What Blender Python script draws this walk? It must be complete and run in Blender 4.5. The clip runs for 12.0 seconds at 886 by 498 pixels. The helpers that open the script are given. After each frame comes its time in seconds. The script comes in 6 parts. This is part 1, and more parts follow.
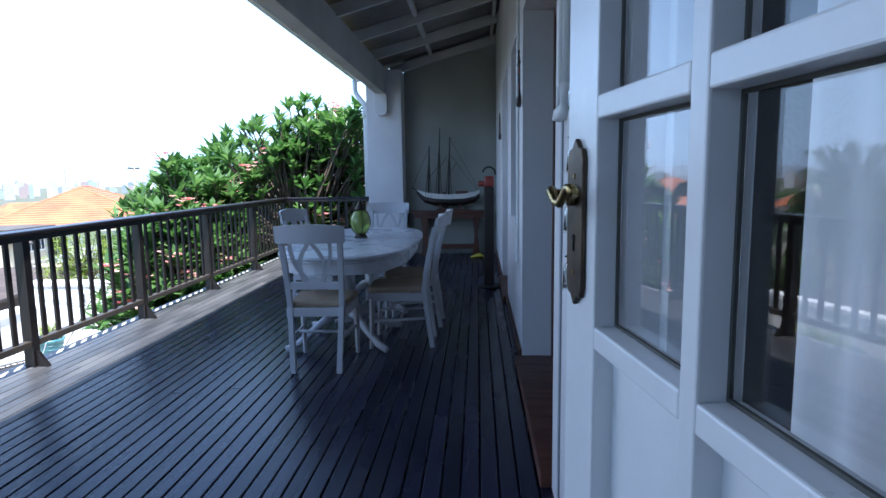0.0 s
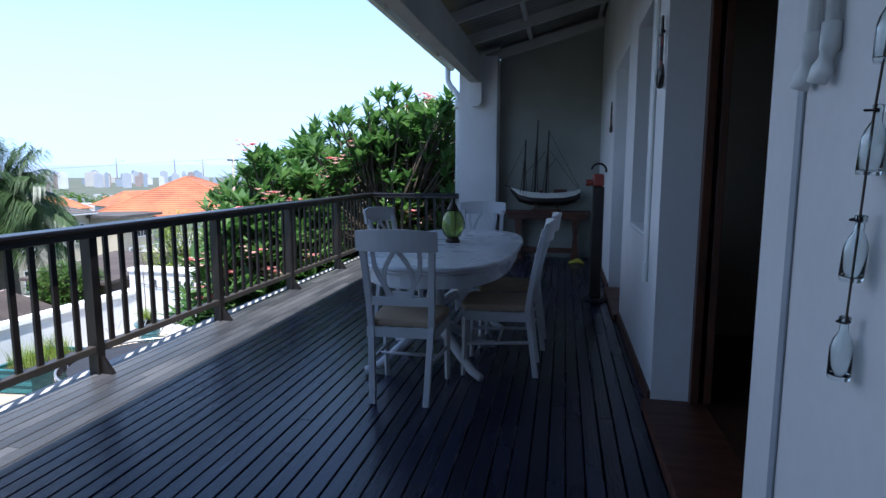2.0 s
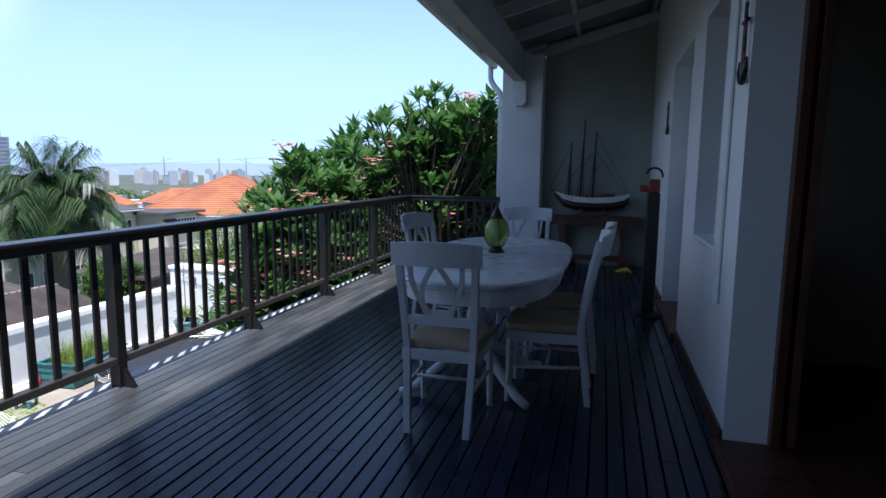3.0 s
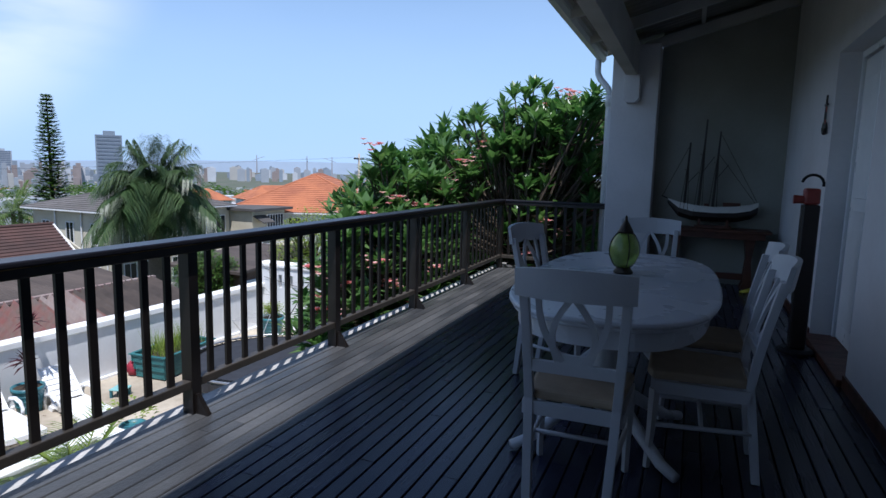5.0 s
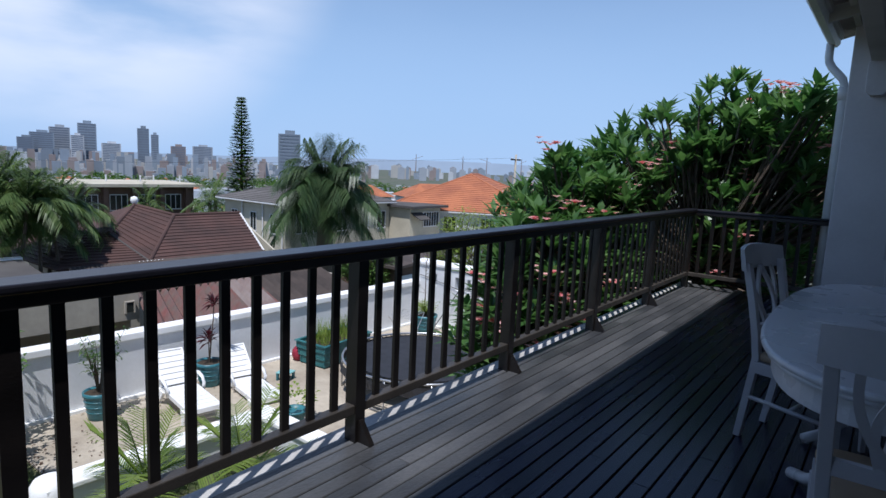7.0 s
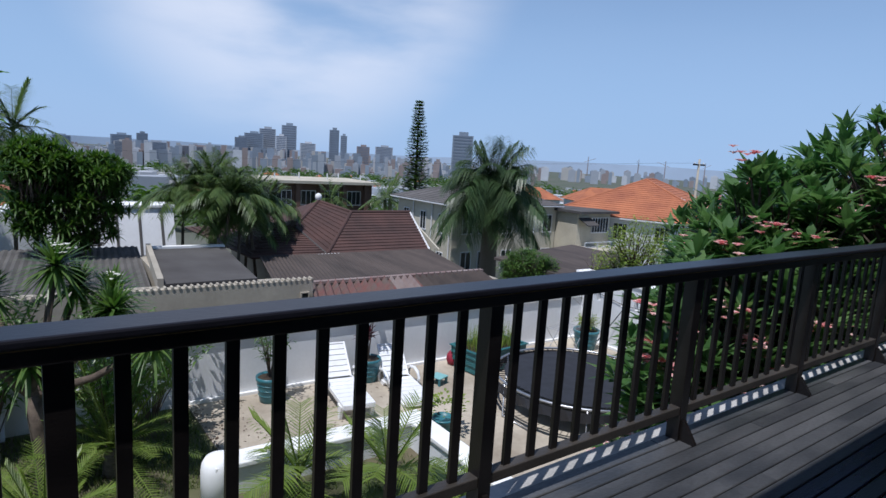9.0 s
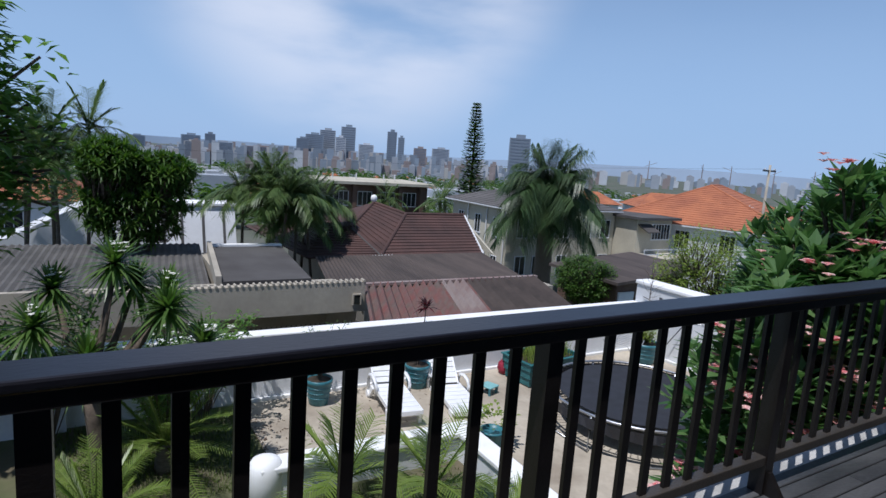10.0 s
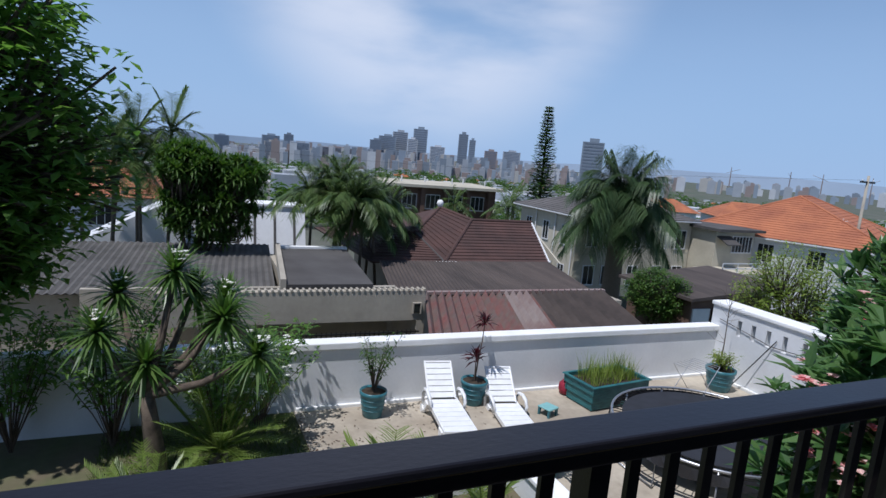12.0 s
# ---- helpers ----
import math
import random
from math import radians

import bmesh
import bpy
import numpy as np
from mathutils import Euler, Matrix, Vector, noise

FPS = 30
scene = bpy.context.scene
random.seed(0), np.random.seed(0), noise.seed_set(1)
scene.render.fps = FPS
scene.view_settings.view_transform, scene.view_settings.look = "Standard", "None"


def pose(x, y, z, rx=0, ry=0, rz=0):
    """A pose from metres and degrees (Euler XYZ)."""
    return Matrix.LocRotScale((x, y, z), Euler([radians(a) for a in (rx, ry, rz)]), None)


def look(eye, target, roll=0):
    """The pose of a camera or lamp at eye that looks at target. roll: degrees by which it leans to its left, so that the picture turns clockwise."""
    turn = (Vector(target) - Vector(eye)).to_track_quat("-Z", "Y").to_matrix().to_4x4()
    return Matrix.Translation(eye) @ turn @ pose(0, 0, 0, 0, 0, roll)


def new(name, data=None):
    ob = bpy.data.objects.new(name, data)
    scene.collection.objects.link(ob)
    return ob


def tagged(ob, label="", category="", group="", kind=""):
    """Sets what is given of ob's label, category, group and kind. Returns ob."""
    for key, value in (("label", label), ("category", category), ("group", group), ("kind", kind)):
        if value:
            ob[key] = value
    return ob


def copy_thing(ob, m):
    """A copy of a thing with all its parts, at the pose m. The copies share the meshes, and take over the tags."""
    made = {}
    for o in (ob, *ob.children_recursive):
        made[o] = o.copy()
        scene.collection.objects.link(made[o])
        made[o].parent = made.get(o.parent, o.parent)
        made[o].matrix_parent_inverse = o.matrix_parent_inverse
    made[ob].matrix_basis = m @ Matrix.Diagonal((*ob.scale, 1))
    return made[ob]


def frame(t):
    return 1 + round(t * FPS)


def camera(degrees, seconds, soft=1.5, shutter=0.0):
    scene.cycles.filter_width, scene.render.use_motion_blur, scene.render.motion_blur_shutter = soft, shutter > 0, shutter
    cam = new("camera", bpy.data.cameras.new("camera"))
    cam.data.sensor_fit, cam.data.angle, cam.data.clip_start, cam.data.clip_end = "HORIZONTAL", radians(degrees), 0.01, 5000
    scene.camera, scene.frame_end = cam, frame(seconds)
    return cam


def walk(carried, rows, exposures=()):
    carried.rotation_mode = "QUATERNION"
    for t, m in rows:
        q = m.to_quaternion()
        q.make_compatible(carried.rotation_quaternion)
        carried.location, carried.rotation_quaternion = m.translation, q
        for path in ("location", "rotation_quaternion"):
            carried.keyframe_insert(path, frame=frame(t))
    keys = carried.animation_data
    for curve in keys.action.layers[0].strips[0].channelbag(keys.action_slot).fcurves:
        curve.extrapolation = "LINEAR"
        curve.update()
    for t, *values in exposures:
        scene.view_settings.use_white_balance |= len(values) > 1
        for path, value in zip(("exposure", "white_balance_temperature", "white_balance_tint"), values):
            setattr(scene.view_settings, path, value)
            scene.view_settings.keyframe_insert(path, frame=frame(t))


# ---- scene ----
cam = camera(73.8, 12.0)
PATH = [
    (0, (1.085, -0.089, 1.363), (0.967, 1.891, 1.11), -0.8),
    (0.5, (1.051, 0.071, 1.357), (0.882, 2.047, 1.096), -0.7),
    (1, (0.989, 0.28, 1.353), (0.735, 2.247, 1.092), -0.4),
    (1.5, (0.93, 0.427, 1.357), (0.603, 2.382, 1.093), -0.1),
    (2, (0.871, 0.619, 1.368), (0.476, 2.561, 1.102), 0.1),
    (2.5, (0.812, 0.83, 1.386), (0.359, 2.76, 1.119), 0.4),
    (3, (0.758, 0.953, 1.396), (0.242, 2.867, 1.13), 0.6),
    (5, (0.355, 1.507, 1.406), (-0.41, 3.335, 1.139), 1.4),
    (5.5, (0.287, 1.633, 1.424), (-0.592, 3.409, 1.154), 1.7),
    (6, (0.166, 1.722, 1.431), (-0.833, 3.432, 1.156), 2.0),
    (6.5, (-0.022, 1.841, 1.42), (-1.126, 3.486, 1.145), 2.4),
    (7, (-0.152, 1.925, 1.394), (-1.351, 3.501, 1.113), 2.7),
    (9, (-0.477, 2.399, 1.479), (-2.063, 3.578, 1.173), 3.6),
    (9.5, (-0.622, 2.497, 1.498), (-2.271, 3.586, 1.189), 4.1),
    (10, (-0.729, 2.59, 1.504), (-2.417, 3.617, 1.193), 4.2),
    (10.5, (-0.86, 2.735, 1.512), (-2.579, 3.708, 1.201), 4.3),
    (11, (-0.951, 2.85, 1.541), (-2.699, 3.77, 1.229), 4.4),
    (11.5, (-1.0, 2.916, 1.601), (-2.776, 3.779, 1.287), 4.6),
    (12, (-1.037, 2.91, 1.675), (-2.831, 3.734, 1.354), 5.0),
]
walk(cam, [(t, look(eye, target, roll)) for t, eye, target, roll in PATH],
     exposures=((0.0, 1.97, 5850, 13), (1.0, 1.62, 5850, 13), (1.5, 1.45, 5850, 13), (2.0, 1.24, 5850, 13), (2.5, 0.95, 5850, 13), (3.1, 0.84, 5860, 13), (5.0, 0.35, 5900, 13), (7.0, 0.06, 5900, 13), (9.0, -0.12, 5900, 13), (12.0, -0.2, 5900, 13)))

# ---- sky, sun and exposure ----
SUN_TO = Vector((0.205, -0.40, 1.0)).normalized()
sun = new("sun", bpy.data.lights.new("sun", "SUN"))
sun.data.energy, sun.data.angle, sun.data.color = 4.5, radians(0.55), (1.0, 0.96, 0.9)
sun.matrix_world = look((0, 0, 40), Vector((0, 0, 40)) - SUN_TO)
world = bpy.data.worlds.new("sky")
scene.world = world
world.use_nodes = True
wt = world.node_tree
wt.nodes.clear()
w_out = wt.nodes.new("ShaderNodeOutputWorld")
w_bg = wt.nodes.new("ShaderNodeBackground")
w_sky = wt.nodes.new("ShaderNodeTexSky")
w_sky.sky_type, w_sky.sun_disc = "NISHITA", False
w_sky.sun_elevation = math.asin(SUN_TO.z)
w_sky.sun_rotation = math.atan2(SUN_TO.x, SUN_TO.y)
w_sky.altitude, w_sky.air_density, w_sky.dust_density, w_sky.ozone_density = 80, 1.0, 0.2, 3.0
w_tc = wt.nodes.new("ShaderNodeTexCoord")
w_map = wt.nodes.new("ShaderNodeMapping")
w_map.inputs["Scale"].default_value = (1.0, 1.0, 3.2)
w_map.inputs["Location"].default_value = (0.55, 0.35, 0.1)
w_noise = wt.nodes.new("ShaderNodeTexNoise")
w_noise.inputs["Scale"].default_value, w_noise.inputs["Detail"].default_value = 2.4, 6.0
w_noise.inputs["Roughness"].default_value = 0.48
w_ramp = wt.nodes.new("ShaderNodeMapRange")
w_ramp.interpolation_type = "SMOOTHSTEP"
w_ramp.inputs[1].default_value, w_ramp.inputs[2].default_value = 0.28, 0.60
w_mix = wt.nodes.new("ShaderNodeMix")
w_mix.data_type = "RGBA"
w_mix.inputs["B"].default_value = (9.0, 9.2, 9.7, 1)
for a, b in ((w_tc.outputs["Generated"], w_map.inputs[0]), (w_map.outputs[0], w_noise.inputs[0]), (w_noise.outputs[0], w_ramp.inputs[0]),
             (w_ramp.outputs[0], w_mix.inputs["Factor"]), (w_sky.outputs[0], w_mix.inputs["A"]),
             (w_mix.outputs["Result"], w_bg.inputs[0]), (w_bg.outputs[0], w_out.inputs[0])):
    wt.links.new(a, b)
# pale haze low on the horizon, one broad soft cloud to the west
w_sep = wt.nodes.new("ShaderNodeSeparateXYZ")
w_low = wt.nodes.new("ShaderNodeMapRange")
w_low.interpolation_type = "SMOOTHSTEP"
for k, v in zip((1, 2, 3, 4), (0.0, 0.55, 0.92, 0.0)):
    w_low.inputs[k].default_value = v
w_haze = wt.nodes.new("ShaderNodeMix")
w_haze.data_type = "RGBA"
w_haze.inputs["B"].default_value = (3.75, 5.55, 8.1, 1)
w_dot = wt.nodes.new("ShaderNodeVectorMath")
w_dot.operation = "DOT_PRODUCT"
w_dot.inputs[1].default_value = tuple(Vector((-0.88, 0.35, 0.34)).normalized())
w_lobe = wt.nodes.new("ShaderNodeMapRange")
w_lobe.interpolation_type = "SMOOTHSTEP"
for k, v in zip((1, 2, 3, 4), (0.93, 0.985, 0.02, 0.72)):
    w_lobe.inputs[k].default_value = v
w_mul = wt.nodes.new("ShaderNodeMath")
w_mul.operation = "MULTIPLY"
for a, b in ((w_tc.outputs["Generated"], w_sep.inputs[0]), (w_sep.outputs[2], w_low.inputs[0]), (w_low.outputs[0], w_haze.inputs["Factor"]),
             (w_sky.outputs[0], w_haze.inputs["A"]), (w_haze.outputs["Result"], w_mix.inputs["A"]),
             (w_tc.outputs["Generated"], w_dot.inputs[0]), (w_dot.outputs["Value"], w_lobe.inputs[0]),
             (w_lobe.outputs[0], w_mul.inputs[0]), (w_ramp.outputs[0], w_mul.inputs[1]), (w_mul.outputs[0], w_mix.inputs["Factor"])):
    wt.links.new(a, b)
w_bg.inputs[1].default_value = 0.10


# ---- materials ----
def mat(name, base, rough=0.6, var=0.25, scale=6.0, bump=0.15, metal=0.0, tint=None, stretch=(1, 1, 1), piece=0.0, fine=60.0, spec=0.5, coat=0.0, trans=0.0):
    """A surface with broad stains (tint), fine grain and relief; stretch draws the grain out; piece varies it from piece to piece."""
    m = bpy.data.materials.new(name)
    m.use_nodes = True
    nt = m.node_tree
    bs = nt.nodes["Principled BSDF"]
    tc, mp = nt.nodes.new("ShaderNodeTexCoord"), nt.nodes.new("ShaderNodeMapping")
    mp.inputs["Scale"].default_value = stretch
    nt.links.new(tc.outputs["Object"], mp.inputs[0])
    big, small = nt.nodes.new("ShaderNodeTexNoise"), nt.nodes.new("ShaderNodeTexNoise")
    big.inputs["Scale"].default_value, big.inputs["Detail"].default_value = scale, 5
    small.inputs["Scale"].default_value, small.inputs["Detail"].default_value = fine, 4
    info = nt.nodes.new("ShaderNodeObjectInfo")
    shift = nt.nodes.new("ShaderNodeVectorMath")
    shift.operation = "MULTIPLY_ADD"
    shift.inputs[1].default_value = (1, 1, 1)
    nt.links.new(mp.outputs[0], shift.inputs[0])
    spread = nt.nodes.new("ShaderNodeVectorMath")
    spread.operation = "SCALE"
    spread.inputs[0].default_value = (13.0, 7.0, 5.0)
    nt.links.new(info.outputs["Random"], spread.inputs["Scale"])
    nt.links.new(spread.outputs[0], shift.inputs[2])
    nt.links.new(shift.outputs[0], big.inputs[0])
    nt.links.new(shift.outputs[0], small.inputs[0])
    tint = tint or tuple(c * (1 - var) for c in base)
    rng = nt.nodes.new("ShaderNodeMapRange")
    rng.inputs[1].default_value, rng.inputs[2].default_value = 0.35, 0.7
    nt.links.new(big.outputs[0], rng.inputs[0])
    mix = nt.nodes.new("ShaderNodeMix")
    mix.data_type = "RGBA"
    mix.inputs["A"].default_value, mix.inputs["B"].default_value = (*base, 1), (*tint, 1)
    nt.links.new(rng.outputs[0], mix.inputs["Factor"])
    hsv = nt.nodes.new("ShaderNodeHueSaturation")
    nt.links.new(mix.outputs["Result"], hsv.inputs["Color"])
    val = nt.nodes.new("ShaderNodeMath")
    val.operation = "MULTIPLY_ADD"
    val.inputs[1].default_value, val.inputs[2].default_value = var * 1.2, 1 - var * 0.6
    nt.links.new(small.outputs[0], val.inputs[0])
    if piece:
        pm = nt.nodes.new("ShaderNodeMath")
        pm.operation = "MULTIPLY_ADD"
        pm.inputs[1].default_value, pm.inputs[2].default_value = 2 * piece, 1 - piece
        nt.links.new(info.outputs["Random"], pm.inputs[0])
        mu = nt.nodes.new("ShaderNodeMath")
        mu.operation = "MULTIPLY"
        nt.links.new(val.outputs[0], mu.inputs[0])
        nt.links.new(pm.outputs[0], mu.inputs[1])
        val = mu
    nt.links.new(val.outputs[0], hsv.inputs["Value"])
    nt.links.new(hsv.outputs[0], bs.inputs["Base Color"])
    rr = nt.nodes.new("ShaderNodeMapRange")
    rr.inputs[3].default_value, rr.inputs[4].default_value = max(0.02, rough - 0.12), min(1, rough + 0.12)
    nt.links.new(big.outputs[0], rr.inputs[0])
    nt.links.new(rr.outputs[0], bs.inputs["Roughness"])
    bs.inputs["Metallic"].default_value = metal
    bs.inputs["Specular IOR Level"].default_value = spec
    bs.inputs["Coat Weight"].default_value = coat
    bs.inputs["Coat Roughness"].default_value = 0.2
    bs.inputs["Transmission Weight"].default_value = trans
    if bump:
        bp = nt.nodes.new("ShaderNodeBump")
        bp.inputs["Strength"].default_value, bp.inputs["Distance"].default_value = bump, 0.01
        nt.links.new(small.outputs[0], bp.inputs["Height"])
        nt.links.new(bp.outputs[0], bs.inputs["Normal"])
    return m


def leaf_mat(name, base, tint, rough=0.38, see=0.35):
    """Leaves: each its own shade, glossy above, light passing through."""
    m = bpy.data.materials.new(name)
    m.use_nodes = True
    nt = m.node_tree
    bs, out = nt.nodes["Principled BSDF"], nt.nodes["Material Output"]
    geo = nt.nodes.new("ShaderNodeNewGeometry")
    mix = nt.nodes.new("ShaderNodeMix")
    mix.data_type = "RGBA"
    mix.inputs["A"].default_value, mix.inputs["B"].default_value = (*base, 1), (*tint, 1)
    nt.links.new(geo.outputs["Random Per Island"], mix.inputs["Factor"])
    nt.links.new(mix.outputs["Result"], bs.inputs["Base Color"])
    bs.inputs["Roughness"].default_value = rough
    tr = nt.nodes.new("ShaderNodeBsdfTranslucent")
    hs = nt.nodes.new("ShaderNodeHueSaturation")
    hs.inputs["Value"].default_value, hs.inputs["Saturation"].default_value = 1.5, 1.15
    nt.links.new(mix.outputs["Result"], hs.inputs["Color"])
    nt.links.new(hs.outputs[0], tr.inputs[0])
    ms = nt.nodes.new("ShaderNodeMixShader")
    ms.inputs[0].default_value = see
    nt.links.new(bs.outputs[0], ms.inputs[1])
    nt.links.new(tr.outputs[0], ms.inputs[2])
    nt.links.new(ms.outputs[0], out.inputs[0])
    return m


def glass_mat(name, tint=(1, 1, 1), rough=0.0):
    m = bpy.data.materials.new(name)
    m.use_nodes = True
    bs = m.node_tree.nodes["Principled BSDF"]
    bs.inputs["Base Color"].default_value = (*tint, 1)
    bs.inputs["Transmission Weight"].default_value, bs.inputs["Roughness"].default_value, bs.inputs["IOR"].default_value = 1.0, rough, 1.45
    return m


# Dark stain with the blue of the reflected sky mixed into its colour.
M_DECK = mat("sky_tinted_deck_stain", (0.0095, 0.0105, 0.025), 0.26, 0.35, 2.2, 0.22, tint=(0.019, 0.021, 0.047), stretch=(3.0, 0.35, 1), piece=0.35, fine=45, spec=0.4, coat=0.12)
# Outer boards: wear plus the sunlit strip's brightness, both in the colour.
M_DECKSUN = mat("sunlit_weathered_deck_stain", (0.036, 0.038, 0.042), 0.42, 0.55, 1.3, 0.3, tint=(0.090, 0.091, 0.094), stretch=(2.0, 0.8, 1), piece=0.12, fine=40)
M_GAP = mat("deck_gap", (0.006, 0.006, 0.006), 0.9)
M_EDGE = mat("edge_board_paint", (0.5, 0.49, 0.47), 0.7, 0.35, 3, tint=(0.30, 0.29, 0.27))
M_RAIL = mat("rail_stain", (0.007, 0.0058, 0.0056), 0.36, 0.3, 3, 0.12, tint=(0.013, 0.010, 0.009), stretch=(2, 1, 2))
# Cap stain is lighter and bluer: daylight on its top is in the colour.
M_CAP = mat("sky_lit_rail_cap_stain", (0.0105, 0.0105, 0.015), 0.36, 0.3, 1.5, 0.08, tint=(0.018, 0.0178, 0.0245), stretch=(1.5, 0.6, 2), spec=0.36)
# Bottom rail: weathered brown, made lighter for the light along its top.
M_LOWRAIL = mat("lit_weathered_rail_stain", (0.030, 0.026, 0.022), 0.5, 0.35, 3, 0.2, tint=(0.055, 0.047, 0.040), stretch=(2, 1, 2))
M_SEAM = mat("bare_wood_seam", (0.3, 0.2, 0.08), 0.6)
M_WHITE = mat("white_wall_paint", (0.66, 0.645, 0.65), 0.6, 0.08, 1.2, 0.14, tint=(0.57, 0.555, 0.555), fine=25)
M_GLOSSW = mat("white_gloss_paint", (0.78, 0.79, 0.80), 0.32, 0.05, 3, 0.08, tint=(0.70, 0.71, 0.72), fine=30)
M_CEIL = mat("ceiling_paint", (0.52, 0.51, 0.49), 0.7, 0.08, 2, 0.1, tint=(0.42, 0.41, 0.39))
# Weaker light at the veranda's end is put into this olive-grey.
M_ENDWALL = mat("shaded_end_wall_paint", (0.30, 0.30, 0.265), 0.75, 0.1, 1.2, 0.14, tint=(0.24, 0.24, 0.21), fine=25)
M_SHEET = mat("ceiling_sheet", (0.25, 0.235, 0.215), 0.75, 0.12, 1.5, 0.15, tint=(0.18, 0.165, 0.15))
M_CHAIR = mat("white_chair_paint", (0.44, 0.435, 0.455), 0.38, 0.06, 5, 0.08, tint=(0.46, 0.47, 0.48))
M_SEAT = mat("tan_seat_fabric", (0.33, 0.25, 0.17), 0.85, 0.15, 12, 0.3, fine=220)
M_TABLE = mat("white_table_paint", (0.52, 0.53, 0.56), 0.28, 0.05, 3, 0.06, tint=(0.54, 0.55, 0.57))
M_GREENG = mat("green_lamp_glass", (0.36, 0.46, 0.12), 0.12, 0.25, 18, 0.2, tint=(0.24, 0.34, 0.07), trans=0.45)
M_PUTTY = mat("old_putty", (0.10, 0.10, 0.09), 0.8, 0.3, 20)
M_BRONZE = mat("dark_bronze", (0.05, 0.04, 0.03), 0.45, 0.3, 20, 0.1, metal=0.7)
M_BRASS = mat("worn_brass", (0.42, 0.31, 0.13), 0.3, 0.3, 25, 0.08, metal=1.0)
M_PLATE = mat("aged_brass_plate", (0.10, 0.075, 0.05), 0.42, 0.4, 14, 0.1, metal=0.85, tint=(0.045, 0.035, 0.03))
M_REDWOOD = mat("reddish_wood", (0.10, 0.034, 0.017), 0.42, 0.35, 4, 0.15, tint=(0.05, 0.018, 0.011), stretch=(1, 4, 1))
M_DARKWOOD = mat("near_black_wood", (0.018, 0.012, 0.01), 0.4, 0.3, 5, 0.15)
M_RED = mat("faded_red_paint", (0.26, 0.04, 0.03), 0.45, 0.3, 15)
M_IRON = mat("wrought_iron", (0.02, 0.02, 0.022), 0.5, 0.3, 20, 0.1, metal=0.6)
M_ROPE = mat("dark_rope", (0.05, 0.04, 0.03), 0.9, 0.2, 60)
M_HULLW = mat("hull_white", (0.6, 0.58, 0.54), 0.45, 0.1, 12)
M_FLOORIN = mat("inside_floor_boards", (0.06, 0.025, 0.015), 0.35, 0.3, 3, 0.1, stretch=(5, 0.5, 1))
M_ROOM = mat("room_wall_paint", (0.32, 0.27, 0.22), 0.8, 0.1, 2)
M_CURTAIN = mat("pale_curtain", (0.72, 0.74, 0.76), 0.9, 0.05, 4)
M_FLATGREY = mat("flat_grey", (0.30, 0.32, 0.35), 0.6, 0.15, 6)
M_PIPE = mat("white_pipe", (0.7, 0.71, 0.7), 0.4, 0.1, 8)
M_CONC = mat("patio_concrete", (0.47, 0.415, 0.33), 0.9, 0.35, 0.8, 0.4, tint=(0.28, 0.235, 0.18), fine=9)
M_PWALL = mat("garden_wall_paint", (0.72, 0.73, 0.74), 0.75, 0.08, 0.8, 0.2, tint=(0.6, 0.61, 0.62), fine=14)
M_PCAP = mat("wall_cap_paint", (0.86, 0.86, 0.85), 0.7, 0.06, 2, 0.2, tint=(0.75, 0.75, 0.73))
M_PLASTIC = mat("white_plastic", (0.82, 0.83, 0.84), 0.35, 0.04, 5, 0.03, tint=(0.74, 0.74, 0.73))
M_TEAL = mat("teal_glaze", (0.045, 0.18, 0.215), 0.35, 0.3, 8, 0.12, tint=(0.025, 0.11, 0.14))
M_TEALBOX = mat("teal_painted_wood", (0.03, 0.155, 0.165), 0.55, 0.3, 5, 0.2, tint=(0.016, 0.09, 0.10), stretch=(1, 1, 5))
M_SOIL = mat("dark_soil", (0.05, 0.035, 0.022), 0.95, 0.4, 8, 0.6, fine=30)
M_TRAMP = mat("trampoline_mat", (0.022, 0.022, 0.026), 0.6, 0.2, 4, 0.05)
M_GALV = mat("galvanised_tube", (0.5, 0.51, 0.53), 0.35, 0.15, 20, 0.05, metal=0.85)
M_BARK = mat("grey_bark", (0.12, 0.09, 0.065), 0.9, 0.4, 9, 0.6, tint=(0.055, 0.04, 0.03))
M_PALMBARK = mat("palm_bark", (0.15, 0.12, 0.09), 0.9, 0.35, 7, 0.5, stretch=(1, 1, 6))
M_GRASS = leaf_mat("grass_blade", (0.13, 0.16, 0.04), (0.06, 0.10, 0.02), 0.6)
M_LEAF = leaf_mat("frangipani_leaf", (0.042, 0.108, 0.030), (0.13, 0.225, 0.078), 0.32)
M_DLEAF = leaf_mat("dark_tree_leaf", (0.035, 0.088, 0.016), (0.10, 0.17, 0.034))
M_SHADELEAF = leaf_mat("shade_tree_leaf", (0.075, 0.16, 0.034), (0.16, 0.27, 0.068), 0.34, 0.5)
M_YUCCA = leaf_mat("spiky_leaf", (0.055, 0.12, 0.026), (0.12, 0.19, 0.05))
M_PALM = leaf_mat("palm_frond", (0.036, 0.078, 0.028), (0.095, 0.14, 0.06))
M_CLUMP = leaf_mat("clump_palm_frond", (0.055, 0.105, 0.032), (0.15, 0.205, 0.075))
M_PALMY = leaf_mat("young_palm_frond", (0.12, 0.19, 0.03), (0.2, 0.26, 0.06))
M_GRN2 = leaf_mat("pale_bush_leaf", (0.13, 0.20, 0.035), (0.25, 0.31, 0.06))
M_CORDY = leaf_mat("crimson_leaf", (0.10, 0.012, 0.02), (0.035, 0.02, 0.022))
M_PINK = leaf_mat("pink_petal", (0.66, 0.20, 0.22), (0.86, 0.66, 0.62), 0.6)
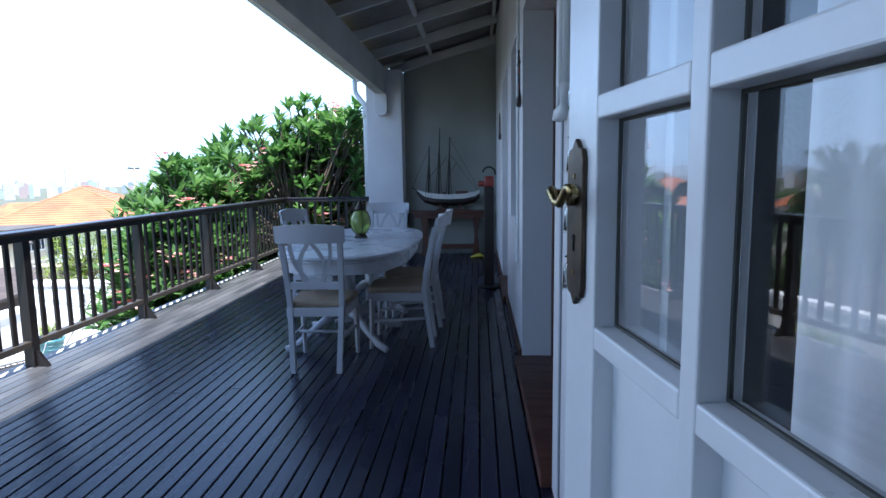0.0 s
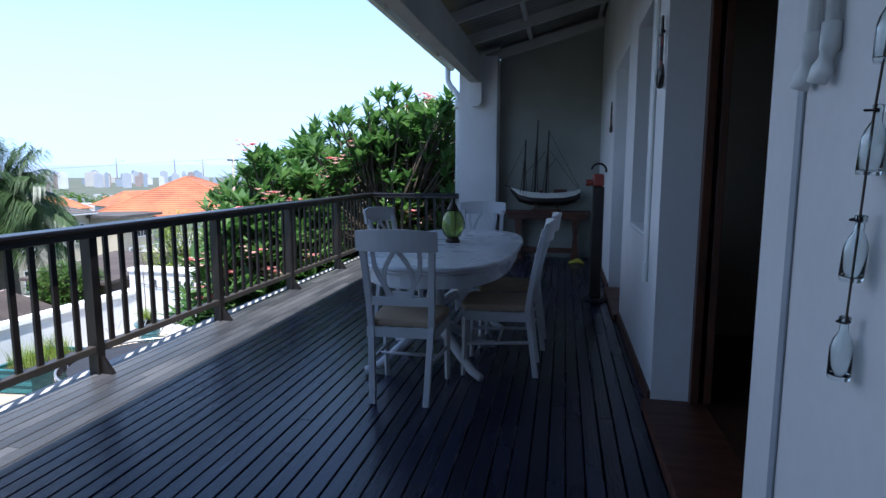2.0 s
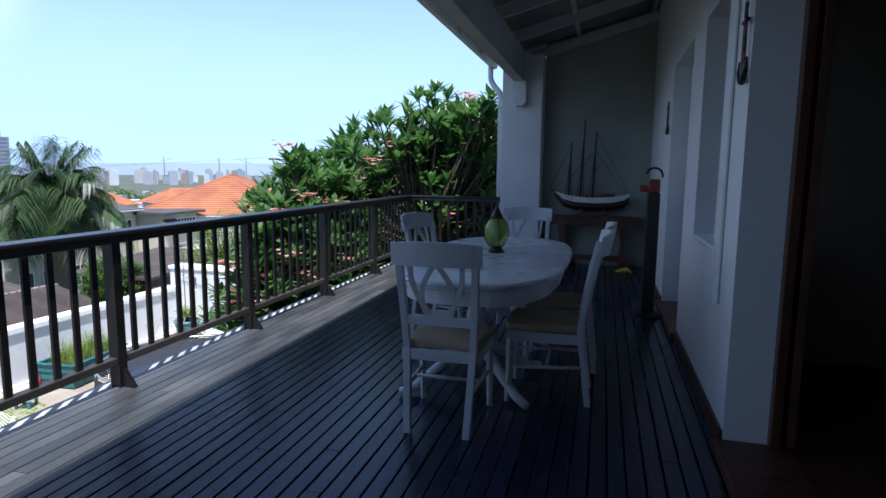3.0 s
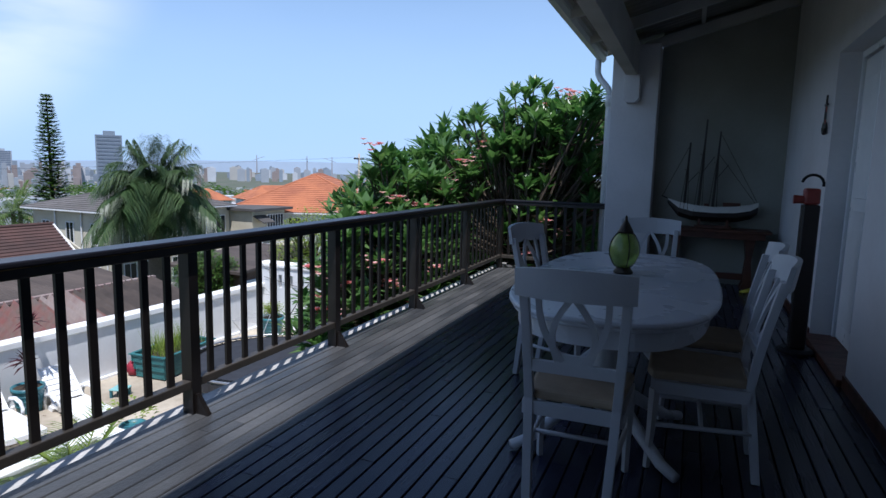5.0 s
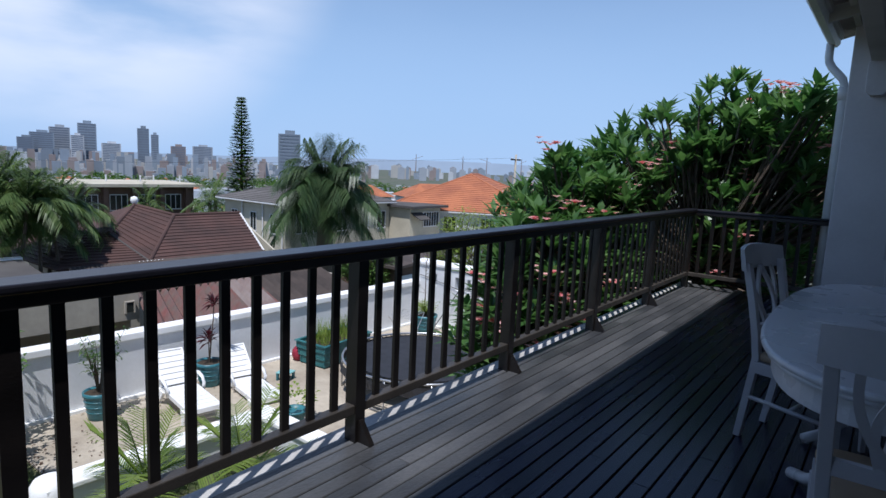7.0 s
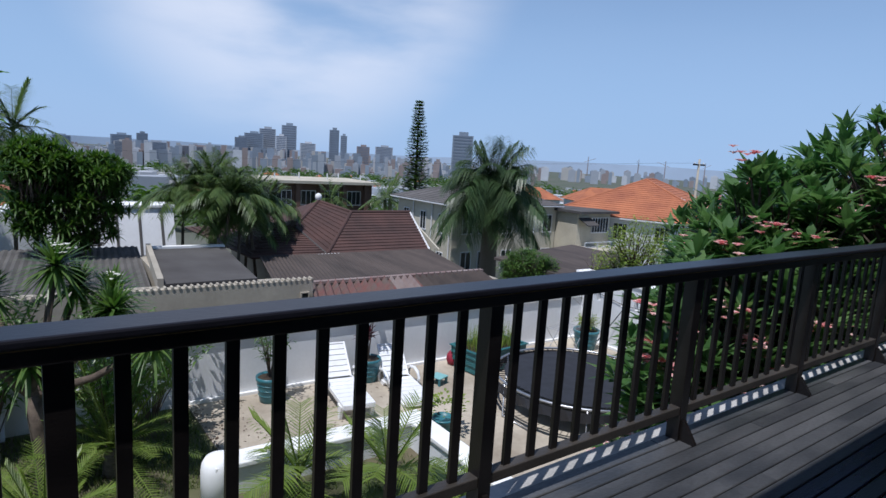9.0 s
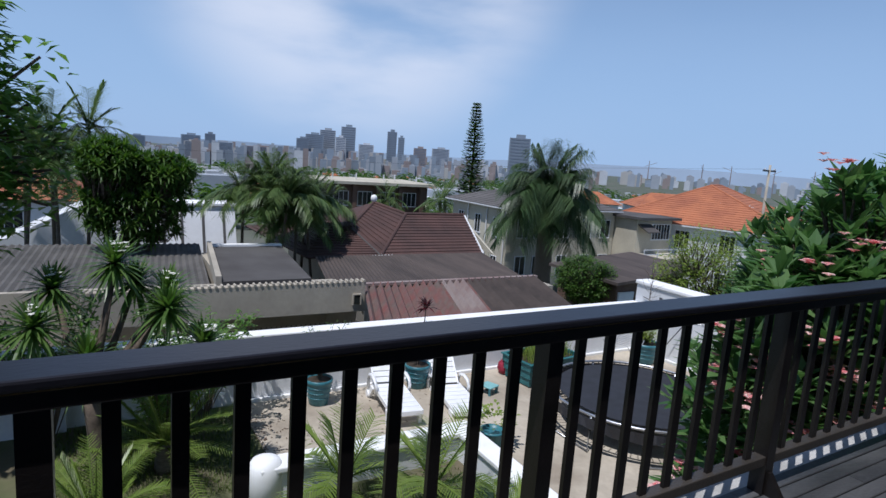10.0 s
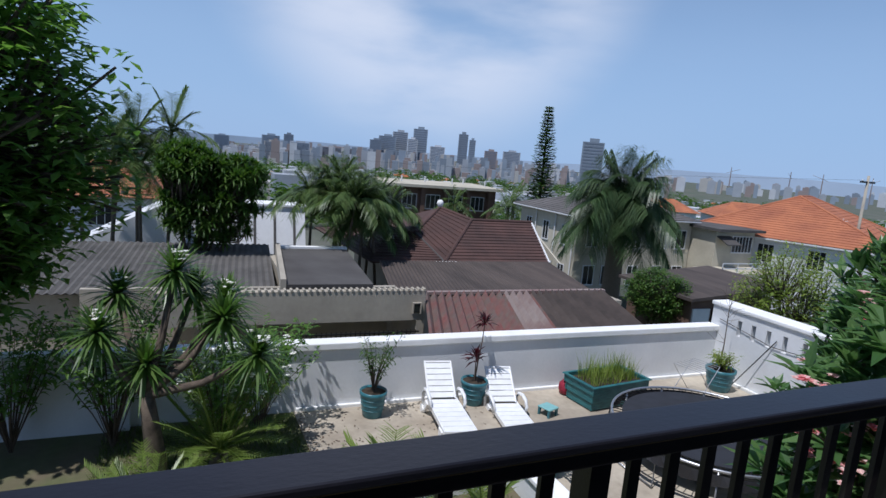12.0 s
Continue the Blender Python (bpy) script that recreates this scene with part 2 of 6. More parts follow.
M_WPETAL = leaf_mat("white_petal", (0.8, 0.78, 0.7), (0.85, 0.85, 0.82), 0.6)
M_GROUND = mat("garden_soil_and_turf", (0.12, 0.10, 0.06), 0.95, 0.4, 0.9, 0.4, tint=(0.07, 0.10, 0.03), fine=6)
M_FARLAND = mat("far_town_and_trees", (0.06, 0.085, 0.05), 0.95, 0.4, 0.02, 0.0, tint=(0.12, 0.115, 0.095), fine=0.15)


# ---- building blocks ----
class Geo:
    """Collects vertices and faces of one part."""

    def __init__(self):
        self.v, self.f = [], []

    def box(self, x0, x1, y0, y1, z0, z1):
        n = len(self.v)
        self.v += [(x, y, z) for z in (z0, z1) for x, y in ((x0, y0), (x1, y0), (x1, y1), (x0, y1))]
        self.f += [tuple(n + i for i in q) for q in ((3, 2, 1, 0), (4, 5, 6, 7), (0, 1, 5, 4), (1, 2, 6, 5), (2, 3, 7, 6), (3, 0, 4, 7))]
        return self

    def hull(self, low, high):
        """A prism between two rings with the same count of points."""
        n, k = len(self.v), len(low)
        self.v += [tuple(p) for p in low] + [tuple(p) for p in high]
        self.f += [tuple(n + i for i in reversed(range(k))), tuple(n + k + i for i in range(k))]
        self.f += [(n + i, n + (i + 1) % k, n + k + (i + 1) % k, n + k + i) for i in range(k)]
        return self

    def slab(self, ring, axis, a, b):
        """A flat outline given in two axes, thick from a to b along the third."""
        put = {"x": lambda p, d: (d, p[0], p[1]), "y": lambda p, d: (p[0], d, p[1]), "z": lambda p, d: (p[0], p[1], d)}[axis]
        return self.hull([put(p, a) for p in ring], [put(p, b) for p in ring])

    def tube(self, pts, rad, n=8, caps=True):
        pts = [Vector(p) for p in pts]
        rad = rad if isinstance(rad, (list, tuple)) else [rad] * len(pts)
        base = len(self.v)
        for i, p in enumerate(pts):
            d = (pts[min(i + 1, len(pts) - 1)] - pts[max(i - 1, 0)]).normalized()
            s = d.cross(Vector((0, 0, 1)) if abs(d.z) < 0.95 else Vector((1, 0, 0))).normalized()
            u = s.cross(d)
            self.v += [tuple(p + rad[i] * (math.cos(a) * s + math.sin(a) * u)) for a in (2 * math.pi * k / n for k in range(n))]
        for i in range(len(pts) - 1):
            for k in range(n):
                a, b = base + i * n + k, base + i * n + (k + 1) % n
                self.f.append((a, b, b + n, a + n))
        if caps:
            self.f += [tuple(base + k for k in reversed(range(n))), tuple(base + (len(pts) - 1) * n + k for k in range(n))]
        return self

    def lathe(self, prof, n=24, c=(0, 0, 0)):
        return self.tube_profile([(c[0], c[1], c[2] + z) for r, z in prof], [max(r, 0.0005) for r, z in prof], n)

    def tube_profile(self, pts, rad, n):
        base = len(self.v)
        for p, r in zip(pts, rad):
            self.v += [(p[0] + r * math.cos(2 * math.pi * k / n), p[1] + r * math.sin(2 * math.pi * k / n), p[2]) for k in range(n)]
        for i in range(len(pts) - 1):
            for k in range(n):
                a, b = base + i * n + k, base + i * n + (k + 1) % n
                self.f.append((a, b, b + n, a + n))
        self.f += [tuple(base + k for k in reversed(range(n))), tuple(base + (len(pts) - 1) * n + k for k in range(n))]
        return self

    def loft(self, rings, closed=True):
        """One skin through rings with the same count of points."""
        base, k = len(self.v), len(rings[0])
        for r in rings:
            self.v += [tuple(p) for p in r]
        for i in range(len(rings) - 1):
            for j in range(k):
                a, b = base + i * k + j, base + i * k + (j + 1) % k
                self.f.append((a, b, b + k, a + k))
        if closed:
            self.f += [tuple(base + j for j in reversed(range(k))), tuple(base + (len(rings) - 1) * k + j for j in range(k))]
        return self

    def leaf(self, p, d, length, width, droop=0.3, fold=0.25, up=None):
        """A lance-shaped leaf: two halves folded along the rib, bent down towards its tip."""
        d = Vector(d).normalized()
        s = d.cross(Vector((0, 0, 1)))
        s = s.normalized() if s.length > 1e-3 else Vector((1, 0, 0))
        u = s.cross(d)
        p, n = Vector(p), len(self.v)
        m = p + d * length * 0.5 - Vector((0, 0, droop * length * 0.2))
        t = p + d * length - Vector((0, 0, droop * length * 0.75))
        side = s * width * 0.5
        lift = u * width * fold
        self.v += [tuple(p), tuple(m - side + lift), tuple(m), tuple(m + side + lift), tuple(t)]
        self.f += [(n, n + 1, n + 2), (n, n + 2, n + 3), (n + 1, n + 4, n + 2), (n + 2, n + 4, n + 3)]

    def blade(self, p, d, length, width, droop=0.5, segs=3):
        """A narrow strap leaf that arches over."""
        d = Vector(d).normalized()
        s = d.cross(Vector((0, 0, 1)))
        s = s.normalized() if s.length > 1e-3 else Vector((1, 0, 0))
        p, n = Vector(p), len(self.v)
        for i in range(segs):
            k = i / segs
            c = p + d * length * k - Vector((0, 0, droop * length * k * k))
            w = s * width * 0.5 * (1 - 0.75 * k * k)
            self.v += [tuple(c - w), tuple(c + w)]
        self.v.append(tuple(p + d * length - Vector((0, 0, droop * length))))
        for i in range(segs - 1):
            a = n + 2 * i
            self.f.append((a, a + 1, a + 3, a + 2))
        a = n + 2 * (segs - 1)
        self.f.append((a, a + 1, a + 2))

    def add(self, o, m):
        n = len(self.v)
        self.v += [tuple(m @ Vector(p)) for p in o.v]
        self.f += [tuple(n + i for i in q) for q in o.f]
        return self

    def mesh(self, name, material, smooth=False):
        me = bpy.data.meshes.new(name)
        me.from_pydata(self.v, [], self.f)
        me.materials.append(material)
        if smooth:
            me.polygons.foreach_set("use_smooth", [True] * len(me.polygons))
        me.update()
        return me


def part(name, geo, material, parent, label="", bevel=0.0, smooth=False, at=None):
    """One mesh under a thing or under a part."""
    ob = new(name, geo if isinstance(geo, bpy.types.Mesh) else geo.mesh(name, material, smooth))
    ob.parent = parent
    if at is not None:
        ob.matrix_basis = at
    if bevel:
        md = ob.modifiers.new("bevel", "BEVEL")
        md.width, md.segments, md.limit_method = bevel, 2, "ANGLE"
    return tagged(ob, label)


SITE = Matrix()


def turned_site(yaw, x, y, z):
    """The frame of the grounds, turned a little against the deck about a point near its rail."""
    c = Vector((-0.7, 2.6, 0))
    return Matrix.Translation(c + Vector((x, y, z))) @ Matrix.Rotation(radians(yaw), 4, "Z") @ Matrix.Translation(-c)


def thing(name, label, category, m=None, group="", kind=""):
    ob = new(name)
    ob.empty_display_size = 0.1
    ob.matrix_basis = SITE @ (m or Matrix())
    return tagged(ob, label, category, group, kind)


def structure(name, geo, material, label, category, bevel=0.0, smooth=False):
    ob = part(name, geo, material, None, "", bevel, smooth)
    ob.matrix_basis = SITE
    return tagged(ob, label, category, "", "structure")


def rnd(a, b):
    return random.uniform(a, b)


# ---- the veranda: deck, house wall, roof ----
DECK_X0, DECK_X1, DECK_Y0, DECK_Y1 = -2.235, 1.40, -2.60, 10.05
WALL_X = 1.40
floor = structure("floor", Geo().box(DECK_X0, DECK_X1, DECK_Y0, DECK_Y1, -0.20, -0.03), M_GAP, "dark-stained timber veranda deck with narrow gaps", "deck")
structure("deck_edge_board", Geo().box(-2.345, -2.24, DECK_Y0, 10.30, -0.22, -0.012), M_EDGE, "pale painted edge board along the deck", "edge board", 0.004)

# house wall with its openings: (y0, y1, z0, z1)
OPENINGS = [(0.05, 1.45, 0.02, 2.45), (2.35, 4.09, 0.02, 2.45), (4.71, 5.52, 0.93, 2.45), (6.13, 7.47, 0.02, 2.45)]
WALL_T = 0.26
g = Geo()
ys = DECK_Y0
for y0, y1, z0, z1 in OPENINGS:
    g.box(WALL_X, WALL_X + WALL_T, ys, y0, -0.03, 4.1)
    g.box(WALL_X, WALL_X + WALL_T, y0, y1, z1, 4.1)
    g.box(WALL_X, WALL_X + WALL_T, y0, y1, -0.03, z0)
    ys = y1
g.box(WALL_X, WALL_X + WALL_T, ys, 10.30, -0.03, 4.1)
structure("wall_east", g, M_WHITE, "white painted plaster house wall with deep door openings", "wall")
structure("wall_north", Geo().box(-0.14, 1.40, 10.05, 10.30, -0.03, 4.1), M_ENDWALL, "end wall of the veranda, its shade painted in as olive-grey", "wall")
structure("wall_pier", Geo().box(-0.72, -0.14, 9.66, 10.30, -0.03, 3.05), M_WHITE, "white plaster pier at the veranda corner", "pier", 0.012)
structure("wall_south", Geo().box(-2.46, 1.66, -2.85, -2.60, -0.2, 4.1), M_WHITE, "plain white wall closing the veranda", "wall")
structure("wall_below", Geo().box(-2.30, 6.0, -2.85, 10.30, -4.0, -0.22), M_PWALL, "white plaster wall of the storey below", "wall")
structure("baseboard", Geo().box(1.384, 1.398, 7.47, 10.05, 0.0, 0.09).box(1.384, 1.398, 4.09, 6.13, 0.0, 0.09), M_REDWOOD, "low brown skirting along the wall", "skirting")
for i, (y0, y1, z0, z1) in enumerate(OPENINGS):
    if z0 < 0.1:
        structure("threshold_%d" % (i + 1), Geo().box(WALL_X - 0.05, WALL_X + 0.3, y0 + 0.003, y1 - 0.003, -0.028, 0.05), M_REDWOOD, "worn reddish wooden threshold", "threshold", 0.008)

# the dark room behind the wall
structure("room_floor", Geo().box(1.70, 6.0, -2.6, 10.30, -0.03, 0.045), M_FLOORIN, "dark polished boards inside the house", "floor")
g = Geo().box(6.0, 6.2, -2.85, 10.30, -0.03, 4.0).box(1.66, 6.0, -2.85, -2.6, -0.03, 4.0).box(1.66, 6.0, 10.30, 10.50, -0.03, 4.0)
g.box(1.66, 6.0, 1.85, 2.0, 0.046, 3.2).box(1.66, 6.0, 5.62, 5.77, 0.046, 3.2)
structure("room_walls", g, M_ROOM, "dim inside walls of the house", "wall")
structure("room_ceiling", Geo().box(1.66, 6.0, -2.6, 10.30, 3.2, 3.3), M_ROOM, "dim inside ceiling", "ceiling")

# roof: sloping sheets on rafters, an eave beam, a gutter
SLOPE = 0.27


def roof_z(x):
    return 3.14 + SLOPE * (x + 0.45)


g = Geo()
pitch = 0.146
k = int((10.35 - DECK_Y0 + 0.3) / pitch * 4)
for i in range(k + 1):
    y = DECK_Y0 - 0.3 + i * pitch / 4
    w = 0.022 * math.sin(i * math.pi / 2)
    for x in (-0.92, 1.42):
        g.v += [(x, y, roof_z(x) + 0.05 + w), (x, y, roof_z(x) + 0.058 + w)]
for i in range(k):
    a = 4 * i
    g.f += [(a, a + 2, a + 6, a + 4), (a + 1, a + 5, a + 7, a + 3), (a, a + 4, a + 5, a + 1), (a + 2, a + 3, a + 7, a + 6)]
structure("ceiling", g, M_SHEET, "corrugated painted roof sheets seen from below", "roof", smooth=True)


def sloped(x0, x1, y0, y1, lo, hi):
    return [(x0, y0, roof_z(x0) + lo), (x1, y0, roof_z(x1) + lo), (x1, y1, roof_z(x1) + lo), (x0, y1, roof_z(x0) + lo)], \
           [(x0, y0, roof_z(x0) + hi), (x1, y0, roof_z(x1) + hi), (x1, y1, roof_z(x1) + hi), (x0, y1, roof_z(x0) + hi)]


rafters = thing("roof_rafters", "white painted rafters and battens under the roof sheets", "rafters", kind="structure")
for i in range(10):
    y = 8.76 - i * 1.2
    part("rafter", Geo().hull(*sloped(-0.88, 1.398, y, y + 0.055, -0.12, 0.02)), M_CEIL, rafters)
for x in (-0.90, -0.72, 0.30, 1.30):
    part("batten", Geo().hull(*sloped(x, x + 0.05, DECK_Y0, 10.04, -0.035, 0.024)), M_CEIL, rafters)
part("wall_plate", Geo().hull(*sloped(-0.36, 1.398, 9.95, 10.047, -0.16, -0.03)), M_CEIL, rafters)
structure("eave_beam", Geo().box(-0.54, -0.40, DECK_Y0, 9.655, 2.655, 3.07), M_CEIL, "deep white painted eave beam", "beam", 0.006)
g = Geo().slab([(-0.56, 2.36), (-0.51, 2.31), (-0.41, 2.31), (-0.36, 2.36), (-0.36, 2.655), (-0.56, 2.655)], "y", 9.52, 9.658)
structure("corbel", g, M_WHITE, "white moulded corbel under the eave beam", "corbel", 0.006)
gut = thing("gutter", "weathered white eave gutter with bent downpipe", "gutter")
ring = [(x + 0.33, z - 0.055) for x, z in ((-1.33, 3.10), (-1.33, 3.02), (-1.30, 2.985), (-1.24, 2.985), (-1.21, 3.02), (-1.21, 3.06), (-1.215, 3.06), (-1.215, 3.022), (-1.243, 2.99), (-1.297, 2.99), (-1.325, 3.022), (-1.325, 3.10))]
part("channel", Geo().slab(ring, "y", DECK_Y0, 10.15), M_PIPE, gut)
part("downpipe", Geo().tube([(-0.96, 9.98, 2.945), (-0.96, 9.98, 2.80), (-0.95, 9.97, 2.74), (-0.91, 9.94, 2.67), (-0.83, 9.89, 2.58), (-0.79, 9.86, 2.53), (-0.768, 9.84, 2.46), (-0.768, 9.84, -0.2)], 0.042, 12), M_PIPE, gut, smooth=True)
part("socket", Geo().tube([(-0.768, 9.84, 2.30), (-0.768, 9.84, 2.44)], 0.052, 12), M_PIPE, gut, smooth=True)

# ---- railing ----
rail = thing("balustrade", "near-black stained timber balustrade with square balusters", "railing", kind="structure")
RX = -2.185
part("cap", Geo().box(-2.25, -2.11, DECK_Y0, 9.80, 0.972, 1.0), M_CAP, rail, bevel=0.008)
part("fascia", Geo().box(-2.225, -2.12, DECK_Y0, 9.77, 0.925, 0.9685), M_RAIL, rail, bevel=0.004)
part("seam", Geo().box(-2.222, -2.116, DECK_Y0, 9.77, 0.9685, 0.9715), M_SEAM, rail)
part("bottom_rail", Geo().box(-2.215, -2.155, DECK_Y0, 9.70, 0.148, 0.196), M_LOWRAIL, rail, bevel=0.005)
part("cap", Geo().box(-2.108, -0.722, 9.66, 9.80, 0.972, 1.0), M_CAP, rail, bevel=0.008)
part("fascia", Geo().box(-2.118, -0.722, 9.67, 9.79, 0.925, 0.9685), M_RAIL, rail, bevel=0.004)
part("bottom_rail", Geo().box(-2.153, -0.722, 9.70, 9.76, 0.148, 0.196), M_LOWRAIL, rail, bevel=0.005)
post_me = Geo().box(-0.037, 0.037, -0.033, 0.033, 0.0, 0.926).mesh("post", M_RAIL)
bal_me = Geo().box(-0.009, 0.009, -0.020, 0.020, 0.195, 0.926).mesh("baluster", M_RAIL)
foot = Geo().slab([(0.037, 0.0), (0.125, 0.0), (0.125, 0.010), (0.05, 0.115), (0.037, 0.115)], "y", -0.014, 0.014).mesh("knee", M_RAIL)
STEP = 1.45
posts = [3.93 + STEP * i for i in range(-4, 4)] + [9.73]
for i, y in enumerate(posts):
    part("post", post_me, None, rail, at=pose(RX, y, 0))
    if y < 9.7:
        part("knee", foot, None, rail, at=pose(RX, y, 0))
        y1 = posts[i + 1]
        c = 9
        for j in range(c):
            part("baluster", bal_me, None, rail, at=pose(RX, y + (y1 - y) * (j + 1) / (c + 1), 0, 0, 0, rnd(-3, 3)))
for j in range(10):
    part("baluster", bal_me, None, rail, at=pose(-2.185 + 0.133 * (j + 1), 9.73, 0, 0, 0, 90 + rnd(-3, 3)))

# ---- doors ----
def french_leaf(m, label, width=0.765, height=2.38):
    """A white door leaf, hinged at x = 0, two panes wide, with flat panels below. Its outer face looks towards -y."""
    d = thing("french_door", label, "door", m)
    T = 0.05
    st, mid = 0.125, 0.032
    lock = width - st
    part("stile", Geo().box(0, st, 0, T, 0, height), M_GLOSSW, d, bevel=0.003)
    part("stile", Geo().box(lock, width, 0, T, 0, height), M_GLOSSW, d, bevel=0.003)
    pw = (lock - st - mid) / 2
    halves = [(st + k * (pw + mid), st + k * (pw + mid) + pw) for k in range(2)]
    part("muntin", Geo().box(st + pw, st + pw + mid, 0.0, T, 0.16, height - 0.11), M_GLOSSW, d, bevel=0.003)
    rows = [0.0, 0.16, 1.0795, 1.3925, 1.7055, 2.0185, height - 0.11]
    half = 0.0155
    part("rail", Geo().box(st, lock, 0, T, 0, 0.16), M_GLOSSW, d, bevel=0.003)
    part("rail", Geo().box(st, lock, 0, T, height - 0.11, height), M_GLOSSW, d, bevel=0.003)
    for z in rows[2:-1]:
        for a, b in halves:
            part("glazing_bar", Geo().box(a, b, 0, T, z - half, z + half), M_GLOSSW, d, bevel=0.003)
    for k in range(1, 6):
        z0, z1 = rows[k] + (half if k > 1 else 0), rows[k + 1] - (half if k < 5 else 0)
        for a, b in halves:
            if k == 1:
                part("panel", Geo().box(a, b, 0.030, 0.042, z0, z1), M_GLOSSW, d)
                continue
            p = part("pane", Geo().box(a + 0.001, b - 0.001, 0.034, 0.039, z0 + 0.001, z1 - 0.001), M_GLASS, d, "clear window glass")
            p.visible_shadow = False
            part("putty", Geo().box(a, b, 0.030, 0.034, z0, z0 + 0.004).box(a, b, 0.030, 0.034, z1 - 0.004, z1).box(a, a + 0.004, 0.030, 0.034, z0, z1).box(b - 0.004, b, 0.030, 0.034, z0, z1), M_PUTTY, d)
    px, zc = width - 0.058, 1.240
    prof = [(0.034, 0.08), (0.028, 0.092), (0.015, 0.094), (0.0, 0.106), (-0.015, 0.094), (-0.028, 0.092), (-0.034, 0.08), (-0.034, -0.08), (-0.028, -0.092), (-0.015, -0.094), (0.0, -0.106), (0.015, -0.094), (0.028, -0.092), (0.034, -0.08)]
    plate = part("lock_plate", Geo().slab([(px + u, zc - 0.006 + v * 1.15) for u, v in prof], "y", -0.008, -0.0005), M_PLATE, d, "aged brass lock plate", bevel=0.002)
    part("keyhole", Geo().tube([(px, -0.0095, zc - 0.028), (px, -0.0078, zc - 0.028)], 0.0055, 10).box(px - 0.0025, px + 0.0025, -0.0095, -0.0078, zc - 0.047, zc - 0.028), M_GAP, plate)
    for v in (0.062, -0.078):
        part("screw", Geo().tube([(px, -0.0095, zc + v), (px, -0.0075, zc + v)], 0.0035, 8), M_BRASS, plate)
    zl = zc + 0.035
    lever = Geo().tube([(px, -0.007, zl), (px, -0.018, zl)], 0.016, 12).tube([(px, -0.016, zl), (px, -0.040, zl)], 0.009, 10)
    path = [(0.008, -0.038, 0.002), (-0.008, -0.044, 0.006), (-0.022, -0.046, 0.002), (-0.036, -0.046, -0.008), (-0.050, -0.045, -0.010), (-0.064, -0.044, 0.000), (-0.078, -0.043, 0.012), (-0.092, -0.042, 0.012), (-0.100, -0.041, 0.004)]
    lever.tube([(px + u, v, zl + w) for u, v, w in path], [0.008, 0.008, 0.007, 0.006, 0.006, 0.006, 0.006, 0.007, 0.008], 10)
    part("lever", lever, M_BRASS, plate, "worn brass lever handle", smooth=True)
    return d


M_GLASS = glass_mat("window_glass")
M_BOTTLE = glass_mat("bottle_glass", (0.9, 0.95, 0.95))
# the leaf stands ajar, its lock side swung out over the deck
french_leaf(Matrix.Translation((1.339, 0.083, 0.055)) @ pose(0, 0, 0, 0, 0, 98.6) @ Matrix.Diagonal((1, -1, 1, 1)), "white glazed French door leaf standing ajar over the deck")
curtain = Geo()
for i in range(110):
    y = 0.10 + i * 0.0092
    x = 1.72 + 0.012 * math.sin(i * 0.35)
    curtain.v += [(x, y, 0.06), (x, y, 2.4), (x + 0.004, y, 0.06), (x + 0.004, y, 2.4)]
for i in range(109):
    a = 4 * i
    curtain.f += [(a, a + 4, a + 5, a + 1), (a + 2, a + 3, a + 7, a + 6)]
cu = thing("curtain", "pale folded curtain hanging behind the glazed door", "curtain", pose(0, 0, 0))
part("cloth", curtain, M_CURTAIN, cu, smooth=True)
part("curtain_rod", Geo().tube([(1.72, 0.05, 2.42), (1.72, 1.5, 2.42)], 0.012, 8), M_BRASS, cu)


def door_frame(name, y0, y1, z1, label, material, depth0=0.16):
    f = thing(name, label, "door frame", kind="structure")
    x0, x1 = WALL_X + depth0, WALL_X + 0.25
    part("jamb", Geo().box(x0, x1, y0 + 0.002, y0 + 0.06, 0.05, z1 - 0.002), material, f, bevel=0.004)
    part("jamb", Geo().box(x0, x1, y1 - 0.06, y1 - 0.002, 0.05, z1 - 0.002), material, f, bevel=0.004)
    part("head", Geo().box(x0, x1, y0 + 0.062, y1 - 0.062, z1 - 0.06, z1 - 0.002), material, f, bevel=0.004)


door_frame("door_frame_1", 0.05, 1.45, 2.45, "white painted door frame", M_GLOSSW)
door_frame("door_frame_2", 2.35, 4.09, 2.45, "dark reddish wooden door frame", M_REDWOOD, 0.205)
door_frame("door_frame_3", 6.13, 7.47, 2.45, "white painted door frame", M_GLOSSW)


def inner_leaf(m, label, material):
    """A panelled leaf that stands open into the room."""
    d = thing("wooden_door", label, "door", m)
    part("stile", Geo().box(0, 0.1, 0, 0.04, 0, 2.3), material, d, bevel=0.003)
    part("stile", Geo().box(0.66, 0.76, 0, 0.04, 0, 2.3), material, d, bevel=0.003)
    for z in (0.0, 0.85, 1.5, 2.18):
        part("rail", Geo().box(0.1, 0.66, 0, 0.04, z, z + 0.12), material, d, bevel=0.003)
    for z in (0.12, 0.97, 1.62):
        part("panel", Geo().box(0.1, 0.66, 0.012, 0.028, z, {0.12: 0.85, 0.97: 1.5, 1.62: 2.18}[z]), material, d)


inner_leaf(pose(1.72, 4.05, 0.055, 0, 0, 84), "dark reddish wooden door leaf opened into the room", M_REDWOOD)
inner_leaf(pose(1.68, 2.40, 0.055, 0, 0, -78), "dark reddish wooden door leaf opened into the room", M_REDWOOD)
dl = thing("white_door", "white panelled door leaf, closed in its frame", "door", pose(1.58, 6.195, 0.055))
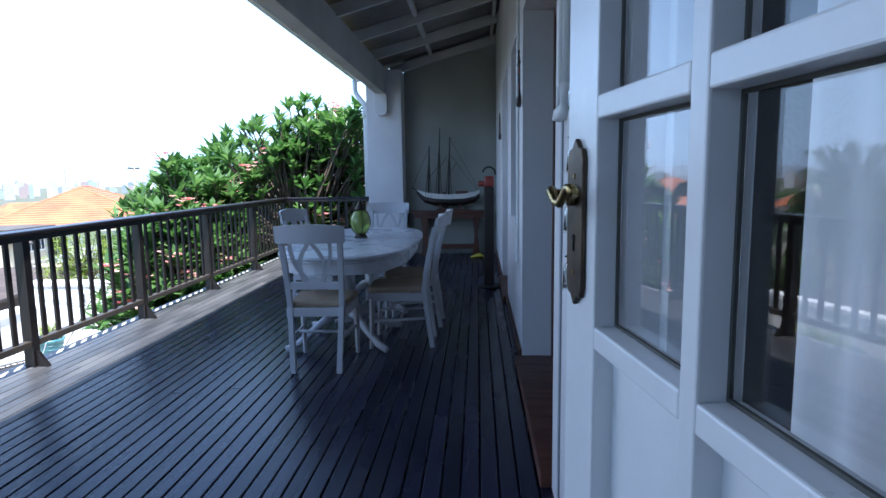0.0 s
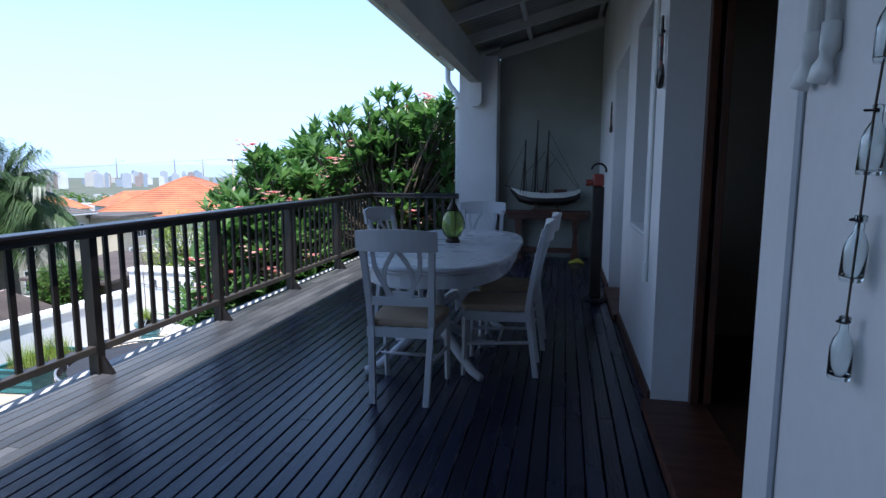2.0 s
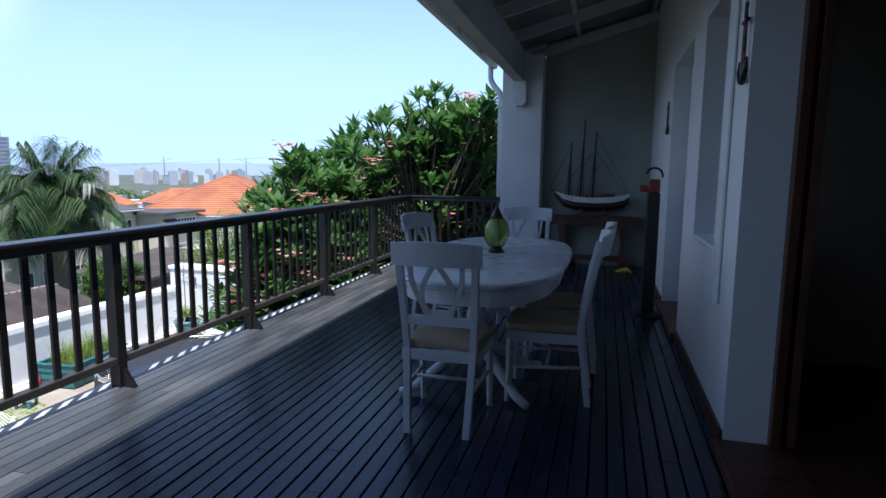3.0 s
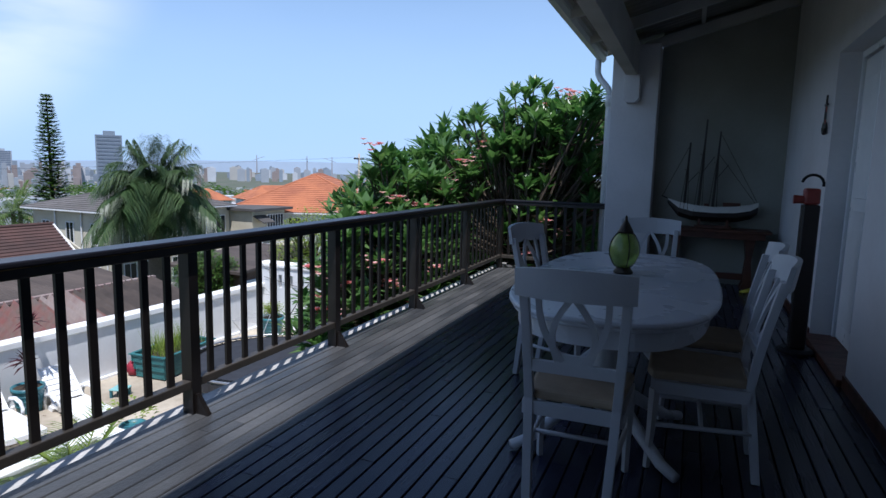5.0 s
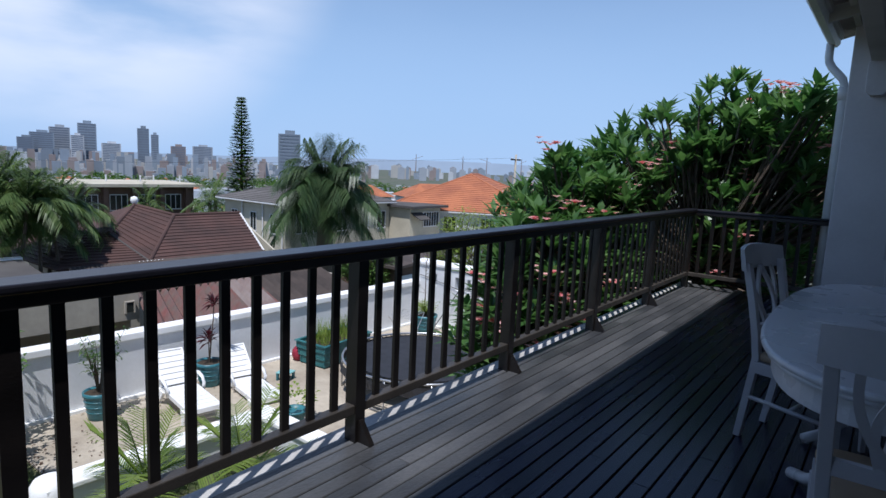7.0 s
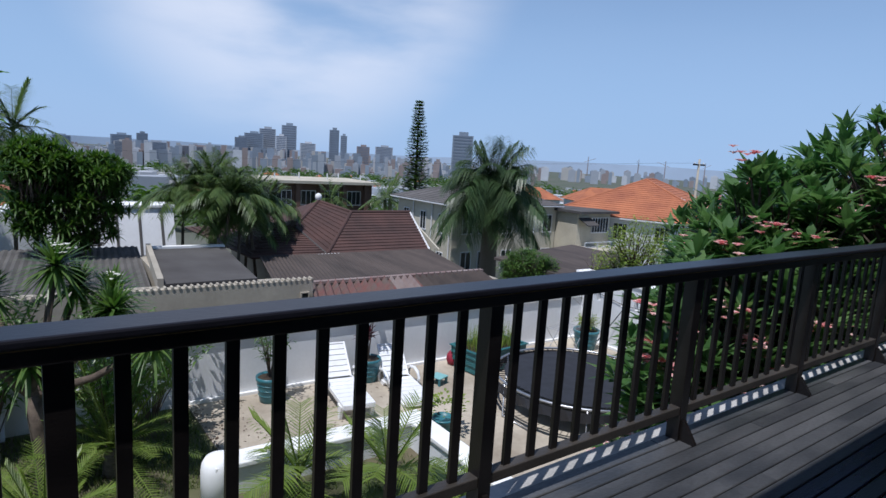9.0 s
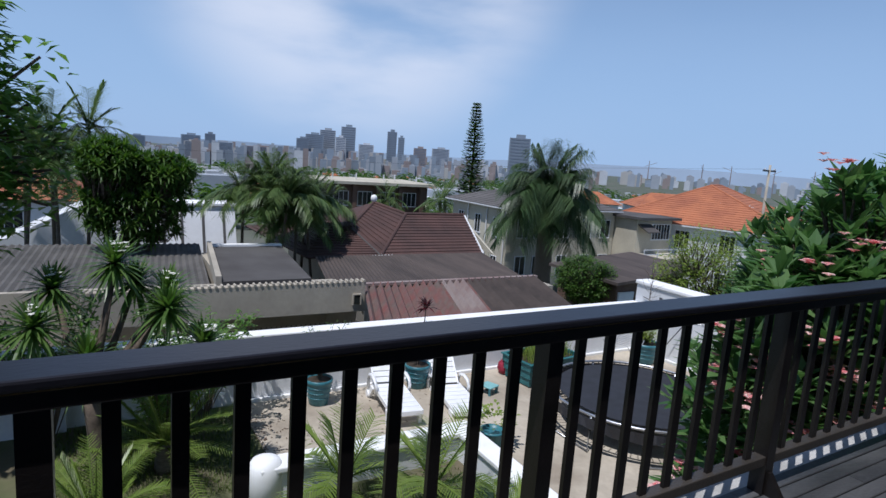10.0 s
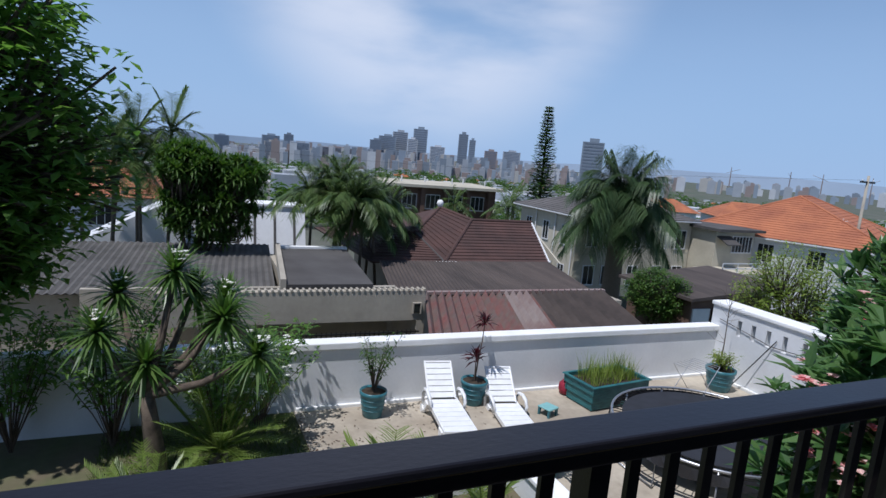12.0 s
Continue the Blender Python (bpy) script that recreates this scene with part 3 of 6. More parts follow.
for a in (0.0, 0.607):
    part("leaf", Geo().box(0, 0.04, a, a + 0.60, 0, 2.32), M_GLOSSW, dl, bevel=0.004)
    for z in (0.15, 1.2):
        part("panel", Geo().box(-0.012, 0.0, a + 0.09, a + 0.51, z, z + 0.95), M_GLOSSW, dl, bevel=0.006)

# window in the niche
w = thing("window_1", "white timber window in a deep niche", "window", kind="structure")
NY0, NY1, NZ0 = 4.712, 5.518, 0.932
part("window_frame", Geo().box(1.60, 1.65, NY0, NY0 + 0.05, NZ0 + 0.03, 2.448).box(1.60, 1.65, NY1 - 0.05, NY1, NZ0 + 0.03, 2.448).box(1.60, 1.65, NY0 + 0.05, NY1 - 0.05, 2.40, 2.448).box(1.60, 1.65, NY0 + 0.05, NY1 - 0.05, NZ0 + 0.03, NZ0 + 0.08).box(1.605, 1.645, 5.10, 5.13, NZ0 + 0.08, 2.40), M_GLOSSW, w, bevel=0.003)
part("window_sill", Geo().box(1.402, 1.655, NY0, NY1, NZ0, NZ0 + 0.028), M_GLOSSW, w, bevel=0.006)
for a, b in ((NY0 + 0.05, 5.10), (5.13, NY1 - 0.05)):
    part("pane", Geo().box(1.622, 1.627, a, b, NZ0 + 0.08, 2.40), M_GLASS, w)
part("conduit", Geo().tube([(1.388, 4.43, 0.78), (1.388, 4.43, 3.2)], 0.011, 8), M_PIPE, w)
part("conduit_end", Geo().tube([(1.385, 4.43, 0.68), (1.385, 4.43, 0.80)], 0.018, 8), M_PIPE, w)

# ---- string of bottles, wall pipe, hanging ornaments ----
bs = thing("bottle_string", "string of small clear glass bottles hung on the white wall", "wall decoration", pose(1.372, 1.75, 0.0))
prof = [(0.0, 0.0), (0.026, 0.0), (0.029, 0.008), (0.029, 0.085), (0.024, 0.105), (0.012, 0.128), (0.0115, 0.15), (0.015, 0.152), (0.015, 0.166), (0.011, 0.168)]
inner = [(0.009, 0.167), (0.0095, 0.13), (0.021, 0.104), (0.026, 0.083), (0.026, 0.012), (0.0, 0.008)]
bme = Geo().lathe(prof + inner, 18).mesh("bottle", M_BOTTLE, True)
zs = [0.99, 1.175, 1.36, 1.54, 1.72, 1.90]
dy = [0.03, 0.015, 0.0, -0.03, -0.05, -0.07]
for z, y in zip(zs, dy):
    part("bottle", bme, None, bs, "small clear glass bottle", at=pose(rnd(-0.004, 0.004), y, z, rnd(-5, 5), rnd(-4, 4), 0) @ Matrix.Diagonal((0.66, 0.66, 0.70, 1)))
    part("wire_loop", Geo().tube([(0.011, y, z + 0.108), (0, y + 0.011, z + 0.109), (-0.011, y, z + 0.108), (0, y - 0.011, z + 0.107), (0.011, y, z + 0.108)], 0.0022, 5), M_IRON, bs)
part("cord", Geo().tube([(0.0, y - 0.010, z + 0.108) for z, y in zip(zs, dy)] + [(0.024, -0.10, 2.30)], 0.0022, 5), M_ROPE, bs)
part("nail", Geo().tube([(0.01, -0.10, 2.30), (0.04, -0.10, 2.30)], 0.004, 6), M_IRON, bs)
for y in (1.965, 2.06):
    wp = thing("wall_pipe", "white painted drain pipe on the wall with a rounded end", "pipe", pose(1.383, y, -0.09), "wall pipes")
    part("pipe", Geo().tube([(0, 0, 1.72), (0, 0, 3.4)], 0.013, 12), M_PIPE, wp, smooth=True)
    part("end_elbow", Geo().tube([(0, 0, 1.75), (0.0, 0, 1.70), (-0.006, 0.012, 1.665), (-0.012, 0.022, 1.635)], [0.018, 0.020, 0.021, 0.019], 12), M_PIPE, wp, smooth=True)
# Narrow strip below the pipe ends, greyer than the pier.
structure("trim_strip", Geo().box(1.393, 1.399, 2.115, 2.150, 0.02, 1.60), M_FLATGREY, "narrow grey strip down the white pier", "trim", 0.002)
hk = thing("wall_stub", "small grey plug set into the plaster", "plug", pose(1.394, 1.68, 0.79))
part("plug", Geo().tube([(-0.006, 0, 0), (0.005, 0, 0)], 0.008, 8), M_FLATGREY, hk)


def ornament(m):
    o = thing("hanging_anchor", "dark carved wooden anchor ornament hung on the wall", "wall decoration", m, "anchor ornaments")
    part("shank", Geo().tube([(0, 0, 0.04), (0, 0, 0.38)], [0.012, 0.009], 8), M_DARKWOOD, o)
    part("ring", Geo().tube([(0, 0.022 * math.cos(a), 0.40 + 0.022 * math.sin(a)) for a in (i * math.pi / 6 for i in range(13))], 0.006, 6), M_DARKWOOD, o)
    part("stock", Geo().tube([(0, -0.05, 0.32), (0, 0.05, 0.32)], 0.011, 8), M_DARKWOOD, o)
    part("arm", Geo().tube([(0, -0.075, 0.12), (0, -0.06, 0.06), (0, -0.03, 0.015), (0, 0, 0.0), (0, 0.03, 0.015), (0, 0.06, 0.06), (0, 0.075, 0.12)], [0.006, 0.014, 0.016, 0.018, 0.016, 0.014, 0.006], 8), M_DARKWOOD, o)
    part("rope", Geo().tube([(0, 0.016 * math.cos(i * 0.9), 0.06 + i * 0.02) for i in range(16)], 0.006, 6), M_RED, o)
    return o


an = ornament(pose(1.376, 4.15, 1.83) @ Matrix.Diagonal((1, 1, 0.88, 1)))
copy_thing(an, pose(1.376, 7.66, 1.80) @ Matrix.Diagonal((1, 1, 0.88, 1)))

# ---- dining table ----
tb = thing("dining_table", "white painted oval pedestal dining table", "table", pose(-0.01, 5.29, 0))


def oval(a, b, p=2.9, n=56):
    out = []
    for i in range(n):
        t = 2 * math.pi * i / n
        c, s = math.cos(t), math.sin(t)
        out.append((a * math.copysign(abs(c) ** (2 / p), c), b * math.copysign(abs(s) ** (2 / p), s)))
    return out


part("tabletop", Geo().slab(oval(0.56, 1.21), "z", 0.742, 0.772), M_TABLE, tb, bevel=0.012)
part("moulding", Geo().slab(oval(0.545, 1.195), "z", 0.722, 0.742), M_TABLE, tb, bevel=0.008)
part("apron", Geo().slab(oval(0.51, 1.155), "z", 0.63, 0.722), M_TABLE, tb, bevel=0.004)
for y in (-0.63, 0.63):
    pd = part("pedestal", Geo().lathe([(0.06, 0.16), (0.085, 0.18), (0.09, 0.26), (0.06, 0.30), (0.075, 0.36), (0.062, 0.46), (0.05, 0.54), (0.07, 0.58), (0.085, 0.60), (0.085, 0.63)], 20, (0, y, 0)), M_TABLE, tb, smooth=True)
    for k in range(4):
        a = math.pi / 4 + k * math.pi / 2
        c, s = math.cos(a), math.sin(a)
        part("foot", Geo().tube([(c * r, y + s * r, z) for r, z in ((0.05, 0.24), (0.16, 0.22), (0.31, 0.13), (0.45, 0.05), (0.55, 0.03))], [0.036, 0.036, 0.032, 0.028, 0.026], 10), M_TABLE, tb, smooth=True)


# ---- chairs ----
def flat_strip(pts, w, t):
    """A strap of width w and thickness t along points of the x-z plane."""
    pts, rings, k = [Vector(p) for p in pts], [], Vector((0, t / 2, 0))
    for i, p in enumerate(pts):
        d = (pts[min(i + 1, len(pts) - 1)] - pts[max(i - 1, 0)]).normalized()
        n = Vector((-d.z, 0, d.x)) * w / 2
        rings.append([p - n - k, p + n - k, p + n + k, p - n + k])
    return Geo().loft(rings)


def chair(m):
    """A chair that looks towards +y; its back is at y = 0."""
    c = thing("dining_chair", "white painted wooden dining chair with looped splat and tan seat", "chair", m, "chairs round the table")

    def lean(z):
        return -0.02 - 0.11 * max(0, (z - 0.46) / 0.56) ** 1.3 if z > 0.46 else -0.02 - 0.06 * (0.46 - z) / 0.46

    def spread(z):
        return 0.160 + 0.045 * (z / 1.04)

    for s in (-1, 1):
        zs = [0, 0.15, 0.3, 0.46, 0.6, 0.75, 0.9, 0.955]
        g = Geo()
        rings = [[(s * spread(z) - 0.019, lean(z) - 0.017, z), (s * spread(z) + 0.019, lean(z) - 0.017, z), (s * spread(z) + 0.019, lean(z) + 0.02, z), (s * spread(z) - 0.019, lean(z) + 0.02, z)] for z in zs]
        g.loft(rings)
        part("rear_leg", g, M_CHAIR, c, bevel=0.003)
        part("front_leg", Geo().tube([(s * 0.205, 0.40, 0.0), (s * 0.205, 0.39, 0.2), (s * 0.205, 0.385, 0.40)], [0.017, 0.021, 0.026], 4), M_CHAIR, c, bevel=0.002)
        part("side_stretcher", Geo().tube([(s * 0.18, -0.04, 0.24), (s * 0.2, 0.385, 0.22)], 0.012, 8), M_CHAIR, c, smooth=True)
        part("side_apron", Geo().hull([(s * 0.20 - 0.01, -0.02, 0.385), (s * 0.20 + 0.01, -0.02, 0.385), (s * 0.215 + 0.01, 0.39, 0.385), (s * 0.215 - 0.01, 0.39, 0.385)], [(s * 0.20 - 0.01, -0.02, 0.445), (s * 0.20 + 0.01, -0.02, 0.445), (s * 0.215 + 0.01, 0.39, 0.445), (s * 0.215 - 0.01, 0.39, 0.445)]), M_CHAIR, c)
    part("cross_stretcher", Geo().tube([(-0.185, 0.17, 0.23), (0.185, 0.17, 0.23)], 0.011, 8), M_CHAIR, c, smooth=True)
    part("front_apron", Geo().box(-0.2, 0.2, 0.385, 0.405, 0.38, 0.445), M_CHAIR, c, bevel=0.003)
    part("rear_apron", Geo().box(-0.175, 0.175, -0.035, -0.012, 0.39, 0.45), M_CHAIR, c, bevel=0.003)
    seat = Geo()
    ring = [(-0.19, -0.01), (0.19, -0.01), (0.222, 0.40), (0.15, 0.425), (-0.15, 0.425), (-0.222, 0.40)]
    seat.slab(ring, "z", 0.447, 0.492)
    part("seat", seat, M_SEAT, c, "tan upholstered seat", bevel=0.016)
    g = Geo()
    n = 10
    pts = [(-0.235 + 0.47 * i / n, 0.05 * (1 - (2 * i / n - 1) ** 2)) for i in range(n + 1)]
    rings = []
    for x, dd in pts:
        top, y = 1.028 + 0.016 * (1 - (x / 0.235) ** 2), lean(0.95) - dd
        rings.append([(x, y - 0.012, 0.915), (x, y + 0.014, 0.915), (x, y - 0.010, top), (x, y - 0.032, top)])
    g.loft(rings)
    part("top_rail", g, M_CHAIR, c)
    part("lower_rail", Geo().box(-0.19, 0.19, lean(0.62) - 0.012, lean(0.62) + 0.012, 0.585, 0.635), M_CHAIR, c, bevel=0.003)
    loops = ((-0.135, -0.03, -0.05), (-0.005, -0.06, -0.10), (0.005, 0.06, 0.10), (0.135, 0.03, 0.05))
    for k, (xt, xb, bow) in enumerate(loops):
        pts = []
        for i in range(11):
            t = i / 10
            z = 0.925 - 0.30 * t
            x = xt + (xb - xt) * t + bow * math.sin(math.pi * t) * (0.5 if k in (1, 2) else 0.7)
            pts.append((x, lean(z) - 0.028 * (1 - t), z))
        part("splat_loop", flat_strip(pts, 0.026, 0.016), M_CHAIR, c)
    part("splat_base", Geo().box(-0.075, 0.075, lean(0.65) - 0.008, lean(0.65) + 0.008, 0.63, 0.672), M_CHAIR, c)
    return c


ch = chair(pose(-0.04, 3.89, 0.001, 0, 0, 1.5))
for x, y, a in ((0.64, 4.60, 91), (0.67, 5.22, 90), (-0.58, 5.53, -104), (0.06, 6.60, 183)):
    copy_thing(ch, pose(x, y, 0.001, 0, 0, a))

# ---- lamp on the table ----
lp = thing("table_lantern", "green crackled glass lantern with dark metal top on the table", "lantern", pose(-0.02, 5.41, 0.7725))
part("base", Geo().lathe([(0.058, 0.0), (0.062, 0.012), (0.048, 0.03), (0.045, 0.042)], 20), M_BRONZE, lp, smooth=True)
part("globe", Geo().lathe([(0.046, 0.042), (0.07, 0.07), (0.092, 0.12), (0.095, 0.16), (0.085, 0.205), (0.062, 0.245), (0.045, 0.262)], 24), M_GREENG, lp, "green crackled glass globe", smooth=True)
part("cap", Geo().lathe([(0.05, 0.262), (0.048, 0.275), (0.034, 0.30), (0.02, 0.325), (0.008, 0.345), (0.008, 0.36), (0.004, 0.372)], 18), M_BRONZE, lp, smooth=True)
for k in range(4):
    a = k * math.pi / 2 + 0.4
    part("rib", Geo().tube([(math.cos(a) * (r + 0.003), math.sin(a) * (r + 0.003), z) for r, z in ((0.046, 0.042), (0.07, 0.07), (0.092, 0.12), (0.095, 0.16), (0.085, 0.205), (0.062, 0.245), (0.045, 0.262))], 0.0035, 5), M_BRONZE, lp)

# ---- console, model ship, bollard post ----
cs = thing("console_table", "reddish wooden console table with trestle legs", "table", pose(-0.02, 9.60, 0))
part("tabletop", Geo().box(0, 1.30, 0, 0.42, 0.71, 0.745), M_REDWOOD, cs, bevel=0.006)
for x in (0.16, 1.02):
    part("leg", Geo().slab([(x - 0.02, 0.0), (x + 0.14, 0.0), (x + 0.11, 0.08), (x + 0.09, 0.36), (x + 0.13, 0.71), (x - 0.01, 0.71), (x + 0.03, 0.36), (x + 0.01, 0.08)], "y", 0.10, 0.15), M_REDWOOD, cs, bevel=0.004)
    part("leg", Geo().slab([(x - 0.02, 0.0), (x + 0.14, 0.0), (x + 0.11, 0.08), (x + 0.09, 0.36), (x + 0.13, 0.71), (x - 0.01, 0.71), (x + 0.03, 0.36), (x + 0.01, 0.08)], "y", 0.29, 0.34), M_REDWOOD, cs, bevel=0.004)
part("stretcher", Geo().box(0.22, 1.08, 0.20, 0.24, 0.10, 0.18), M_REDWOOD, cs, bevel=0.004)
part("apron", Geo().box(0.06, 1.24, 0.05, 0.075, 0.63, 0.71), M_REDWOOD, cs, bevel=0.003)

sh = thing("model_ship", "dark and white model sailing ship with three bare masts", "model ship", pose(0.62, 9.84, 0.746))


def hull_ring(x, w, zk, zt):
    return [(x, -w, zt), (x, -w * 0.92, (zt + zk) / 2), (x, -0.012, zk), (x, 0.012, zk), (x, w * 0.92, (zt + zk) / 2), (x, w, zt)]


xs = [(-0.56, 0.008, 0.30, 0.36), (-0.42, 0.045, 0.13, 0.315), (-0.25, 0.075, 0.085, 0.285), (0, 0.085, 0.08, 0.27), (0.25, 0.078, 0.085, 0.285), (0.42, 0.06, 0.13, 0.31), (0.50, 0.045, 0.20, 0.34)]
low = Geo().loft([hull_ring(x, w * 0.96, k, (k + t) / 2 + 0.02) for x, w, k, t in xs])
high = Geo().loft([[(x, -w, (k + t) / 2 + 0.02), (x, w, (k + t) / 2 + 0.02), (x, w, t), (x, -w, t)] for x, w, k, t in xs])
part("hull", low, M_DARKWOOD, sh, "black lower hull")
part("bulwark", high, M_HULLW, sh, "white upper hull")
part("stand", Geo().box(-0.22, 0.22, -0.05, 0.05, 0.0, 0.03).box(-0.18, -0.15, -0.045, 0.045, 0.03, 0.11).box(0.15, 0.18, -0.045, 0.045, 0.03, 0.11), M_REDWOOD, sh)
part("bowsprit", Geo().tube([(-0.50, 0, 0.33), (-0.64, 0, 0.39)], 0.008, 6), M_DARKWOOD, sh)
part("deckhouse", Geo().box(0.10, 0.3, -0.04, 0.04, 0.27, 0.33), M_REDWOOD, sh)
part("hatch", Geo().box(-0.12, -0.06, -0.03, 0.03, 0.265, 0.31), M_REDWOOD, sh)
masts = ((-0.36, 1.08), (-0.19, 1.37), (-0.02, 1.22))
for x, h in masts:
    part("mast", Geo().tube([(x, 0, 0.15), (x + 0.03 * (h - 0.2), 0, h)], [0.02, 0.011], 8), M_DARKWOOD, sh)
    part("yard", Geo().tube([(x - 0.015, -0.10, h * 0.68), (x + 0.025, 0.10, h * 0.68)], 0.006, 6), M_DARKWOOD, sh)
    part("gaff", Geo().tube([(x + 0.01, 0, h * 0.5), (x + 0.15, 0, h * 0.66)], 0.005, 6), M_DARKWOOD, sh)
    for s in (-1, 1):
        for k in (-0.05, 0.0, 0.05):
            part("shroud", Geo().tube([(x + k, s * 0.075, 0.2), (x + 0.02 * h, 0, h * 0.85)], 0.0032, 4), M_ROPE, sh)
part("stay", Geo().tube([(-0.63, 0, 0.39), (-0.34, 0, 1.04)], 0.0032, 4), M_ROPE, sh)
part("stay", Geo().tube([(0.49, 0, 0.34), (0.01, 0, 1.20)], 0.0032, 4), M_ROPE, sh)
part("stay", Geo().tube([(0.46, 0, 0.34), (0.0, 0, 0.95)], 0.0032, 4), M_ROPE, sh)

bo = thing("mooring_post", "near-black wooden post with red lantern block and iron hook", "post", pose(1.22, 6.93, 0))
part("post", Geo().box(-0.06, 0.06, -0.06, 0.06, 0.04, 1.20), M_DARKWOOD, bo, bevel=0.012)
part("foot_plate", Geo().lathe([(0.14, 0.0), (0.14, 0.02), (0.11, 0.04)], 20), M_IRON, bo)
part("head", Geo().box(-0.056, 0.056, -0.056, 0.056, 1.20, 1.33), M_RED, bo, "faded red block on top", bevel=0.02)
part("knob", Geo().tube([(-0.125, -0.02, 1.24), (-0.05, -0.02, 1.24)], [0.035, 0.03], 12), M_RED, bo)
part("hook", Geo().tube([(0.0 + 0.075 * math.cos(a), 0, 1.36 + 0.075 * math.sin(a)) for a in (i * math.pi / 8 - 0.2 for i in range(9))], 0.011, 8), M_IRON, bo, smooth=True)
ya = thing("yellow_cloth", "crumpled yellow cloth on the deck by the wall", "cloth", pose(1.10, 9.45, 0.0))
g = Geo()
for i in range(6):
    g.tube([(0.05 * math.cos(i) - 0.08, 0.04 * math.sin(i * 2), 0.012), (0.05 * math.sin(i * 3), 0.05 * math.cos(i), 0.045), (0.08, 0.05 * math.sin(i), 0.014)], [0.012, 0.03, 0.012], 7)
part("fold", g, mat("yellow_cloth_dye", (0.55, 0.45, 0.05), 0.9, 0.2, 20), ya, smooth=True)

# ---- ground ----
SITE = turned_site(-1.35, -0.08, 0.0, 0.20)
GZ = -4.0


def land_z(r):
    """Height of the land at r metres from the garden."""
    steps = ((0, -4.0), (17, -4.0), (19, -7.0), (40, -8.5), (90, -11.0), (250, -20.0), (700, -38.0), (1200, -47.0), (4800, -56.0))
    for (a, za), (b, zb) in zip(steps, steps[1:]):
        if r <= b:
            return za + (zb - za) * (r - a) / (b - a)
    return steps[-1][1]


g = Geo()
radii = [0, 6, 12, 17, 19, 26, 40, 60, 90, 150, 250, 450, 700, 1000, 1200, 2000, 3200, 4800]
SEG = 72
CX, CY = 1.5, 6.0
g.v.append((CX, CY, GZ))
for r in radii[1:]:
    for k in range(SEG):
        a = 2 * math.pi * k / SEG
        x, y = CX + r * math.cos(a), CY + r * math.sin(a)
        g.v.append((x, y, land_z(r)))
for k in range(SEG):
    g.f.append((0, 1 + k, 1 + (k + 1) % SEG))
for i in range(len(radii) - 2):
    for k in range(SEG):
        a, b = 1 + i * SEG + k, 1 + i * SEG + (k + 1) % SEG
        g.f.append((a, a + SEG, b + SEG, b))
ground = structure("ground", g, M_GROUND, "sloping ground with soil, turf and distant town", "ground")
ground.data.materials.append(M_FARLAND)
for p in ground.data.polygons:
    if p.index >= SEG * 5:
        p.material_index = 1
structure("patio", Geo().slab([(-12.42, 4.85), (-12.42, 16.2), (-2.5, 16.2), (-2.5, 8.6), (-9.2, 8.6), (-9.3, 4.95)], "z", GZ - 0.1, GZ + 0.03), M_CONC, "stained worn concrete patio", "patio")

# ---- garden walls ----
gw = structure("garden_wall", Geo().box(-12.70, -12.46, -6.0, 16.30, -7.2, -2.70), M_PWALL, "white plastered garden wall with shaded face", "wall")
part("wall_cap", Geo().box(-12.77, -12.40, -6.0, 16.30, -2.699, -2.55), M_PCAP, gw, bevel=0.02)
part("kerb", Geo().box(-12.459, -12.38, 4.9, 16.28, GZ - 0.05, GZ + 0.10), M_PCAP, gw, bevel=0.015)
g = Geo().box(-12.70, -2.6, 16.302, 16.80, -7.2, -2.66)
slots = [-11.85, -11.42, -10.98, -10.52, -10.0, -9.5]
xs_ = [-12.70] + [v for s in slots for v in (s, s + 0.13)] + [-2.6]
for a, b in zip(xs_[::2], xs_[1::2]):
    g.box(a, b, 16.302, 16.80, -2.66, -2.24)
g.box(-12.70, -2.6, 16.302, 16.80, -2.24, -2.02)
sw = structure("side_wall", g, M_PWALL, "white plastered side wall with narrow slots", "wall")
part("wall_cap", Geo().box(-12.74, -2.6, 16.25, 16.85, -2.019, -1.90), M_PCAP, sw, bevel=0.03)
part("kerb", Geo().box(-12.37, -8.0, 16.22, 16.30, GZ - 0.05, GZ + 0.10), M_PCAP, sw, bevel=0.015)
# sunken bed beside the house, inside a broad white wall
bw = structure("bed_wall", Geo().box(-9.20, -8.87, 4.55, 8.25, GZ - 0.2, -3.56).box(-8.87, -2.6, 7.95, 8.25, GZ - 0.2, -3.56), M_PWALL, "low white wall round the palm bed", "wall")
part("wall_cap", Geo().box(-9.25, -8.81, 4.50, 8.30, -3.559, -3.47).box(-8.81, -2.6, 7.90, 8.30, -3.559, -3.47), M_PCAP, bw, bevel=0.02)
ep = thing("round_wall_end", "white rounded masonry end of the low wall", "wall", pose(-9.05, 4.62, GZ - 0.12))
part("drum", Geo().lathe([(0.27, -0.1), (0.27, 0.52), (0.255, 0.62), (0.21, 0.70), (0.12, 0.745), (0.01, 0.755)], 28), M_PCAP, ep, smooth=True)
structure("dark_back_wall", Geo().box(-12.9, -12.3, -14.0, 1.9, -4.2, -2.95), M_PWALL, "garden wall in deep tree shade", "wall")


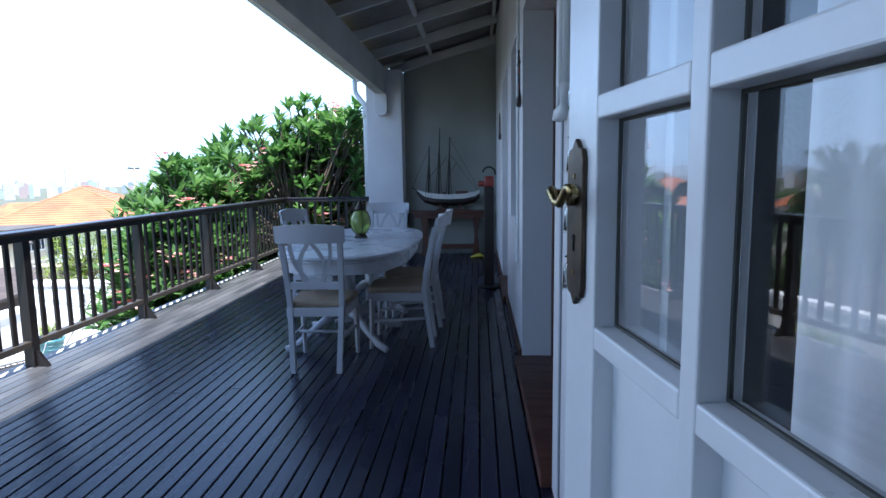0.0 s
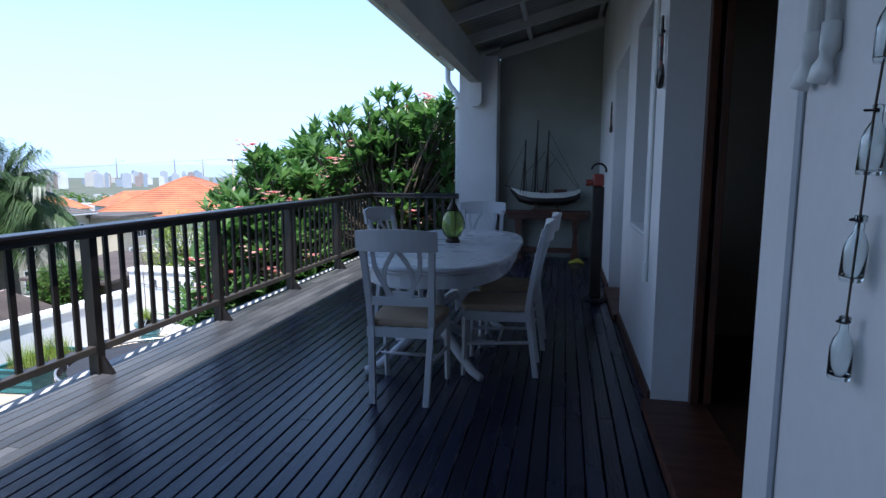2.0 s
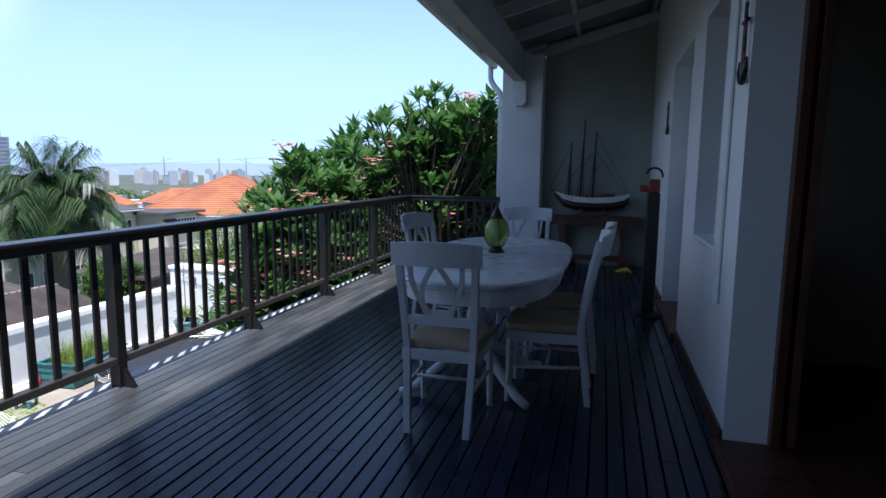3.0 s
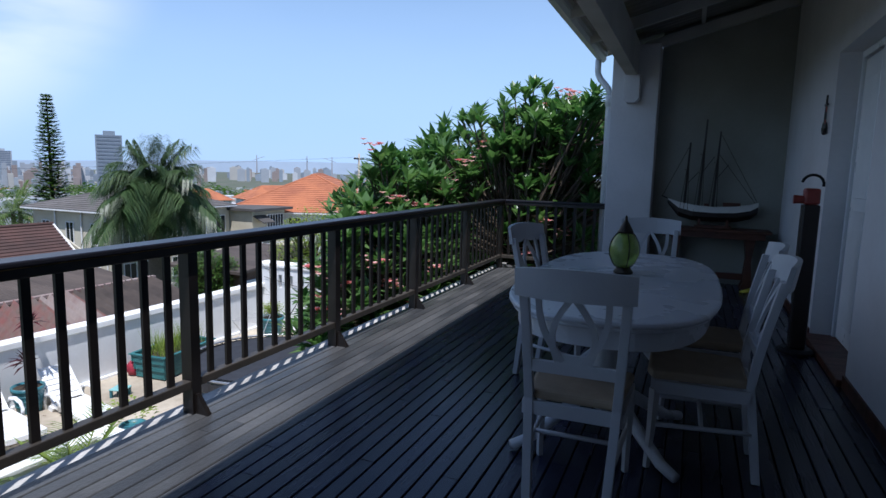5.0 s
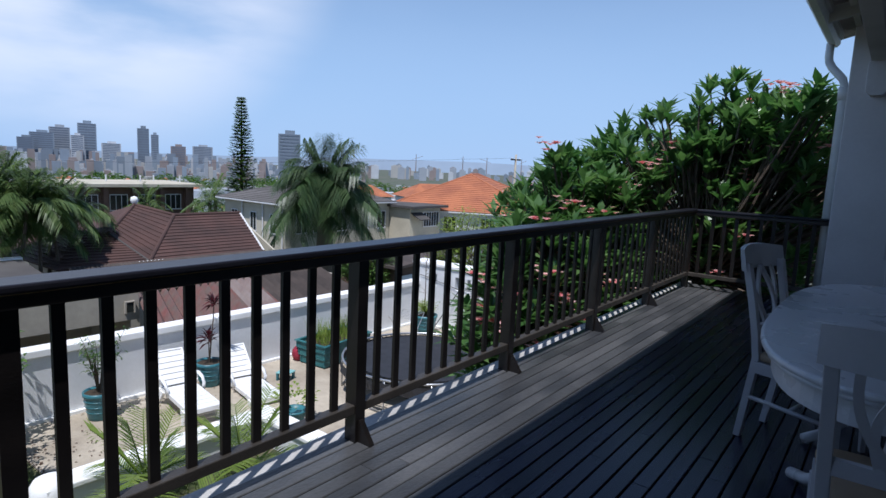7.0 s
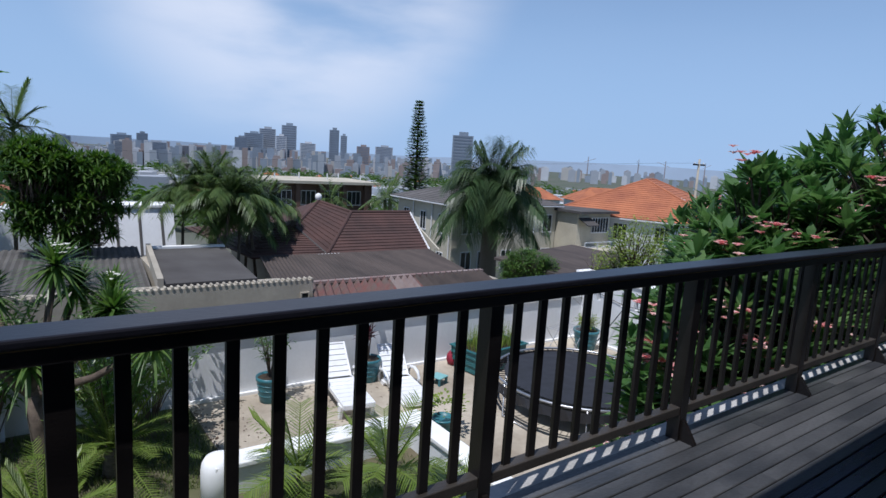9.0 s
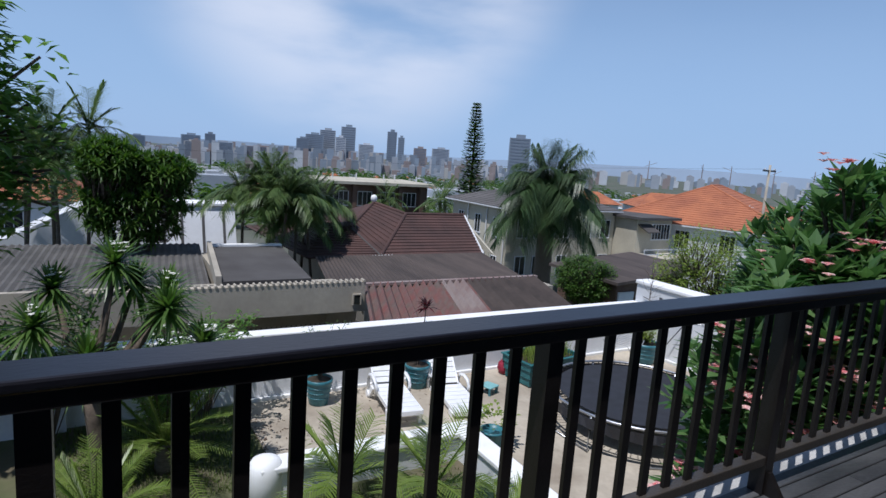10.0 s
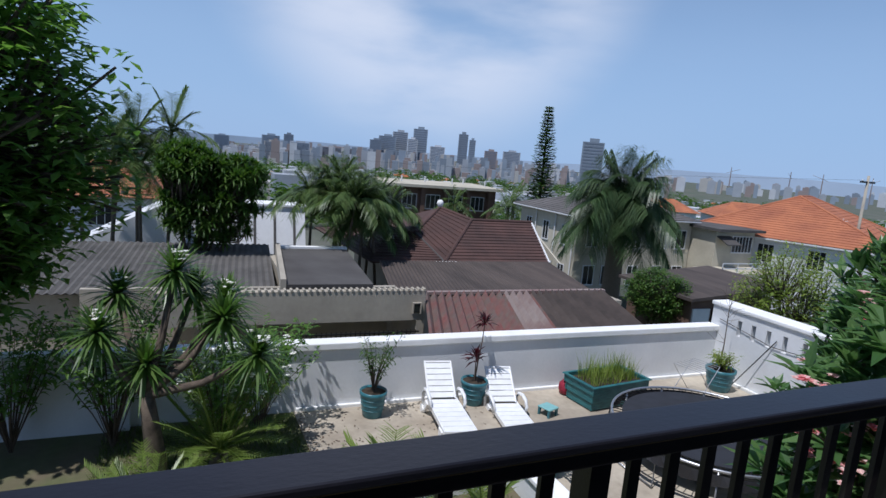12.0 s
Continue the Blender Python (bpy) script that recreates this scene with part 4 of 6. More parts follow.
# ---- sun loungers ----
def lounger(m):
    """Foot end at y = 0, head towards +y, a white moulded lounger."""
    t = thing("sun_lounger", "white moulded plastic sun lounger with raised backrest", "lounger", m, "sun loungers")
    n = 7
    for i in range(n):
        a, b = i * 1.18 / n, (i + 1) * 1.18 / n - 0.012
        part("bed_slat", Geo().box(-0.30, 0.30, a, b, 0.335, 0.362), M_PLASTIC, t, bevel=0.006)
    part("bed_frame", Geo().box(-0.33, -0.30, -0.02, 1.24, 0.27, 0.365).box(0.30, 0.33, -0.02, 1.24, 0.27, 0.365).box(-0.30, 0.30, -0.02, -0.002, 0.26, 0.36), M_PLASTIC, t, bevel=0.008)
    ang = radians(48)
    rot = Matrix.Translation((0, 1.22, 0.35)) @ Matrix.Rotation(ang, 4, "X")
    k = 6
    for i in range(k):
        a, b = 0.02 + i * 0.74 / k, 0.02 + (i + 1) * 0.74 / k - 0.014
        part("back_slat", Geo().box(-0.27, 0.27, a, b, -0.014, 0.012), M_PLASTIC, t, bevel=0.006, at=rot)
    part("back_frame", Geo().box(-0.31, -0.27, 0, 0.80, -0.02, 0.016).box(0.27, 0.31, 0, 0.80, -0.02, 0.016).box(-0.27, 0.27, 0.762, 0.80, -0.02, 0.016), M_PLASTIC, t, bevel=0.008, at=rot)
    for s in (-1, 1):
        part("foot_leg", Geo().hull([(s * 0.33 - 0.035, 0.12, 0), (s * 0.33 + 0.035, 0.12, 0), (s * 0.33 + 0.03, 0.20, 0), (s * 0.33 - 0.03, 0.20, 0)], [(s * 0.32 - 0.035, 0.06, 0.30), (s * 0.32 + 0.03, 0.06, 0.30), (s * 0.32 + 0.03, 0.26, 0.30), (s * 0.32 - 0.035, 0.26, 0.30)]), M_PLASTIC, t, bevel=0.01)
        part("head_leg", Geo().hull([(s * 0.34 - 0.035, 1.30, 0), (s * 0.34 + 0.035, 1.30, 0), (s * 0.34 + 0.03, 1.40, 0), (s * 0.34 - 0.03, 1.40, 0)], [(s * 0.32 - 0.035, 1.08, 0.30), (s * 0.32 + 0.03, 1.08, 0.30), (s * 0.32 + 0.03, 1.28, 0.30), (s * 0.32 - 0.035, 1.28, 0.30)]), M_PLASTIC, t, bevel=0.01)
        part("armrest", Geo().tube([(s * 0.36, 0.86, 0.30), (s * 0.365, 0.84, 0.46), (s * 0.37, 0.92, 0.56), (s * 0.37, 1.10, 0.59), (s * 0.37, 1.28, 0.54), (s * 0.37, 1.38, 0.40), (s * 0.36, 1.36, 0.10)], [0.03, 0.034, 0.036, 0.038, 0.036, 0.034, 0.03], 8), M_PLASTIC, t, smooth=True)
    part("wheel", Geo().tube([(-0.40, 1.36, 0.08), (-0.36, 1.36, 0.08)], 0.08, 16), M_PLASTIC, t)
    return t


lg = lounger(pose(-10.22, 7.58, GZ + 0.031, 0, 0, 81.5) @ Matrix.Diagonal((1, 1.2, 1, 1)))
copy_thing(lg, pose(-10.1, 9.22, GZ + 0.031, 0, 0, 78.5))


# ---- pots and their plants ----
def pot(m, r, h, label, group="teal pots"):
    p = thing("plant_pot", label, "plant pot", m, group)
    part("body", Geo().lathe([(r * 0.68, 0), (r * 0.74, 0.02), (r * 0.97, h * 0.80), (r * 0.97, h * 0.84), (r * 1.05, h * 0.86), (r * 1.05, h), (r * 0.95, h), (r * 0.93, h * 0.9)], 26), M_TEAL, p, smooth=True)
    part("soil", Geo().lathe([(r * 0.92, h * 0.86), (r * 0.92, h * 0.93), (0.01, h * 0.95)], 20), M_SOIL, p)
    for k in range(3):
        part("ridge", Geo().lathe([(r * (0.80 + 0.06 * k), h * (0.28 + 0.2 * k)), (r * (0.86 + 0.06 * k), h * (0.30 + 0.2 * k)), (r * (0.82 + 0.06 * k), h * (0.32 + 0.2 * k))], 26), M_TEAL, p, smooth=True)
    return p


def bush_sprays(stems, spread, height, leaf, width, material, name, label, m, count=16, bark=M_BARK):
    """A loose shrub: thin stems that fork, with small leaves along them."""
    t = thing(name, label, "shrub", m)
    wood, lf = Geo(), Geo()
    for i in range(stems):
        a = rnd(0, 6.28)
        top = Vector((math.cos(a) * spread * rnd(0.3, 1), math.sin(a) * spread * rnd(0.3, 1), height * rnd(0.6, 1)))
        pts = [Vector((0, 0, 0)).lerp(top, k / 4) + Vector((0, 0, 0.12 * height * math.sin(math.pi * k / 4))) + Vector((rnd(-1, 1), rnd(-1, 1), 0)) * 0.02 for k in range(5)]
        wood.tube(pts, [0.012, 0.01, 0.008, 0.006, 0.003], 5)
        for j in range(count):
            q = rnd(0.3, 1.0) * 4
            k = min(int(q), 3)
            p = pts[k].lerp(pts[k + 1], q - k) + Vector((rnd(-1, 1), rnd(-1, 1), rnd(-1, 1))) * 0.09
            lf.leaf(p, (rnd(-1, 1), rnd(-1, 1), rnd(-0.4, 0.7)), leaf * rnd(0.7, 1.2), width, 0.4)
    part("branchwork", wood, bark, t)
    part("foliage", lf, material, t)
    return t


pot(pose(-11.92, 6.36, GZ + 0.031), 0.27, 0.55, "teal glazed ridged pot on the patio")
bush_sprays(16, 0.55, 1.25, 0.13, 0.035, M_DLEAF, "potted_shrub", "straggly green shrub growing in a teal pot", pose(-11.92, 6.36, GZ + 0.53), 22)
pot(pose(-12.05, 8.72, GZ + 0.031), 0.29, 0.55, "teal glazed pot between the loungers")
cd = thing("cordyline", "dark crimson cordyline with two leafy heads in a pot", "plant", pose(-12.05, 8.72, GZ + 0.53))
part("stem", Geo().tube([(0, 0, 0), (0.02, 0.03, 0.5), (0.0, 0.10, 1.0), (0, 0.12, 1.4)], [0.018, 0.016, 0.013, 0.01], 7), M_BARK, cd)
part("stem", Geo().tube([(0.03, -0.02, 0), (0.03, -0.03, 0.55)], 0.013, 7), M_BARK, cd)
for z, y, nn in ((1.38, 0.12, 34), (0.58, -0.02, 34)):
    g = Geo()
    for i in range(nn):
        a, e = rnd(0, 6.28), rnd(-0.2, 1.4)
        g.leaf((0, y, z + rnd(-0.1, 0.05)), (math.cos(a) * math.cos(e), math.sin(a) * math.cos(e), math.sin(e)), rnd(0.28, 0.42), 0.06, 0.35)
    part("leaf_head", g, M_CORDY, cd, "dark crimson strap leaves")
pot(pose(-11.5, 15.55, GZ + 0.031), 0.36, 0.58, "squat teal pot by the side wall")
bush_sprays(22, 0.42, 0.5, 0.16, 0.03, M_GRN2, "potted_herb", "pale green herb spilling over its pot", pose(-11.5, 15.55, GZ + 0.55), 16)
bs2 = thing("bare_sapling", "thin bare sapling with dry twigs in the pot", "sapling", pose(-11.62, 15.6, GZ + 0.55))
g = Geo().tube([(0, 0, 0), (0.03, 0.02, 0.7), (-0.02, 0.05, 1.5), (0.02, 0.08, 2.1)], [0.018, 0.014, 0.01, 0.004], 6)
for i in range(16):
    z = rnd(0.6, 2.0)
    a = rnd(0, 6.28)
    g.tube([(0, 0.04, z), (0.2 * math.cos(a), 0.2 * math.sin(a), z + rnd(0.05, 0.3)), (0.42 * math.cos(a), 0.42 * math.sin(a), z + rnd(0.1, 0.5))], [0.005, 0.004, 0.002], 4)
part("twigs", g, M_BARK, bs2)

# planter box, boards all round
pb = thing("planter_box", "teal painted wooden planter box on the patio", "planter", pose(-11.55, 11.95, GZ + 0.031, 0, 0, 7))
for s in (-1, 1):
    for k in range(3):
        z = 0.03 + k * 0.19
        e = 0.035 * k
        part("side_board", Geo().box(s * (0.40 + e) - 0.018, s * (0.40 + e) + 0.018, -0.82 - e, 0.82 + e, z, z + 0.18), M_TEALBOX, pb, bevel=0.005)
        part("end_board", Geo().box(-0.38 - e, 0.38 + e, s * (0.79 + e) - 0.018, s * (0.79 + e) + 0.018, z, z + 0.18), M_TEALBOX, pb, bevel=0.005)
part("rim", Geo().box(-0.53, -0.45, -0.92, 0.92, 0.585, 0.615).box(0.45, 0.53, -0.92, 0.92, 0.585, 0.615).box(-0.45, 0.45, -0.92, -0.84, 0.585, 0.615).box(-0.45, 0.45, 0.84, 0.92, 0.585, 0.615), M_TEALBOX, pb, bevel=0.005)
part("soil", Geo().box(-0.40, 0.40, -0.80, 0.80, 0.40, 0.55), M_SOIL, pb)
gp = thing("planter_grasses", "pale tufted grasses growing in the planter box", "grass", pose(-11.55, 11.95, GZ + 0.56, 0, 0, 7))
g = Geo()
for i in range(520):
    x, y, a = rnd(-0.36, 0.36), rnd(-0.72, 0.72), rnd(0, 6.28)
    g.blade((x, y, 0), (0.4 * math.cos(a), 0.4 * math.sin(a), 1), rnd(0.35, 0.75) * (1.15 if abs(y) > 0.25 else 0.75), 0.012, 0.15, 2)
part("tuft", g, M_GRN2, gp)
rb = thing("red_ball_bag", "crimson round bag beside the planter box", "bag", pose(-12.05, 11.2, GZ + 0.031))
part("bag", Geo().lathe([(0.05, 0), (0.15, 0.04), (0.19, 0.15), (0.17, 0.28), (0.09, 0.37), (0.04, 0.40)], 16), mat("crimson_cloth", (0.28, 0.015, 0.04), 0.7, 0.3, 12), rb, smooth=True)
part("handle", Geo().tube([(0.06, 0, 0.38), (0.02, 0.04, 0.46), (-0.05, 0, 0.38)], 0.012, 6), M_IRON, rb)
tl = thing("teal_stool", "small pale teal plastic stool beside a lounger", "stool", pose(-11.15, 10.12, GZ + 0.031, 0, 0, 20))
part("seat", Geo().box(-0.17, 0.17, -0.17, 0.17, 0.16, 0.2), mat("pale_teal_plastic", (0.22, 0.45, 0.45), 0.5, 0.1, 8), tl, bevel=0.02)
for x in (-0.13, 0.13):
    for y in (-0.13, 0.13):
        part("leg", Geo().box(x - 0.025, x + 0.025, y - 0.025, y + 0.025, 0, 0.16), M_TEAL, tl)

# ---- trampoline ----
tr = thing("trampoline", "round black trampoline with bare steel frame", "trampoline", pose(-8.64, 12.10, GZ + 0.031))
R = 1.84
H = 0.74
part("jumping_mat", Geo().lathe([(0.01, H - 0.02), (R - 0.20, H - 0.012), (R - 0.20, H - 0.02), (0.01, H - 0.028)], 64), M_TRAMP, tr)
rg = [(R * math.cos(a), R * math.sin(a), H) for a in (i * math.pi / 36 for i in range(73))]
part("frame_ring", Geo().tube(rg, 0.026, 10, False), M_GALV, tr, smooth=True)
g = Geo()
for i in range(84):
    a = 2 * math.pi * i / 84
    g.tube([((R - 0.21) * math.cos(a), (R - 0.21) * math.sin(a), H - 0.015), (R * math.cos(a), R * math.sin(a), H)], 0.009, 5)
part("springs", g, M_IRON, tr)
for i in range(6):
    a = i * math.pi / 3 + 0.3
    b = a + 0.5
    p, q = (R * math.cos(a), R * math.sin(a)), (R * math.cos(b), R * math.sin(b))
    part("leg", Geo().tube([(p[0], p[1], H - 0.02), (p[0], p[1], 0.025), (q[0], q[1], 0.025), (q[0], q[1], H - 0.02)], 0.022, 8), M_GALV, tr, smooth=True)
skirt = Geo()
for i in range(96):
    a = 2 * math.pi * i / 96
    d = 0.03 * math.sin(i * 1.7) + 0.02 * math.sin(i * 0.6)
    skirt.v += [((R + 0.032) * math.cos(a), (R + 0.032) * math.sin(a), H - 0.06), ((R + 0.04 + d) * math.cos(a), (R + 0.04 + d) * math.sin(a), H - 0.26 + d), ((R + 0.034) * math.cos(a), (R + 0.034) * math.sin(a), H - 0.06), ((R + 0.045 + d) * math.cos(a), (R + 0.045 + d) * math.sin(a), H - 0.26 + d)]
for i in range(96):
    a, b = 4 * i, 4 * ((i + 1) % 96)
    skirt.f += [(a, a + 1, b + 1, b), (a + 2, b + 2, b + 3, a + 3)]
part("torn_skirt", skirt, M_TRAMP, tr)

# drying rack leaning by the pot, hose on the side wall
dr = thing("drying_rack", "folding wire drying rack standing on the patio", "drying rack", pose(-11.2, 14.35, GZ + 0.031, 0, 0, 15))
for s in (-0.35, 0.35):
    part("leg", Geo().tube([(s, -0.45, 0.0), (s, 0.45, 0.85)], 0.01, 6), M_GALV, dr)
    part("leg", Geo().tube([(s, 0.45, 0.0), (s, -0.45, 0.85)], 0.01, 6), M_GALV, dr)
for i in range(7):
    part("bar", Geo().tube([(-0.35, -0.45 + 0.15 * i, 0.85), (0.35, -0.45 + 0.15 * i, 0.85)], 0.006, 5), M_GALV, dr)
hz = thing("leaning_pole", "thin dark pole leaning on the side wall", "pole", pose(-11.55, 16.0, GZ + 0.031))
part("rod", Geo().tube([(0, 0, 0), (0.9, 0.27, 1.55)], 0.014, 6), M_IRON, hz)
cb = thing("wall_cable", "black cable sagging along the side wall", "cable", pose(-12.4, 16.27, -2.35))
part("cable", Geo().tube([(0, 0, 0), (0.8, 0, -0.12), (1.6, 0, -0.25), (2.4, 0, -0.2), (3.2, 0, -0.45), (3.6, 0, -0.8)], 0.009, 5), M_IRON, cb)
pl = thing("small_potted_plant", "small leafy plant in a dark pot by the bed wall", "potted plant", pose(-9.0, 8.75, GZ + 0.031))
part("pot", Geo().lathe([(0.16, 0), (0.22, 0.3), (0.24, 0.3), (0.24, 0.34), (0.2, 0.34), (0.19, 0.3)], 20), M_TEAL, pl, smooth=True)
g = Geo()
for i in range(110):
    a, e = rnd(0, 6.28), rnd(-0.2, 1.3)
    rr = rnd(0.1, 0.4)
    g.leaf((rr * math.cos(a), rr * math.sin(a), 0.45 + rnd(0, 0.3)), (math.cos(a), math.sin(a), 0.5), 0.13, 0.07, 0.3)
part("leaves", g, M_GRN2, pl)


# ---- palms and garden plants ----
def frond(g, p, yaw, rise, length, droop, leaflet=0.35, width=0.03, pairs=18, hang=0.25):
    """A feather frond: an arching rib with leaflets on both sides."""
    c, s = math.cos(yaw), math.sin(yaw)
    pts = []
    for i in range(7):
        t = i / 6
        r = length * t * math.cos(rise) * (1 - 0.12 * t)
        pts.append(Vector((p[0] + c * r, p[1] + s * r, p[2] + length * t * math.sin(rise) - droop * length * t * t)))
    g.tube(pts, [0.018 * (1 - 0.85 * i / 6) for i in range(7)], 4, False)
    side = Vector((-s, c, 0))
    for j in range(pairs):
        q = (0.12 + 0.88 * j / pairs) * 6
        k = min(int(q), 5)
        o = pts[k].lerp(pts[k + 1], q - k)
        d = (pts[k + 1] - pts[k]).normalized()
        l = leaflet * (0.55 + 0.9 * math.sin(math.pi * (0.12 + 0.8 * j / pairs))) * rnd(0.85, 1.1)
        for sg in (-1, 1):
            g.blade(o, side * sg + d * 0.75 + Vector((0, 0, rnd(0.0, 0.25))), l, width, hang * rnd(0.5, 1.4), 2)


def palm(name, label, m, trunk, radius, fronds, length, material=None, droop=0.55, lean=(0, 0), leaflet=0.4, pairs=20, low=-0.5, hang=0.25, width=0.035, group=""):
    t = thing(name, label, "palm", m, group)
    top = Vector((lean[0], lean[1], trunk))
    if trunk > 0.3:
        pts = [Vector((lean[0] * (k / 5) ** 1.5, lean[1] * (k / 5) ** 1.5, trunk * k / 5)) for k in range(6)]
        part("trunk", Geo().tube(pts, [radius * (1.15 - 0.35 * k / 5) for k in range(6)], 10), M_PALMBARK, t, smooth=True)
    g = Geo()
    for i in range(fronds):
        rise = low + (1.35 - low) * (i + 0.5) / fronds
        frond(g, top + Vector((0, 0, rnd(-0.1, 0.1))), i * 2.4 + rnd(-0.3, 0.3), rise, length * rnd(0.8, 1.1), droop * rnd(0.7, 1.2) * (1.0 if rise < 0.9 else 0.5), leaflet, width, pairs, hang)
    part("crown", g, material or M_PALM, t)
    return t


for x, y, h, l in ((-8.1, 5.5, 0.5, 1.35), (-7.4, 6.6, 0.6, 1.5), (-6.5, 7.1, 0.3, 1.1)):
    palm("areca_palm", "young bright green palm in the bed", pose(x, y, GZ), h, 0.04, 11, l, M_PALMY, 0.5, leaflet=0.32, pairs=20, low=0.35, width=0.025, group="young palms")
palm("cycad", "spreading green cycad on the shaded turf", pose(-10.35, 3.35, GZ), 0.45, 0.16, 34, 1.85, M_PALMY, 0.25, leaflet=0.17, pairs=26, low=0.1, width=0.018, hang=0.05)
palm("cycad", "second cycad lower in the bed", pose(-8.8, 2.4, GZ), 0.3, 0.14, 24, 1.3, M_PALMY, 0.25, leaflet=0.16, pairs=24, low=0.1, width=0.018, hang=0.05)


def rosette(g, p, n, length, width, droop, low=-0.6, tilt=(0, 0)):
    for i in range(n):
        a = i * 2.399 + rnd(-0.2, 0.2)
        e = low + (1.45 - low) * (i + rnd(0, 1)) / n
        d = Vector((math.cos(a) * math.cos(e) + tilt[0], math.sin(a) * math.cos(e) + tilt[1], math.sin(e)))
        g.blade(p, d, length * rnd(0.8, 1.1), width, droop * rnd(0.6, 1.3), 3)


def cluster(g, p, n, r, size):
    for i in range(n):
        q = Vector(p) + Vector((rnd(-1, 1), rnd(-1, 1), rnd(-0.5, 1))) * r
        for k in range(5):
            a = k * 1.257 + rnd(0, 1)
            g.leaf(q, (math.cos(a), math.sin(a), 0.7), size, size * 0.7, 0.4)


yu = thing("pachypodium_tree", "branching succulent tree with spiky leaf heads and white flowers", "tree", pose(-9.95, 2.45, GZ))
fork = Vector((0.0, -0.12, 1.65))
part("trunk", Geo().tube([(0, 0, 0), (-0.02, 0.02, 0.6), (0.02, -0.06, 1.2), fork], [0.17, 0.14, 0.12, 0.10], 12), M_BARK, yu, smooth=True)
heads = [(-0.50, 0.22, 3.38), (-0.25, -0.78, 2.55), (0.2, 1.37, 2.25), (-1.3, -0.62, 2.85), (-0.65, 0.95, 2.88), (-0.2, -0.15, 2.05), (-0.8, 0.5, 3.0), (-0.1, 0.9, 2.75)]
for i, h in enumerate(heads):
    h = Vector(h)
    mid = fork.lerp(h, 0.5) + Vector((0, 0, -0.12))
    part("branch", Geo().tube([fork, mid, h], [0.07, 0.055, 0.04], 9), M_BARK, yu, smooth=True)
    leaves, flowers = Geo(), Geo()
    rosette(leaves, h, 125, 0.64, 0.058, 0.3, -0.7)
    if i in (0, 1, 2, 3, 4):
        cluster(flowers, h + Vector((0.1, 0.05, 0.25)), 10, 0.1, 0.065)
        part("blossom_head", flowers, M_WPETAL, yu, "white flower cluster")
    part("leaf_head", leaves, M_YUCCA, yu)
wf = bush_sprays(40, 1.25, 2.3, 0.13, 0.045, M_SHADELEAF, "flowering_shrub", "tangled garden shrub with small white flowers", pose(-10.9, 3.4, GZ), 40)
g = Geo()
cluster(g, (0, 0, 0), 4, 0.07, 0.05)
fl_me = g.mesh("blossom_head", M_WPETAL)
for i in range(44):
    part("blossom_head", fl_me, None, wf, at=pose(rnd(-1.0, 1.0), rnd(-1.1, 1.2), rnd(1.2, 2.1), 0, 0, rnd(0, 360)))
for x, y, s, h in ((-11.7, 1.7, 30, 2.7), (-11.9, 0.2, 30, 2.5), (-11.8, 4.1, 26, 2.2)):
    bush_sprays(s, 1.2, h, 0.16, 0.06, M_SHADELEAF, "garden_shrub", "dark leafy shrub in tree shade", pose(x, y, GZ), 46)
tf = thing("turf", "patchy grass along the patio edge", "grass", pose(0, 0, GZ), kind="stuff")
g = Geo()
for i in range(9000):
    x, y = rnd(-12.3, -9.3), rnd(1.5, 5.2)
    if y > 4.8 and x < -9.4:
        continue
    a = rnd(0, 6.28)
    g.blade((x, y, 0), (0.5 * math.cos(a), 0.5 * math.sin(a), 1), rnd(0.05, 0.16), 0.012, 0.2, 2)
for i in range(2600):
    x, y, a = rnd(-8.7, -5.0), rnd(4.6, 7.8), rnd(0, 6.28)
    g.blade((x, y, 0), (0.5 * math.cos(a), 0.5 * math.sin(a), 1), rnd(0.05, 0.16), 0.014, 0.2, 2)
part("blades", g, M_GRASS, tf)
ll = thing("leaf_litter", "dry fallen leaves scattered on the patio", "leaves", pose(0, 0, GZ + 0.034), kind="stuff")
g = Geo()
for i in range(260):
    y = 4.9 + 4.5 * random.random() ** 2.2
    a = rnd(0, 6.28)
    g.leaf((rnd(-12.3, -10.2), y, rnd(0, 0.012)), (math.cos(a), math.sin(a), 0.05), rnd(0.03, 0.075), 0.026, 0.05)
part("leaves", g, mat("dry_leaf", (0.09, 0.045, 0.022), 0.8, 0.4, 5), ll)


# ---- trees ----
def limb_tree(name, label, m, trunk_h, r, tips, leaf_fn, material, bark=M_BARK, fork=None):
    """A trunk that forks twice towards the given tips, with foliage made by leaf_fn at each tip."""
    t = thing(name, label, "tree", m)
    f = Vector(fork or (0, 0, trunk_h))
    wood, lf = Geo(), Geo()
    part("trunk", Geo().tube([(0, 0, 0), f * 0.5 + Vector((0.05, -0.04, 0)), f], [r * 1.25, r, r * 0.8], 10), bark, t, smooth=True)
    n_main = 16
    cent = [Vector(random.choice(tips)) for _ in range(n_main)]
    mains = [f.lerp(c, 0.55) for c in cent]
    for q in mains:
        wood.tube([f, f.lerp(q, 0.5) + Vector((rnd(-.1, .1), rnd(-.1, .1), -0.1)), q], [r * 0.55, r * 0.42, r * 0.3], 6)
    for tip in tips:
        tip = Vector(tip)
        q = min(mains, key=lambda k: (k - tip).length)
        mid = q.lerp(tip, 0.5) + Vector((rnd(-.15, .15), rnd(-.15, .15), rnd(-0.2, 0.05)))
        wood.tube([q, mid, tip], [r * 0.2, r * 0.14, r * 0.09], 5, False)
        leaf_fn(lf, tip)
    part("branchwork", wood, bark, t)
    part("crown", lf, material, t)
    return t


